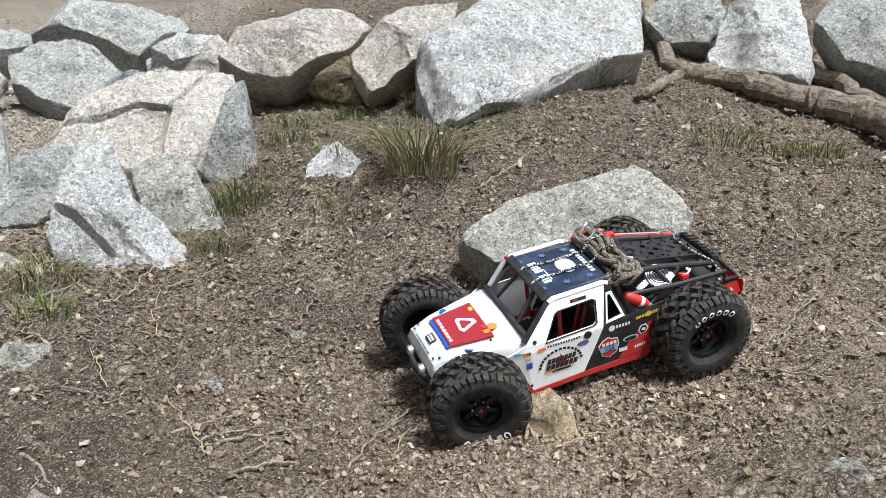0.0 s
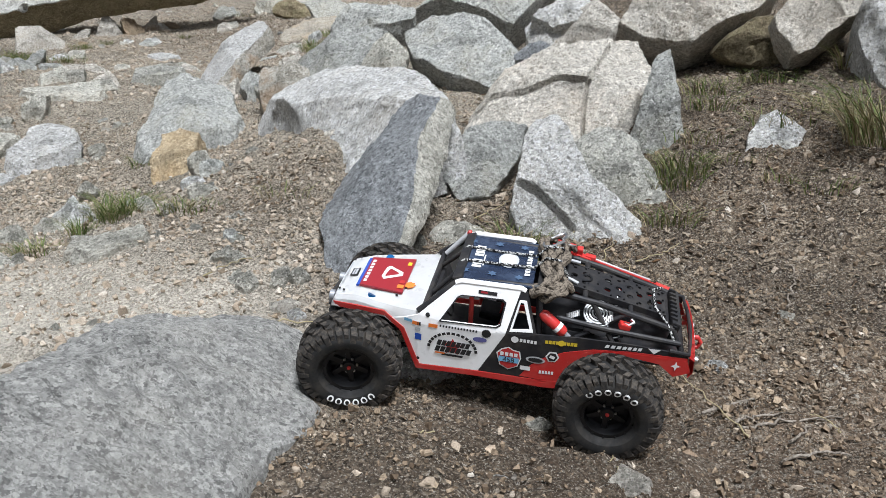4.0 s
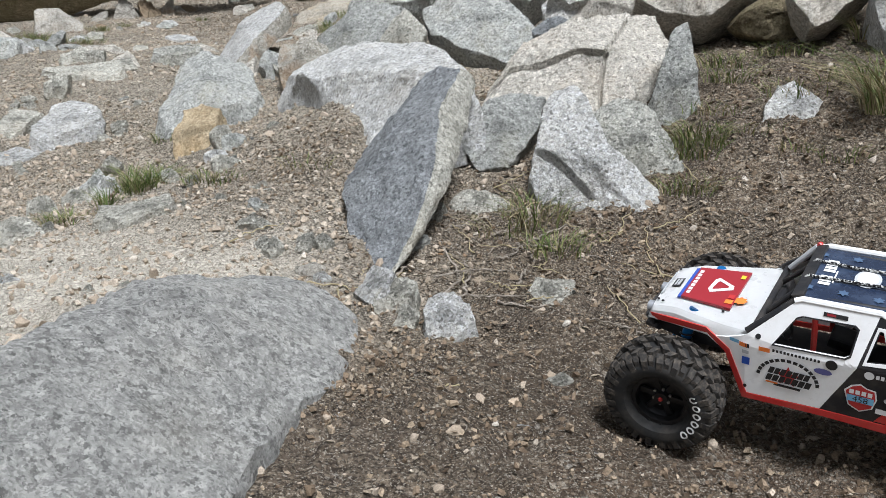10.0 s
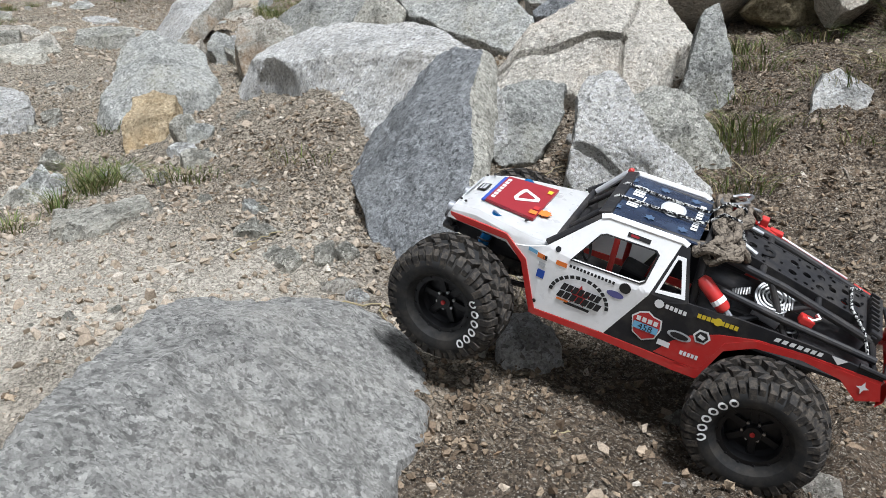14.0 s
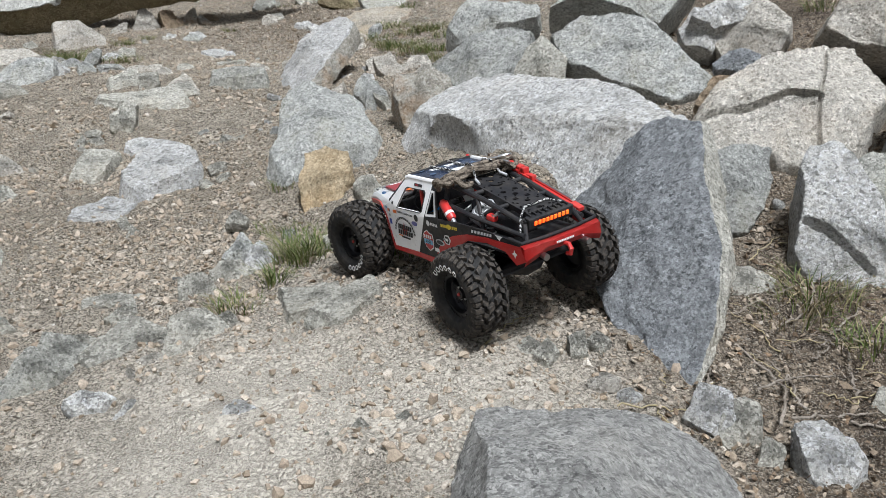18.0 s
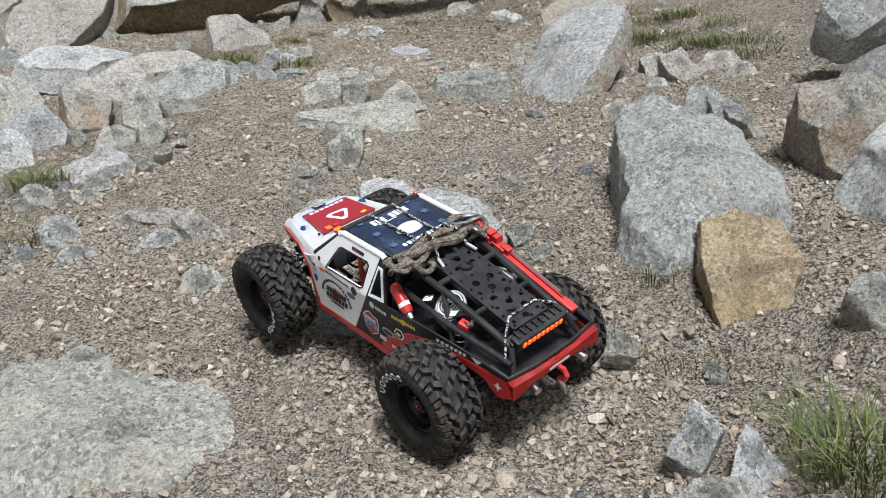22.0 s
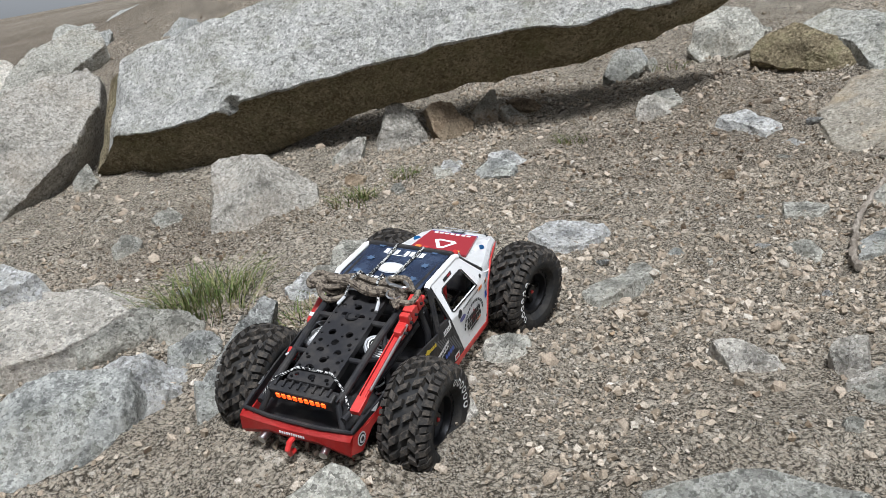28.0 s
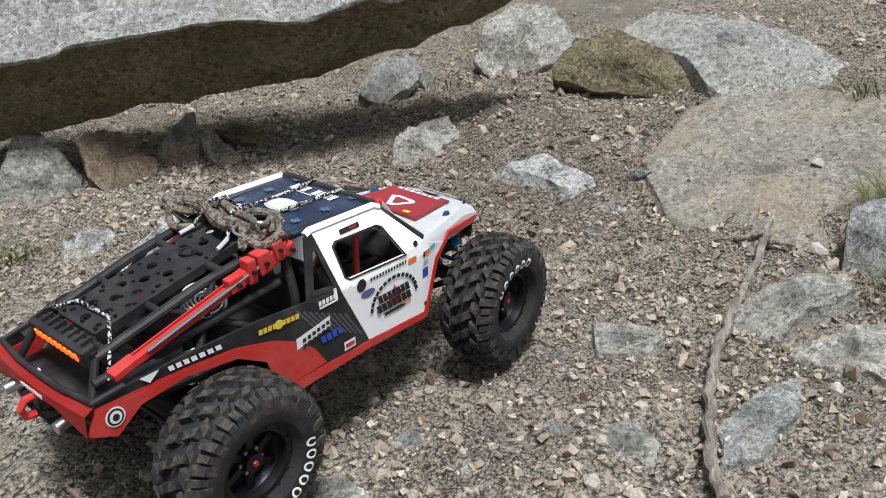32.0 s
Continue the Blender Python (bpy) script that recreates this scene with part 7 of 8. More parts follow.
    for k in range(9):
        x0 = -0.044 - 0.0062 * (k % 5)
        zz = 0.1265 + 0.004 * (k // 3) - 0.0006 * abs(k - 4)
        half = 0.049 + 0.007 * rs.random()
        ph = rs.uniform(0, 6)
        pts = [(x0 - 0.004 + 0.006 * math.sin(3 * u + ph) + 0.003 * math.sin(9 * u), half * math.sin(u * math.pi / 2) + 0.004, zz + 0.003 * math.cos(4 * u + ph) - 0.007 * max(0, abs(math.sin(u * math.pi / 2)) - 0.8) * 5) for u in np.linspace(-1, 1, 22)]
        part("rope_strand", tube(pts, 0.0035, 8), ROPE, car, "brown-grey braided rope strand", True)
    for cx, cy, r1, tilt in ((-0.060, 0.053, 0.017, 20), (-0.068, 0.044, 0.015, -30), (-0.052, 0.058, 0.014, 50), (-0.062, 0.062, 0.012, 80), (-0.062, -0.048, 0.013, 10)):
        pts = [pose(cx, cy, 0.122, 25 if cy > 0 else -15, 8, tilt) @ Vector((r1 * math.cos(a), r1 * 1.25 * math.sin(a), 0.003 * math.sin(3 * a))) for a in np.linspace(0, 2 * math.pi, 25)[:-1]]
        part("rope_loop", tube(pts, 0.0034, 8, None, True), ROPE, car, "brown-grey rope loop", True)
    for y in (0.014, -0.015):
        pts = [(0.056, y * 1.25, 0.115), (0.049, y * 1.2, 0.1225), (0.01, y * 1.05, 0.1222), (-0.036, y, 0.1235), (-0.050, y, 0.139), (-0.066, y * 1.1, 0.1385), (-0.078, y * 1.5, 0.120)]
        part("cord", tube(pts, 0.0016, 7), CORD, car, "black and white flecked cord", True)
        part("cord_end", tube([(-0.078, y * 1.5, 0.120), (-0.09, y * 1.7, 0.1165)], 0.002, 7), INK["grey"], car, "silver cord end")
    part("cord", tube([(-0.218, 0.052, 0.070), (-0.205, 0.040, 0.089), (-0.188, 0.020, 0.0965), (-0.186, -0.02, 0.0968), (-0.2, -0.040, 0.089), (-0.215, -0.054, 0.070)], 0.0016, 7), CORD, car, "black and white flecked cord", True)
    clip = [pose(-0.058, -0.040, 0.137, 10, 6, 55) @ Vector((0.018 * math.cos(a) * (1.25 if math.cos(a) > 0 else 0.9), 0.0098 * math.sin(a) * (1.1 if math.cos(a) > 0 else 0.7), 0)) for a in np.linspace(0, 2 * math.pi, 25)[:-1]]
    part("carabiner", tube(clip, 0.0019, 8, None, True), STEEL, car, "steel carabiner clip", True)
    clip2 = [pose(-0.072, -0.040, 0.131, 30, 10, -20) @ Vector((0.010 * math.cos(a), 0.006 * math.sin(a), 0)) for a in np.linspace(0, 2 * math.pi, 21)[:-1]]
    part("carabiner", tube(clip2, 0.0013, 8, None, True), STEEL, car, "steel carabiner clip", True)
    ext = part("extinguisher", tube([(-0.052, 0.066, 0.096), (-0.056, 0.067, 0.0935), (-0.079, 0.071, 0.0775), (-0.082, 0.0715, 0.0755)], [0.004, 0.0068, 0.0068, 0.005], 12), RED, car, "small red fire extinguisher", True)
    part("extinguisher_band", tube([(-0.0715, 0.0697, 0.0828), (-0.0755, 0.0704, 0.08)], 0.0071, 12), INK["white"], ext)
    part("extinguisher_neck", tube([(-0.082, 0.0715, 0.0755), (-0.0875, 0.0725, 0.0715)], 0.0032, 8), GREYALU, ext)
    jack = part("jack_bar", box((0.165, 0.005, 0.0045), (-0.130, -0.0575, 0.0945), (0, -14, 0), 0.0008), RED, car, "red high-lift jack")
    part("jack_head", box((0.030, 0.012, 0.013), (-0.066, -0.0585, 0.1125), (0, -14, 0), 0.002), RED, jack)
    part("jack_foot", box((0.022, 0.011, 0.006), (-0.204, -0.0585, 0.0775), (0, -14, 0), 0.001), RED, jack)
    part("jack_runner", box((0.02, 0.010, 0.010), (-0.093, -0.0580, 0.105), (0, -14, 0), 0.0015), RED, jack)
    part("jack_handle", tube([(-0.075, -0.0635, 0.112), (-0.185, -0.0635, 0.0845)], 0.0016, 7), STEEL, jack)
    for s in (1, -1):
        part("jack_rail", box((0.150, 0.0014, 0.0056), (-0.135, -0.0575 + 0.0042 * s, 0.0935), (0, -14, 0), 0.0004), RED, jack)
    for k, (dx, dz, w, h) in enumerate(((0.0, 0.010, 0.010, 0.016), (-0.014, 0.004, 0.012, 0.018), (-0.026, 0.001, 0.008, 0.020), (0.012, 0.006, 0.009, 0.010), (-0.040, -0.004, 0.014, 0.012))):
        part("jack_block", box((w, 0.013 - 0.001 * k, h), (-0.062 + dx, -0.0600, 0.1080 + dz), (0, -14 + 6 * (k % 3), 0), 0.0016), RED, jack)
        part("jack_pin", lathe([(0.0018, -0.0085), (0.0018, 0.0085), (0.0002, 0.0085), (0.0002, -0.0085)], 8), DARKMETAL, jack).matrix_local = pose(-0.062 + dx, -0.0600, 0.1080 + dz, 0, 0, 0)
    for k in range(8):
        part("jack_hole", box((0.004, 0.0056, 0.0018), (-0.105 - 0.012 * k, -0.0575, 0.0945 + 0.0062 - 0.003 * k), (0, -14, 0)), INK["black"], jack)
    for x in (-0.096, -0.135):
        coil = [(x + 0.0022 * k / 3, 0.048 + 0.0042 * math.cos(2.1 * k), 0.090 + 0.0042 * math.sin(2.1 * k) - 0.0004 * k) for k in range(20)]
        part("steel_spring", tube(coil, 0.0009, 6), STEEL, car, "steel wound cable", True)
    part("winch_hook", tube([(-0.145, 0.050, 0.087), (-0.155, 0.052, 0.087), (-0.161, 0.050, 0.090), (-0.157, 0.046, 0.091)], 0.0022, 7), STEEL, car, "steel winch hook", True)
    part("hook_block", box((0.014, 0.010, 0.008), (-0.15, 0.051, 0.0845), (0, -14, 12), 0.0018), RED, car, "red hook block")
    part("cooler_can", tube([(-0.105, 0.050, 0.078), (-0.13, 0.052, 0.074)], 0.008, 14), GREYALU, car, "grey ribbed canister", True)
    snorkel = part("mirror_stalk", tube([(0.082, -0.058, 0.084), (0.056, -0.058, 0.1165)], 0.0036, 10), INK["grey"], car, "pale whip lamp", True)
    part("stalk_cap", lathe([(0.0028, -0.003), (0.0033, 0), (0.0022, 0.003), (0.0002, 0.0034), (0.0002, -0.003)], 10), RED, snorkel, "red cap").matrix_local = pose(0.054, -0.058, 0.1195, 0, 0, 0) @ pose(0, 0, 0, 60, 0, 40)


def build_running_gear(car):
    part("chassis_floor", box((0.24, 0.13, 0.006), (-0.03, 0, 0.002), (0, 0, 0), 0.002), BLACK, car, "black chassis pan")
    part("dash", box((0.018, 0.12, 0.024), (0.083, 0, 0.061), (0, 20, 0), 0.003), BLACK, car, "black dashboard")
    part("firewall", box((0.004, 0.125, 0.075), (-0.048, 0, 0.045), (0, 0, 0), 0.001), BLACK, car, "black cab rear wall")
    for s in (1, -1):
        seat = part("seat", box((0.034, 0.034, 0.012), (0.012, s * 0.033, 0.022), (0, -8, 0), 0.004), BLACK, car, "black seat with red harness")
        part("seat_back", box((0.012, 0.034, 0.062), (-0.012, s * 0.033, 0.050), (0, -14, 0), 0.004), BLACK, seat)
        for d in (-0.008, 0.008):
            part("harness", box((0.0025, 0.005, 0.055), (-0.0045, s * 0.033 + d, 0.051), (0, -14, 0), 0.0008), RED, seat, "orange-red harness strap")
    part("cab_hoop", tube([(0.03, -0.05, 0.02), (0.032, -0.05, 0.085), (0.034, -0.046, 0.115)], 0.003), RED, car, "red inner cage tube", True)
    part("cab_hoop", tube([(0.03, 0.05, 0.02), (0.032, 0.05, 0.085), (0.034, 0.046, 0.115)], 0.003), RED, car, "red inner cage tube", True)
    part("steering_wheel", lathe([(0.014, -0.0015), (0.0158, 0), (0.014, 0.0015), (0.0125, 0)], 18), BLACK, car, "small black steering wheel", True).matrix_local = pose(0.062, 0.033, 0.066, 0, 0, 90) @ pose(0, 0, 0, 25, 0, 0)
    part("gearbox", box((0.07, 0.045, 0.035), (-0.12, 0, 0.035), (0, 0, 0), 0.006), DARKMETAL, car, "black motor and gearbox")
    part("front_bulkhead", box((0.07, 0.055, 0.03), (0.155, 0, 0.042), (0, 0, 0), 0.005), BLACK, car, "black front bulkhead")
    part("nose_plate", box((0.004, 0.085, 0.022), (0.204, 0, 0.042), (0, 12, 0), 0.001), BLACK, car, "black nose plate")
    for z in (0.03, 0.042):
        part("front_bumper_tube", tube([(0.195, -0.045, z + 0.006), (0.212, -0.034, z), (0.216, 0, z), (0.212, 0.034, z), (0.195, 0.045, z + 0.006)], 0.0034, 8), BLACK, car, "black front bumper tube", True)
    for s in (1, -1):
        part("nose_lamp", lathe([(0.007, -0.003), (0.007, 0.003), (0.0055, 0.004), (0.0003, 0.004), (0.0003, -0.003)], 14), GREYALU, car, "small round nose lamp", True).matrix_local = pose(0.213, s * 0.022, 0.046, 0, 0, -90)
        for x, lean in ((0.165, 0.010), (-0.143, -0.004)):
            top, low = Vector((x - lean, s * 0.046, 0.072)), Vector((x, s * 0.064, 0.012))
            part("shock_body", tube([top, top.lerp(low, 0.55)], 0.0058, 12), BLUE if x > 0 else DARKMETAL, car, "blue anodised shock absorber" if x > 0 else "black shock absorber", True)
            part("shock_rod", tube([top.lerp(low, 0.5), low], 0.0016, 8), STEEL, car)
            d = low - top
            side = d.orthogonal().normalized()
            other = d.normalized().cross(side)
            coil = [top + d * (0.05 + 0.88 * k / 72) + (side * math.cos(k * 0.6) + other * math.sin(k * 0.6)) * 0.0074 for k in range(73)]
            part("shock_spring", tube(coil, 0.0010, 6), DARKMETAL if x > 0 else STEEL, car, "shock spring", True)
    for x in (0.167, -0.143):
        part("axle", tube([(x, -0.078, 0), (x, -0.03, 0.0), (x, -0.02, 0), (x, 0.0, 0), (x, 0.012, 0), (x, 0.03, 0), (x, 0.078, 0)], [0.0075, 0.0075, 0.015, 0.018, 0.014, 0.0075, 0.0075], 12), BLACK, car, "black solid axle", True)
        sgn = 1 if x > 0 else -1
        for s in (1, -1):
            part("suspension_link", tube([(x - sgn * 0.004, s * 0.045, -0.006), (x - sgn * 0.105, s * 0.026, 0.0)], 0.0032, 8), DARKMETAL, car, "black suspension link", True)
            part("upper_link", tube([(x, s * 0.02, 0.014), (x - sgn * 0.08, s * 0.03, 0.02)], 0.0028, 8), DARKMETAL, car)
        part("steering_link", tube([(x + sgn * 0.022, -0.075, 0.004), (x + sgn * 0.024, 0.075, 0.004)], 0.0022, 8), DARKMETAL if x < 0 else BLUE, car)


def build_truck():
    car = new("crawler_truck")
    tagged(car, "white, black and red radio controlled crawler truck with knobbed tyres", "toy truck")
    build_shell(car)
    build_cage(car)
    build_running_gear(car)
    # the tail's short overhang
    for ob in car.children_recursive:
        if ob.matrix_local == Matrix() and ob.data.users == 1:
            for v in ob.data.vertices:
                if v.co.x < -0.153:
                    v.co.x = -0.153 + (v.co.x + 0.153) * 0.88
    first = build_wheel(car)
    made = [first]
    for _ in range(3):
        made.append(copy_thing(first, Matrix()))
    return car, made


truck, wheels = build_truck()
HUBS = [(0.168, 0.100), (-0.143, 0.102), (0.168, -0.100), (-0.143, -0.102)]


# ---- loose ground cover ----
TRACK = [(0.1, 1.2), (-0.6, 1.15), (-1.0, 1.3), (-1.8, 1.75), (-2.4, 2.2), (-2.7, 2.7), (-2.8, 3.4), (-2.6, 4.0), (-2.6, 4.3)]


def scatter(count, seed, reach, keep):
    """Places on the bank, thick along the track and thinning away from it; keep(x, y) gives the chance of each."""
    rs = np.random.RandomState(seed)
    made_x, made_y = np.zeros(0), np.zeros(0)
    while len(made_x) < count:
        x, y = rs.uniform(-5.2, 2.2, 4 * count), rs.uniform(0.3, 5.6, 4 * count)
        d = np.full(len(x), 9.0)
        for (ax, ay), (bx, by) in zip(TRACK, TRACK[1:]):
            f = np.clip(((x - ax) * (bx - ax) + (y - ay) * (by - ay)) / ((bx - ax) ** 2 + (by - ay) ** 2), 0, 1)
            d = np.minimum(d, np.hypot(x - ax - f * (bx - ax), y - ay - f * (by - ay)))
        ok = rs.rand(len(x)) < (np.exp(-((d / reach) ** 2)) + 0.04) * keep(x, y)
        made_x, made_y = np.concatenate([made_x, x[ok]]), np.concatenate([made_y, y[ok]])
    return made_x[:count], made_y[:count], rs


def turns(rs, n):
    q = rs.normal(size=(n, 4))
    q /= np.linalg.norm(q, axis=1)[:, None]
    w, x, y, z = q.T
    return np.stack([np.stack([1 - 2 * (y * y + z * z), 2 * (x * y - w * z), 2 * (x * z + w * y)], 1), np.stack([2 * (x * y + w * z), 1 - 2 * (x * x + z * z), 2 * (y * z - w * x)], 1), np.stack([2 * (x * z - w * y), 2 * (y * z + w * x), 1 - 2 * (x * x + y * y)], 1)], 1)


G = 1.618
ICO_V = np.array([(-1, G, 0), (1, G, 0), (-1, -G, 0), (1, -G, 0), (0, -1, G), (0, 1, G), (0, -1, -G), (0, 1, -G), (G, 0, -1), (G, 0, 1), (-G, 0, -1), (-G, 0, 1)]) / 1.9
ICO_F = np.array([(0, 11, 5), (0, 5, 1), (0, 1, 7), (0, 7, 10), (0, 10, 11), (1, 5, 9), (5, 11, 4), (11, 10, 2), (10, 7, 6), (7, 1, 8), (3, 9, 4), (3, 4, 2), (3, 2, 6), (3, 6, 8), (3, 8, 9), (4, 9, 5), (2, 4, 11), (6, 2, 10), (8, 6, 7), (9, 8, 1)])
OCTA_V = np.array([(1, 0, 0), (-1, 0, 0), (0, 1, 0), (0, -1, 0), (0, 0, 1), (0, 0, -1)], float)
OCTA_F = np.array([(0, 2, 4), (2, 1, 4), (1, 3, 4), (3, 0, 4), (2, 0, 5), (1, 2, 5), (3, 1, 5), (0, 3, 5)])


def chip_verts(rs, n, sizes):
    """Irregular angular grains, each flattened a little and turned at random."""
    v = ICO_V[None] * rs.uniform(0.62, 1.2, (n, 12, 1)) + rs.normal(0, 0.08, (n, 12, 3))
    v *= sizes[:, None, None] * np.stack([np.ones(n), rs.uniform(0.55, 1.0, n), rs.uniform(0.4, 0.8, n)], 1)[:, None, :]
    return np.einsum("nij,nkj->nki", turns(rs, n), v)


def grain_material(name, stops):
    m = material(name, stops[0][1], 0.9)
    rnd = nd(m, "ShaderNodeNewGeometry").outputs["Random Per Island"]
    co = nd(m, "ShaderNodeTexCoord").outputs["Object"]
    c = ramp(m, rnd, stops)
    c = mixc(m, ramp(m, noise_tex(m, co, 500, 3, 0.7), [(0.42, (0.45,) * 3), (0.56, (0, 0, 0))]), c, tuple(0.5 * v for v in stops[0][1]))
    ln(m, c, m.node_tree.nodes["Principled BSDF"].inputs["Base Color"])
    return m


PALE_GRAIN = grain_material("pale_gravel", [(0.0, (0.223, 0.179, 0.130)), (0.25, (0.334, 0.275, 0.205)), (0.6, (0.413, 0.348, 0.269)), (0.92, (0.488, 0.423, 0.339)), (1.0, (0.577, 0.527, 0.449))])
DARK_GRAIN = grain_material("soil_gravel", [(0.0, (0.098, 0.070, 0.046)), (0.35, (0.191, 0.142, 0.098)), (0.7, (0.288, 0.221, 0.153)), (0.95, (0.392, 0.313, 0.221)), (1.0, (0.554, 0.480, 0.387))])
RUBBLE = grain_material("stone_chips", [(0.0, (0.270, 0.217, 0.159)), (0.35, (0.364, 0.299, 0.228)), (0.8, (0.437, 0.372, 0.294)), (0.97, (0.519, 0.478, 0.414)), (1.0, (0.374, 0.272, 0.172))])
LEAF = grain_material("dry_litter", [(0.0, (0.058, 0.041, 0.028)), (0.3, (0.137, 0.103, 0.071)), (0.6, (0.230, 0.183, 0.132)), (0.88, (0.348, 0.290, 0.219)), (1.0, (0.202, 0.123, 0.068))])
BOX_V = np.array([(a, b, c) for a in (-1, 1) for b in (-1, 1) for c in (-1, 1)], float) * 0.62
BOX_F = np.array([(0, 1, 3, 2), (4, 6, 7, 5), (0, 4, 5, 1), (2, 3, 7, 6), (0, 2, 6, 4), (1, 5, 7, 3)])


def gravel(name, count, seed, reach, keep, lo, hi, mat, label, sink=0.25, fine=True):
    """Broken grains: six-sided crumbs where they are fine, many-sided chips where they are coarse."""
    x, y, rs = scatter(count, seed, reach, keep)
    sizes = lo * (hi / lo) ** (rs.rand(count) ** 2.2)
    if fine:
        v = BOX_V[None] * rs.uniform(0.6, 1.25, (count, 8, 1)) + rs.normal(0, 0.16, (count, 8, 3))
        v *= sizes[:, None, None] * np.stack([np.ones(count), rs.uniform(0.55, 1.0, count), rs.uniform(0.4, 0.85, count)], 1)[:, None, :]
        v, shape = np.einsum("nij,nkj->nki", turns(rs, count), v), BOX_F
    else:
        v, shape = chip_verts(rs, count, sizes), ICO_F
    at = np.stack([x, y, ground_z(x, y) + relief(x, y) + sizes * sink], 1)
    verts = (v + at[:, None, :]).reshape(-1, 3)
    faces = (shape[None] + v.shape[1] * np.arange(count)[:, None, None]).reshape(-1, shape.shape[1])
    tagged(new(name, mesh_arrays(name, verts, faces, (mat,))), label, "gravel", kind="stuff")


def leaf_litter(count, seed):
    x, y, rs = scatter(count, seed, 1.3, lambda a, b: (0.004 + litter(a, b) ** 1.5) * (1 - 0.75 * rust(a, b)) * (1 - 0.7 * damp(a, b)) * np.clip((b - 0.75) / 0.6, 0.12, 1))
    n = count
    long = rs.uniform(0.0022, 0.0062, n) * np.where(rs.rand(n) < 0.12, 1.7, 1.0)
    wide = long * rs.uniform(0.18, 0.65, n)
    v = OCTA_V[None] * rs.uniform(0.8, 1.2, (n, 6, 1)) + rs.normal(0, 0.12, (n, 6, 3))
    v = v * np.stack([long, wide, wide * 0.3 + 0.0004], 1)[:, None, :]
    a, lift, roll = rs.uniform(0, 2 * np.pi, n), rs.normal(0, 0.35, n), rs.normal(0, 0.6, n)
    d = np.stack([np.cos(a) * np.cos(lift), np.sin(a) * np.cos(lift), np.sin(lift)], 1)
    s = np.stack([-np.sin(a) * np.cos(roll), np.cos(a) * np.cos(roll), np.sin(roll)], 1)
    u = np.cross(d, s)
    at = np.stack([x, y, ground_z(x, y) + relief(x, y) + rs.uniform(0.0005, 0.006, n)], 1)
    verts = at[:, None] + v[:, :, :1] * d[:, None] + v[:, :, 1:2] * s[:, None] + v[:, :, 2:] * u[:, None]
    faces = (OCTA_F[None] + 6 * np.arange(n)[:, None, None]).reshape(-1, 3)
    tagged(new("leaf_litter", mesh_arrays("leaf_litter", verts.reshape(-1, 3), faces, (LEAF,))), "dry grey-brown leaf and wood litter on the soil", "leaf litter", kind="stuff")


def patchy(x, y, k):
    """Where loose stones have gathered, and bare dirt between."""
    return np.clip(0.5 + 1.9 * fbm(x * 3.1 + k, y * 3.1 + 2 * k, 4), 0.10, 1.2)


gravel("gravel", 66000, 11, 1.0, lambda x, y: (1.02 - litter(x, y)) * (1 - 0.6 * dry(x, y)) * patchy(x, y, 0), 0.0017, 0.0075, PALE_GRAIN, "pale tan crumbly gravel on the track")
gravel("rubble", 8500, 14, 1.3, lambda x, y: (1.05 - 0.8 * litter(x, y)) * patchy(x, y, 5), 0.0036, 0.0135, RUBBLE, "loose pale grey and tan stone chips", 0.05, False)
gravel("soil_gravel", 44000, 12, 1.1, lambda x, y: (litter(x, y) * (0.4 + 1.3 * rust(x, y) + 0.5 * damp(x, y)) + 0.008) * patchy(x, y, 9), 0.0016, 0.0072, DARK_GRAIN, "brown and tan crumbs mixed with soil")
leaf_litter(32000, 13)


def small_stones():
    rs = random.Random(21)
    kinds = []
    for k in range(9):
        n = rs.randint(5, 7)
        outline = [((0.8 + 0.4 * rs.random()) * math.cos(2 * math.pi * j / n + rs.uniform(-0.3, 0.3)) * 0.5, (0.8 + 0.4 * rs.random()) * math.sin(2 * math.pi * j / n) * 0.36) for j in range(n)]
        v, faces, _ = rock_mesh([(a * 0.05, b * 0.05) for a, b in outline], 0.02, 300 + k, 10)
        me = mesh_arrays("stone", v, faces, (STONE[("pale", "white", "tan", "pale", "grey", "white", "pale", "tan", "brown")[k]],), True)
        me.set_sharp_from_angle(angle=radians(25))
        kinds.append((me, ("pale beige", "white-grey", "tan", "pale beige", "grey", "white-grey", "pale beige", "tan", "brown")[k]))
    x, y, nrs = scatter(150, 22, 1.25, lambda a, b: (1.08 - 0.85 * litter(a, b)) * (0.5 + (a < -1.2)))
    for k in range(len(x)):
        me, word = kinds[k % 9]
        ob = new("stone", me)
        f = 0.34 + 1.25 * nrs.rand() ** 1.9
        dip = np.array([float(ground_z(x[k] + 0.05, y[k]) - ground_z(x[k] - 0.05, y[k])), float(ground_z(x[k], y[k] + 0.05) - ground_z(x[k], y[k] - 0.05))]) * 10
        ob.matrix_world = pose(x[k], y[k], float(ground_z(x[k], y[k]) + relief(x[k], y[k])) + 0.007 * f, math.degrees(math.atan(dip[1])) + nrs.uniform(-14, 14), -math.degrees(math.atan(dip[0])) + nrs.uniform(-14, 14), nrs.uniform(0, 360)) @ Matrix.Scale(f, 4)
        tagged(ob, f"small {word} angular granite stone on the gravel", "stone", group="small stones on the bank")


small_stones()

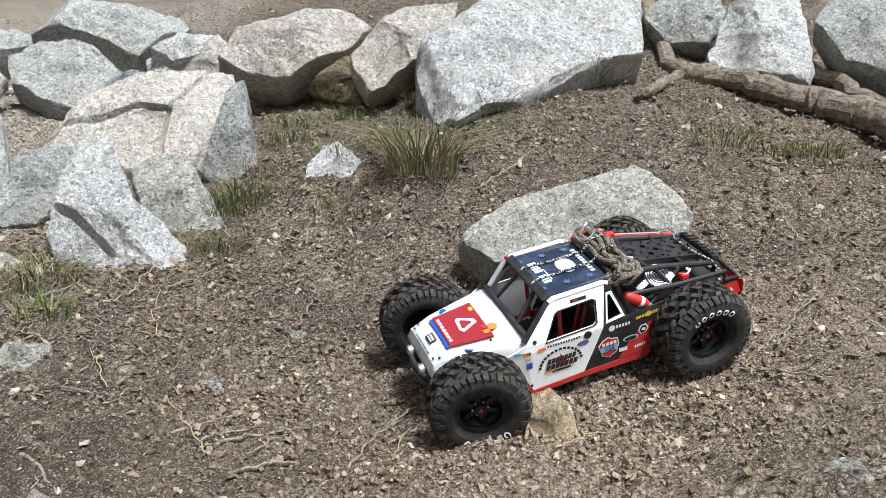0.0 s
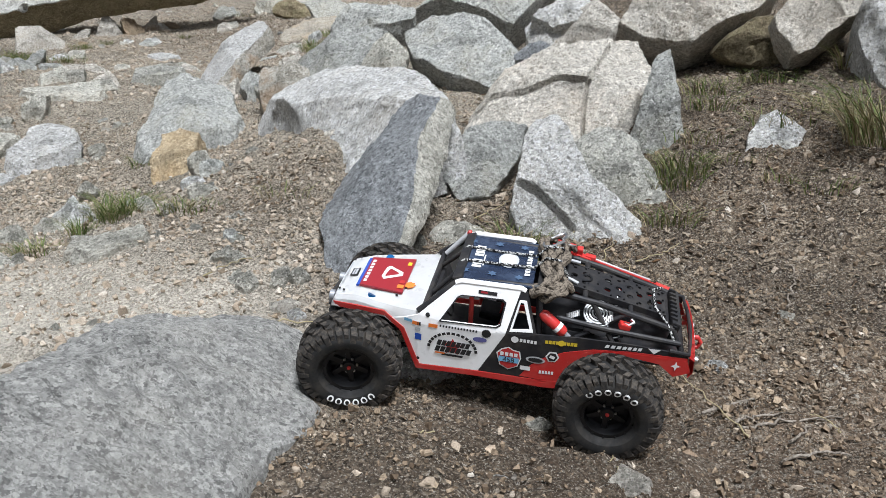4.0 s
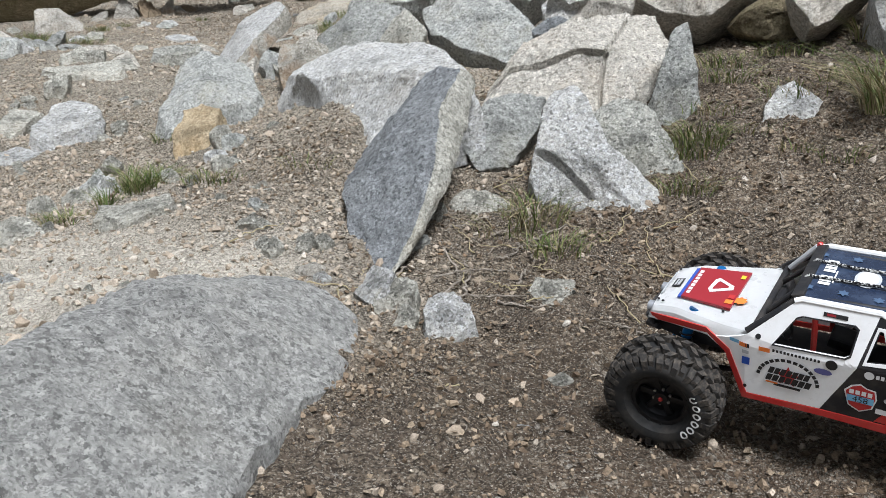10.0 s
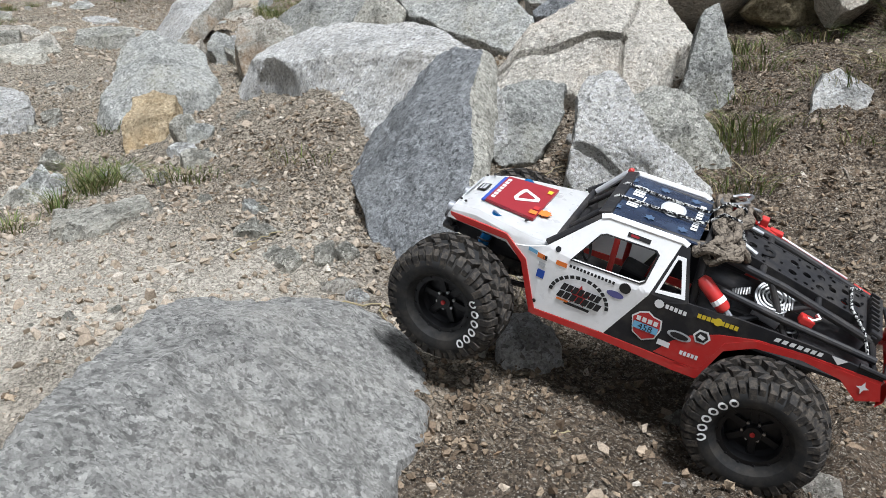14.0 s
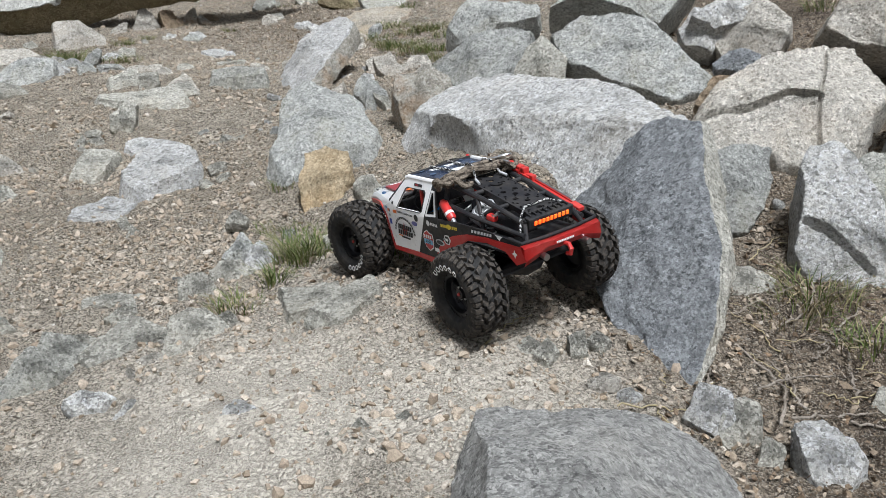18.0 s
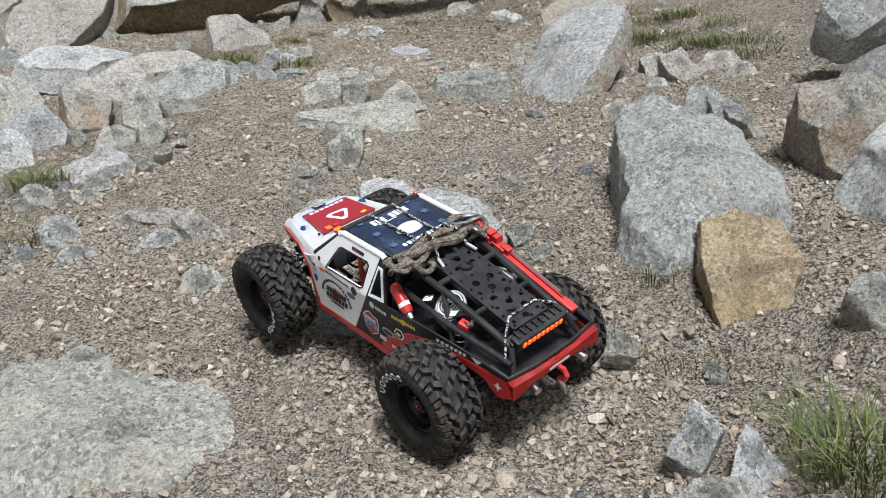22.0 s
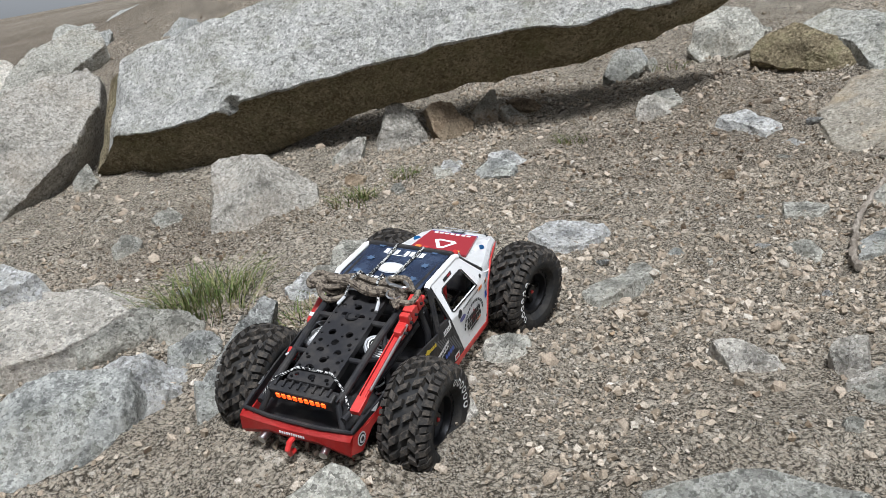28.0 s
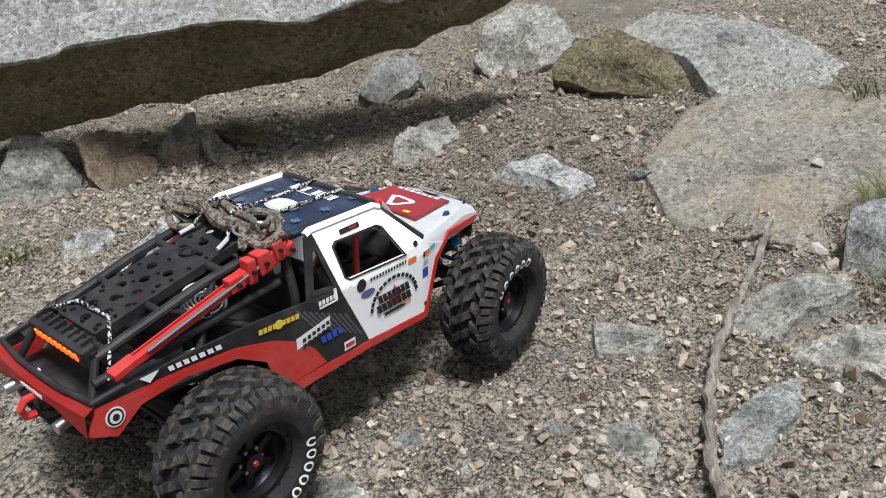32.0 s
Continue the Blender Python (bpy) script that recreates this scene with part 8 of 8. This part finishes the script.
# x, y, height, blades, spread, dryness
TUFTS = [
    (-0.42, 2.43, 0.070, 120, 0.050, 0.25), (0.24, 2.04, 0.090, 140, 0.050, 0.20), (0.02, 1.92, 0.050, 80, 0.050, 0.30), (0.45, 1.77, 0.040, 120, 0.060, 0.20), (0.60, 1.75, 0.040, 160, 0.090, 0.15),
    (0.67, 1.73, 0.040, 100, 0.060, 0.20), (-0.45, 1.78, 0.050, 140, 0.050, 0.25), (-0.23, 1.65, 0.040, 70, 0.050, 0.50), (-0.28, 1.69, 0.030, 50, 0.050, 0.60), (-0.68, 1.41, 0.050, 80, 0.050, 0.30),
    (0.50, 2.04, 0.030, 60, 0.050, 0.30), (-0.19, 1.87, 0.050, 120, 0.060, 0.55), (-0.12, 1.73, 0.150, 420, 0.065, 0.60), (-0.13, 2.04, 0.090, 50, 0.030, 0.70), (-0.46, 1.63, 0.040, 60, 0.040, 0.50),
    (0.87, 3.66, 0.050, 80, 0.080, 0.30), (1.24, 2.91, 0.060, 80, 0.060, 0.20), (-0.73, 1.54, 0.070, 90, 0.050, 0.50), (-0.67, 1.43, 0.040, 50, 0.050, 0.50), (-1.59, 1.64, 0.050, 90, 0.040, 0.35),
    (-1.61, 1.53, 0.050, 40, 0.015, 0.10), (-1.64, 1.42, 0.030, 60, 0.050, 0.40), (-0.73, 1.53, 0.060, 120, 0.060, 0.55), (-0.78, 1.48, 0.050, 80, 0.060, 0.60), (-1.42, 1.63, 0.030, 160, 0.080, 0.30),
    (-1.64, 1.44, 0.030, 120, 0.050, 0.40), (-1.60, 1.63, 0.040, 120, 0.050, 0.50), (-1.21, 1.64, 0.040, 60, 0.060, 0.70), (-1.60, 1.63, 0.070, 90, 0.050, 0.10), (-1.61, 1.53, 0.050, 50, 0.030, 0.10),
    (-1.42, 1.65, 0.030, 80, 0.060, 0.20), (-1.93, 3.67, 0.050, 420, 0.120, 0.25), (-1.70, 3.35, 0.040, 420, 0.160, 0.20), (-1.86, 3.93, 0.050, 300, 0.100, 0.30), (-1.24, 3.62, 0.030, 120, 0.100, 0.10),
    (-3.02, 2.24, 0.060, 200, 0.050, 0.35), (-3.21, 3.24, 0.060, 150, 0.060, 0.30), (-2.96, 3.23, 0.050, 140, 0.060, 0.30), (-3.16, 3.25, 0.085, 100, 0.060, 0.20), (-3.23, 3.27, 0.075, 60, 0.040, 0.20),
    (-3.18, 3.33, 0.065, 60, 0.050, 0.30), (-3.21, 3.92, 0.030, 70, 0.030, 0.30), (-2.91, 4.19, 0.030, 120, 0.050, 0.25), (-3.24, 3.79, 0.030, 60, 0.030, 0.30), (-3.21, 3.93, 0.030, 70, 0.030, 0.20),
    (-3.23, 3.79, 0.040, 60, 0.030, 0.20), (-3.24, 3.76, 0.040, 60, 0.050, 0.30), (-2.09, 4.45, 0.060, 100, 0.050, 0.20), (-2.80, 4.62, 0.030, 60, 0.050, 0.30),
    (-0.47, 1.73, 0.050, 140, 0.060, 0.25), (-0.39, 1.98, 0.050, 120, 0.060, 0.30), (-0.27, 1.86, 0.050, 120, 0.080, 0.35), (-0.48, 1.63, 0.040, 100, 0.050, 0.30), (-0.41, 2.70, 0.060, 150, 0.060, 0.20), (-0.36, 1.77, 0.030, 80, 0.070, 0.40), (-0.43, 1.85, 0.040, 90, 0.060, 0.40),
    (-2.09, 3.95, 0.055, 170, 0.070, 0.35), (-1.94, 3.62, 0.055, 170, 0.070, 0.35), (-1.82, 3.41, 0.055, 170, 0.070, 0.35), (-1.74, 3.40, 0.055, 170, 0.070, 0.35), (-1.65, 3.22, 0.055, 170, 0.070, 0.35),
    (-1.95, 3.93, 0.055, 170, 0.070, 0.35), (-1.84, 3.93, 0.055, 170, 0.070, 0.35), (-1.72, 3.63, 0.055, 170, 0.070, 0.35), (-2.08, 4.14, 0.055, 170, 0.070, 0.35), (-0.50, 2.81, 0.060, 90, 0.050, 0.30),
    (0.45, 3.12, 0.070, 90, 0.040, 0.25), (0.02, 1.95, 0.050, 70, 0.040, 0.25), (0.47, 1.83, 0.030, 120, 0.080, 0.15), (0.62, 1.80, 0.035, 160, 0.090, 0.12), (1.32, 2.89, 0.050, 80, 0.060, 0.20),
    (1.47, 3.35, 0.050, 70, 0.050, 0.30), (-0.46, 1.75, 0.050, 120, 0.060, 0.35), (-0.40, 2.07, 0.050, 120, 0.060, 0.30), (-0.28, 2.08, 0.040, 90, 0.070, 0.40), (-1.75, 1.90, 0.030, 90, 0.060, 0.35),
    (-0.48, 2.92, 0.060, 90, 0.040, 0.25), (-1.60, 1.68, 0.060, 160, 0.060, 0.20), (-1.80, 2.04, 0.040, 60, 0.030, 0.20), (-3.04, 2.23, 0.070, 110, 0.050, 0.30), (-2.87, 2.03, 0.060, 90, 0.050, 0.30),
    (-3.22, 3.33, 0.070, 140, 0.060, 0.30), (-2.95, 3.31, 0.045, 120, 0.060, 0.50),
]


def thin_blade(m, colour):
    """Lets part of the light pass through a blade."""
    t = nd(m, "ShaderNodeBsdfTranslucent")
    ln(m, colour, t.inputs["Color"])
    mix = nd(m, "ShaderNodeMixShader")
    mix.inputs[0].default_value = 0.4
    ln(m, m.node_tree.nodes["Principled BSDF"].outputs[0], mix.inputs[1])
    ln(m, t.outputs[0], mix.inputs[2])
    ln(m, mix.outputs[0], m.node_tree.nodes["Material Output"].inputs["Surface"])


def grass_material():
    m = material("grass", (0.09, 0.12, 0.04), 0.7)
    at = nd(m, "ShaderNodeNewGeometry")
    c = ramp(m, at.outputs["Random Per Island"], [(0.0, (0.060, 0.095, 0.020)), (0.45, (0.130, 0.180, 0.042)), (0.8, (0.210, 0.235, 0.075)), (1.0, (0.32, 0.29, 0.13))])
    ln(m, c, m.node_tree.nodes["Principled BSDF"].inputs["Base Color"])
    thin_blade(m, c)
    return m


def straw_material():
    m = material("dry_grass", (0.3, 0.25, 0.14), 0.8)
    at = nd(m, "ShaderNodeNewGeometry")
    c = ramp(m, at.outputs["Random Per Island"], [(0.0, (0.14, 0.112, 0.062)), (0.5, (0.32, 0.265, 0.150)), (1.0, (0.50, 0.43, 0.26))])
    ln(m, c, m.node_tree.nodes["Principled BSDF"].inputs["Base Color"])
    thin_blade(m, c)
    return m


GRASS, STRAW = grass_material(), straw_material()


def blades(rs, count, height, spread, flop):
    """Curved three-sided blades that grow out of one patch."""
    verts, faces = [], []
    for _ in range(count):
        a, r = rs.uniform(0, 2 * math.pi), spread * math.sqrt(rs.random())
        p = Vector((r * math.cos(a), r * math.sin(a), -0.006))
        b = a + rs.gauss(0, 0.9)
        h = height * rs.uniform(0.45, 1.1)
        lean = Vector((math.cos(b), math.sin(b), 0)) * h * (rs.uniform(0.15, 0.9) + flop * rs.uniform(0, 1.0))
        w = rs.uniform(0.0005, 0.0011)
        side = Vector((-math.sin(b), math.cos(b), 0)) * w
        base = len(verts)
        for f, q in ((0, 1.0), (0.35, 1.0), (0.7, 0.7), (1.0, 0.08)):
            c = p + lean * f**1.7 + Vector((0, 0, h * (f - 0.45 * flop * f**3)))
            verts += [c - side * q, c + side * q, c + Vector((math.cos(b), math.sin(b), 0)) * w * 0.5 * q + Vector((0, 0, 0.0004))]
        for k in range(3):
            i = base + 3 * k
            faces += [(i, i + 1, i + 4, i + 3), (i + 1, i + 2, i + 5, i + 4), (i + 2, i, i + 3, i + 5)]
    return np.array([tuple(v) for v in verts]), np.array(faces)


def grass_tufts():
    rs = random.Random(5)
    for x, y, h, n, spread, dry in TUFTS:
        root = new("grass_tuft")
        green, straw = max(6, round(n * (1 - dry))), max(4, round(n * dry))
        for name, count, mat, flop in (("green_clump", green, GRASS, 0.45), ("dry_clump", straw, STRAW, 0.7)):
            v, f = blades(rs, count, h * (1.0 if mat is GRASS else 0.85), spread, flop)
            ob = new(name, mesh_arrays(name, v, f, (mat,)))
            ob.parent = root
            tagged(ob, kind="stuff")
        root.location = (x, y, float(ground_z(x, y) + relief(x, y)))
        tagged(root, ("bushy tuft of green and straw-yellow grass" if n > 200 else "small dry grass tuft" if dry > 0.55 else "small green grass tuft") + " growing among the stones", "grass", group="grass tufts on the bank")


grass_tufts()


def bark_material(name, dark, light):
    m = material(name, dark, 0.9)
    co = nd(m, "ShaderNodeTexCoord").outputs["Object"]
    st = nd(m, "ShaderNodeMapping")
    st.inputs["Scale"].default_value = (60, 14, 60)
    ln(m, co, st.inputs["Vector"])
    f = noise_tex(m, st.outputs[0], 1.6, 6, 0.7)
    ln(m, ramp(m, f, [(0.36, dark), (0.62, light)]), m.node_tree.nodes["Principled BSDF"].inputs["Base Color"])
    bump(m, f, 1.0, 0.012)
    return m


BARK = bark_material("grey_bark", (0.10, 0.078, 0.056), (0.29, 0.245, 0.19))
TWIG = bark_material("grey_twig", (0.17, 0.142, 0.112), (0.38, 0.335, 0.28))


def branch(name, line, radii, lift, label, category, mat, wobble=0.004, seed=1):
    rs = random.Random(seed)
    pts, rad = [], []
    fine = 7
    for k in range(len(line) - 1):
        for j in range(fine):
            f = j / fine
            x, y = line[k][0] + (line[k + 1][0] - line[k][0]) * f, line[k][1] + (line[k + 1][1] - line[k][1]) * f
            u = (k + f) / (len(line) - 1)
            r = radii[0] + (radii[1] - radii[0]) * u
            pts.append((x + rs.gauss(0, wobble), y + rs.gauss(0, wobble), float(ground_z(x, y)) + r * 0.7 + lift + rs.gauss(0, wobble * 0.6)))
            rad.append(r * rs.uniform(0.88, 1.12))
    return tube(pts, rad, 10), label, category, mat, name


def woods():
    root = new("root_log")
    bm, *_ = branch("trunk", [(0.566, 2.925), (0.509, 2.257), (0.616, 2.231), (0.702, 2.106), (0.786, 2.038), (0.852, 1.933), (0.863, 1.791), (0.879, 1.649)], (0.020, 0.045), 0.012, "", "", BARK, 0.006, 2)
    part("trunk", bm, BARK, root, "", True)
    bm, *_ = branch("limb", [(0.739, 2.826), (0.870, 2.583), (0.932, 2.316), (0.931, 2.056), (0.894, 1.855)], (0.012, 0.03), 0.02, "", "", BARK, 0.006, 3)
    part("limb", bm, BARK, root, "", True)
    bm, *_ = branch("limb", [(0.509, 2.257), (0.371, 2.011), (0.323, 1.955)], (0.014, 0.008), 0.005, "", "", BARK, 0.004, 4)
    part("limb", bm, BARK, root, "", True)
    tagged(root, "weathered grey-brown fallen root log lying on the bank", "log")
    stick = new("stick")
    bm, *_ = branch("shaft", [(-2.248, 4.123), (-2.276, 4.004), (-2.291, 3.952), (-2.307, 3.885), (-2.313, 3.812), (-2.312, 3.717), (-2.30, 3.64)], (0.0044, 0.0056), 0.009, "", "", TWIG, 0.0012, 5)
    part("shaft", bm, TWIG, stick, "", True)
    for k, line in enumerate(([(-2.258, 4.10), (-2.285, 4.091), (-2.315, 4.093)], [(-2.262, 4.082), (-2.24, 4.076), (-2.222, 4.07)])):
        bm, *_ = branch("fork", line, (0.004, 0.002), 0.009, "", "", TWIG, 0.001, 6 + k)
        part("fork", bm, TWIG, stick, "", True)
    tagged(stick, "long grey-brown dead stick with a forked end on the gravel", "stick")
    lines = [
        [(-2.843, 3.788), (-2.746, 3.829), (-2.699, 3.857)], [(-1.037, 1.305), (-0.931, 1.342)], [(-0.911, 1.275), (-0.904, 1.323), (-0.872, 1.356)], [(-0.343, 1.089), (-0.297, 1.118), (-0.257, 1.116)],
        [(-3.057, 3.762), (-3.048, 3.798), (-2.991, 3.801)], [(-3.08, 3.909), (-3.01, 3.868), (-2.941, 3.805)], [(-0.381, 1.152), (-0.326, 1.176), (-0.247, 1.197)], [(-0.325, 1.133), (-0.294, 1.174)],
        [(-0.389, 1.161), (-0.362, 1.181), (-0.32, 1.195)], [(-0.828, 1.214), (-0.806, 1.325), (-0.77, 1.445)], [(-0.567, 1.09), (-0.498, 1.019)], [(-0.43, 1.174), (-0.35, 1.227)],
        [(-0.874, 1.403), (-0.796, 1.28)], [(-2.968, 3.239), (-2.963, 3.35)], [(-1.854, 1.879), (-1.805, 1.895)],
    ]
    for k, line in enumerate(lines):
        bm, *_ = branch("twig", line, (0.0022, 0.0010), 0.003, "", "", TWIG, 0.0018, 20 + k)
        me = bpy.data.meshes.new("twig")
        bm.to_mesh(me)
        bm.free()
        me.materials.append(TWIG)
        tagged(new("twig", me), "thin dry grey-brown twig on the ground", "twig", group="twigs on the ground")
    rs = random.Random(77)
    for k in range(95):
        if k < 40:
            x, y = rs.gauss(-0.74, 0.16), rs.gauss(1.42, 0.13)
        else:
            x, y = rs.uniform(-1.0, 0.7), rs.uniform(0.95, 1.95)
        a, far = rs.uniform(0, math.pi), rs.uniform(0.05, 0.17)
        bend = rs.uniform(-0.25, 0.25)
        line = [(x, y), (x + 0.5 * far * math.cos(a), y + 0.5 * far * math.sin(a)), (x + far * math.cos(a + bend), y + far * math.sin(a + bend))]
        straw = rs.random() < 0.55
        bm, *_ = branch("stalk", line, (0.0011, 0.0005) if straw else (0.0019, 0.0009), rs.uniform(0.002, 0.010), "", "", TWIG, 0.0022, 200 + k)
        me = bpy.data.meshes.new("stalk")
        bm.to_mesh(me)
        bm.free()
        me.materials.append(STRAW if straw else TWIG)
        if straw:
            tagged(new("straw", me), "pale dry grass stalk fallen on the litter", "straw", group="stalks on the bank")
        else:
            tagged(new("twig", me), "thin dry grey-brown twig on the ground", "twig", group="twigs on the ground")


woods()
CAR_ROWS = [
    (0.0, 0.081, 1.276, 0.501, 195.2, -15.1, -18.8),
    (0.5, -0.046, 1.204, 0.493, 186.7, -11.6, -17.3),
    (1.0, -0.172, 1.161, 0.484, 178.8, -8.5, -16.5),
    (1.5, -0.302, 1.191, 0.475, 172.4, -5.7, -15.3),
    (2.0, -0.370, 1.169, 0.480, 169.8, -2.4, -13.3),
    (2.5, -0.466, 1.194, 0.468, 172.9, 0.3, -18.0),
    (3.0, -0.555, 1.198, 0.464, 177.1, 1.1, -20.2),
    (3.5, -0.637, 1.172, 0.459, 181.5, 2.1, -19.5),
    (4.0, -0.689, 1.131, 0.484, 185.0, 6.4, -17.1),
    (4.5, -0.733, 1.095, 0.504, 185.9, 14.7, -18.2),
    (6.5, -0.751, 1.003, 0.501, 197.4, 11.2, -28.6),
    (7.0, -0.698, 1.005, 0.484, 192.0, -0.5, -31.4),
    (8.0, -0.353, 1.015, 0.470, 171.9, 1.6, -12.4),
    (9.0, -0.225, 0.964, 0.463, 164.1, 0.2, -12.5),
    (9.5, -0.249, 0.998, 0.451, 163.5, 3.0, -14.6),
    (10.0, -0.307, 1.001, 0.462, 161.5, 3.9, -15.9),
    (10.5, -0.383, 1.040, 0.470, 158.7, 3.5, -15.8),
    (11.0, -0.431, 1.072, 0.469, 158.0, 4.5, -17.0),
    (11.5, -0.490, 1.100, 0.471, 159.4, 5.6, -19.2),
    (12.0, -0.563, 1.121, 0.471, 162.1, 5.1, -20.5),
    (12.5, -0.618, 1.121, 0.479, 165.0, 5.2, -20.0),
    (13.0, -0.650, 1.116, 0.487, 168.3, 6.6, -18.6),
    (13.5, -0.668, 1.088, 0.504, 167.0, 10.5, -12.1),
    (15.5, -0.805, 1.111, 0.527, 168.4, 28.0, -19.3),
    (16.0, -0.949, 1.186, 0.581, 150.6, 7.3, -8.9),
    (16.5, -1.035, 1.251, 0.580, 140.6, 4.5, -8.1),
    (17.0, -1.073, 1.301, 0.590, 133.5, 2.6, -11.0),
    (17.5, -1.163, 1.385, 0.606, 131.9, 1.6, -11.7),
    (18.0, -1.261, 1.472, 0.602, 135.1, 1.0, -9.8),
    (18.5, -1.433, 1.554, 0.602, 141.9, -1.0, -8.9),
    (19.0, -1.568, 1.594, 0.601, 149.0, -3.0, -8.6),
    (19.5, -1.735, 1.621, 0.582, 153.9, -6.8, -8.6),
    (20.0, -1.758, 1.651, 0.577, 155.8, -6.6, -9.5),
    (20.5, -1.842, 1.698, 0.577, 153.9, -3.0, -11.3),
    (21.0, -1.915, 1.738, 0.576, 150.8, 2.4, -10.8),
    (21.5, -1.993, 1.787, 0.588, 149.5, 7.0, -11.5),
    (22.0, -2.084, 1.813, 0.594, 150.8, 13.9, -14.3),
    (22.5, -2.188, 1.872, 0.620, 148.2, 17.8, -10.9),
    (23.0, -2.315, 1.990, 0.653, 141.0, 17.4, -8.4),
    (23.5, -2.420, 2.116, 0.665, 134.4, 13.9, -11.5),
    (24.0, -2.555, 2.262, 0.762, 129.5, 16.0, -15.6),
    (24.5, -2.601, 2.349, 0.758, 123.7, 19.2, -11.6),
    (25.0, -2.649, 2.439, 0.782, 114.4, 17.7, -3.1),
    (25.5, -2.677, 2.581, 0.804, 106.2, 14.7, 2.0),
    (26.0, -2.678, 2.625, 0.829, 98.4, 15.1, 5.0),
    (26.5, -2.644, 2.667, 0.836, 86.7, 15.2, 8.9),
    (28.5, -2.819, 3.411, 0.882, 93.1, 12.4, 5.8),
    (29.0, -2.769, 3.607, 0.931, 82.9, 8.1, 8.0),
    (29.5, -2.712, 3.801, 0.961, 77.6, 10.0, 10.8),
    (30.0, -2.652, 3.942, 0.996, 70.1, 13.4, 13.8),
    (30.5, -2.572, 4.014, 1.016, 63.6, 12.6, 17.1),
    (31.0, -2.589, 4.001, 1.009, 63.6, 12.0, 17.3),
    (31.5, -2.622, 3.927, 0.994, 64.9, 10.3, 14.8),
    (32.0, -2.675, 3.704, 0.968, 66.6, 7.1, 9.1),
]
# seconds and degrees by which the front wheels are turned (left is plus)
STEER = [(0, -12), (1.5, -8), (2.5, 8), (4.5, 12), (6.5, 22), (7.5, 22), (8.5, 12), (9.5, 5), (11, 5), (12.5, 8), (13.5, 0), (15.5, -15), (16.5, -20), (17.5, -5), (18.5, 18), (19.5, 8),
         (20.5, -5), (22, 0), (22.7, -24), (23.5, -24), (25, -18), (26.5, -5), (28.5, -18), (29.5, -20), (30.5, -24), (31, -5), (32, 5)]


# how far the front and the rear wheels are turned, one second after the start
MARKS = {True: -5.0, False: -190.0}


def motions():
    rows = [(t, pose(x, y, z, roll, -pitch, yaw)) for t, x, y, z, yaw, pitch, roll in CAR_ROWS]
    walk(truck, rows)
    # the wheels roll by the way that the truck goes, and the axles give over humps
    times = [0.125 * k for k in range(257)]
    knots = np.array([r[0] for r in rows])
    poses = []
    for t in times:
        i = int(np.clip(np.searchsorted(knots, t, side="right") - 1, 0, len(rows) - 2))
        f = (t - knots[i]) / (knots[i + 1] - knots[i])
        poses.append(rows[i][1].lerp(rows[i + 1][1], f))
    for wheel, (hx, hy) in zip(wheels, HUBS):
        turn, turned, last = 0.0, [], None
        for t, m in zip(times, poses):
            place = m @ Vector((hx, hy, 0))
            if last is not None:
                turn += math.degrees((place - last).dot((m.to_3x3() @ Vector((1, 0, 0))).normalized()) / WHEEL_R)
            last = place
            turned.append((t, turn, place))
        made = []
        for t, turn, place in turned:
            turn += MARKS[hx > 0] - turned[8][1]
            give = float(ground_z(place.x, place.y)) + WHEEL_R - 0.004 - place.z
            give = min(0.030, max(-0.010, give)) + 0.002
            steer = float(np.interp(t, [s[0] for s in STEER], [s[1] for s in STEER])) if hx > 0 else 0.0
            made.append((t, pose(hx, hy, give, 0, turn, steer) if hy > 0 else pose(hx, hy, give, 0, -turn, steer + 180)))
        walk(wheel, made)


motions()
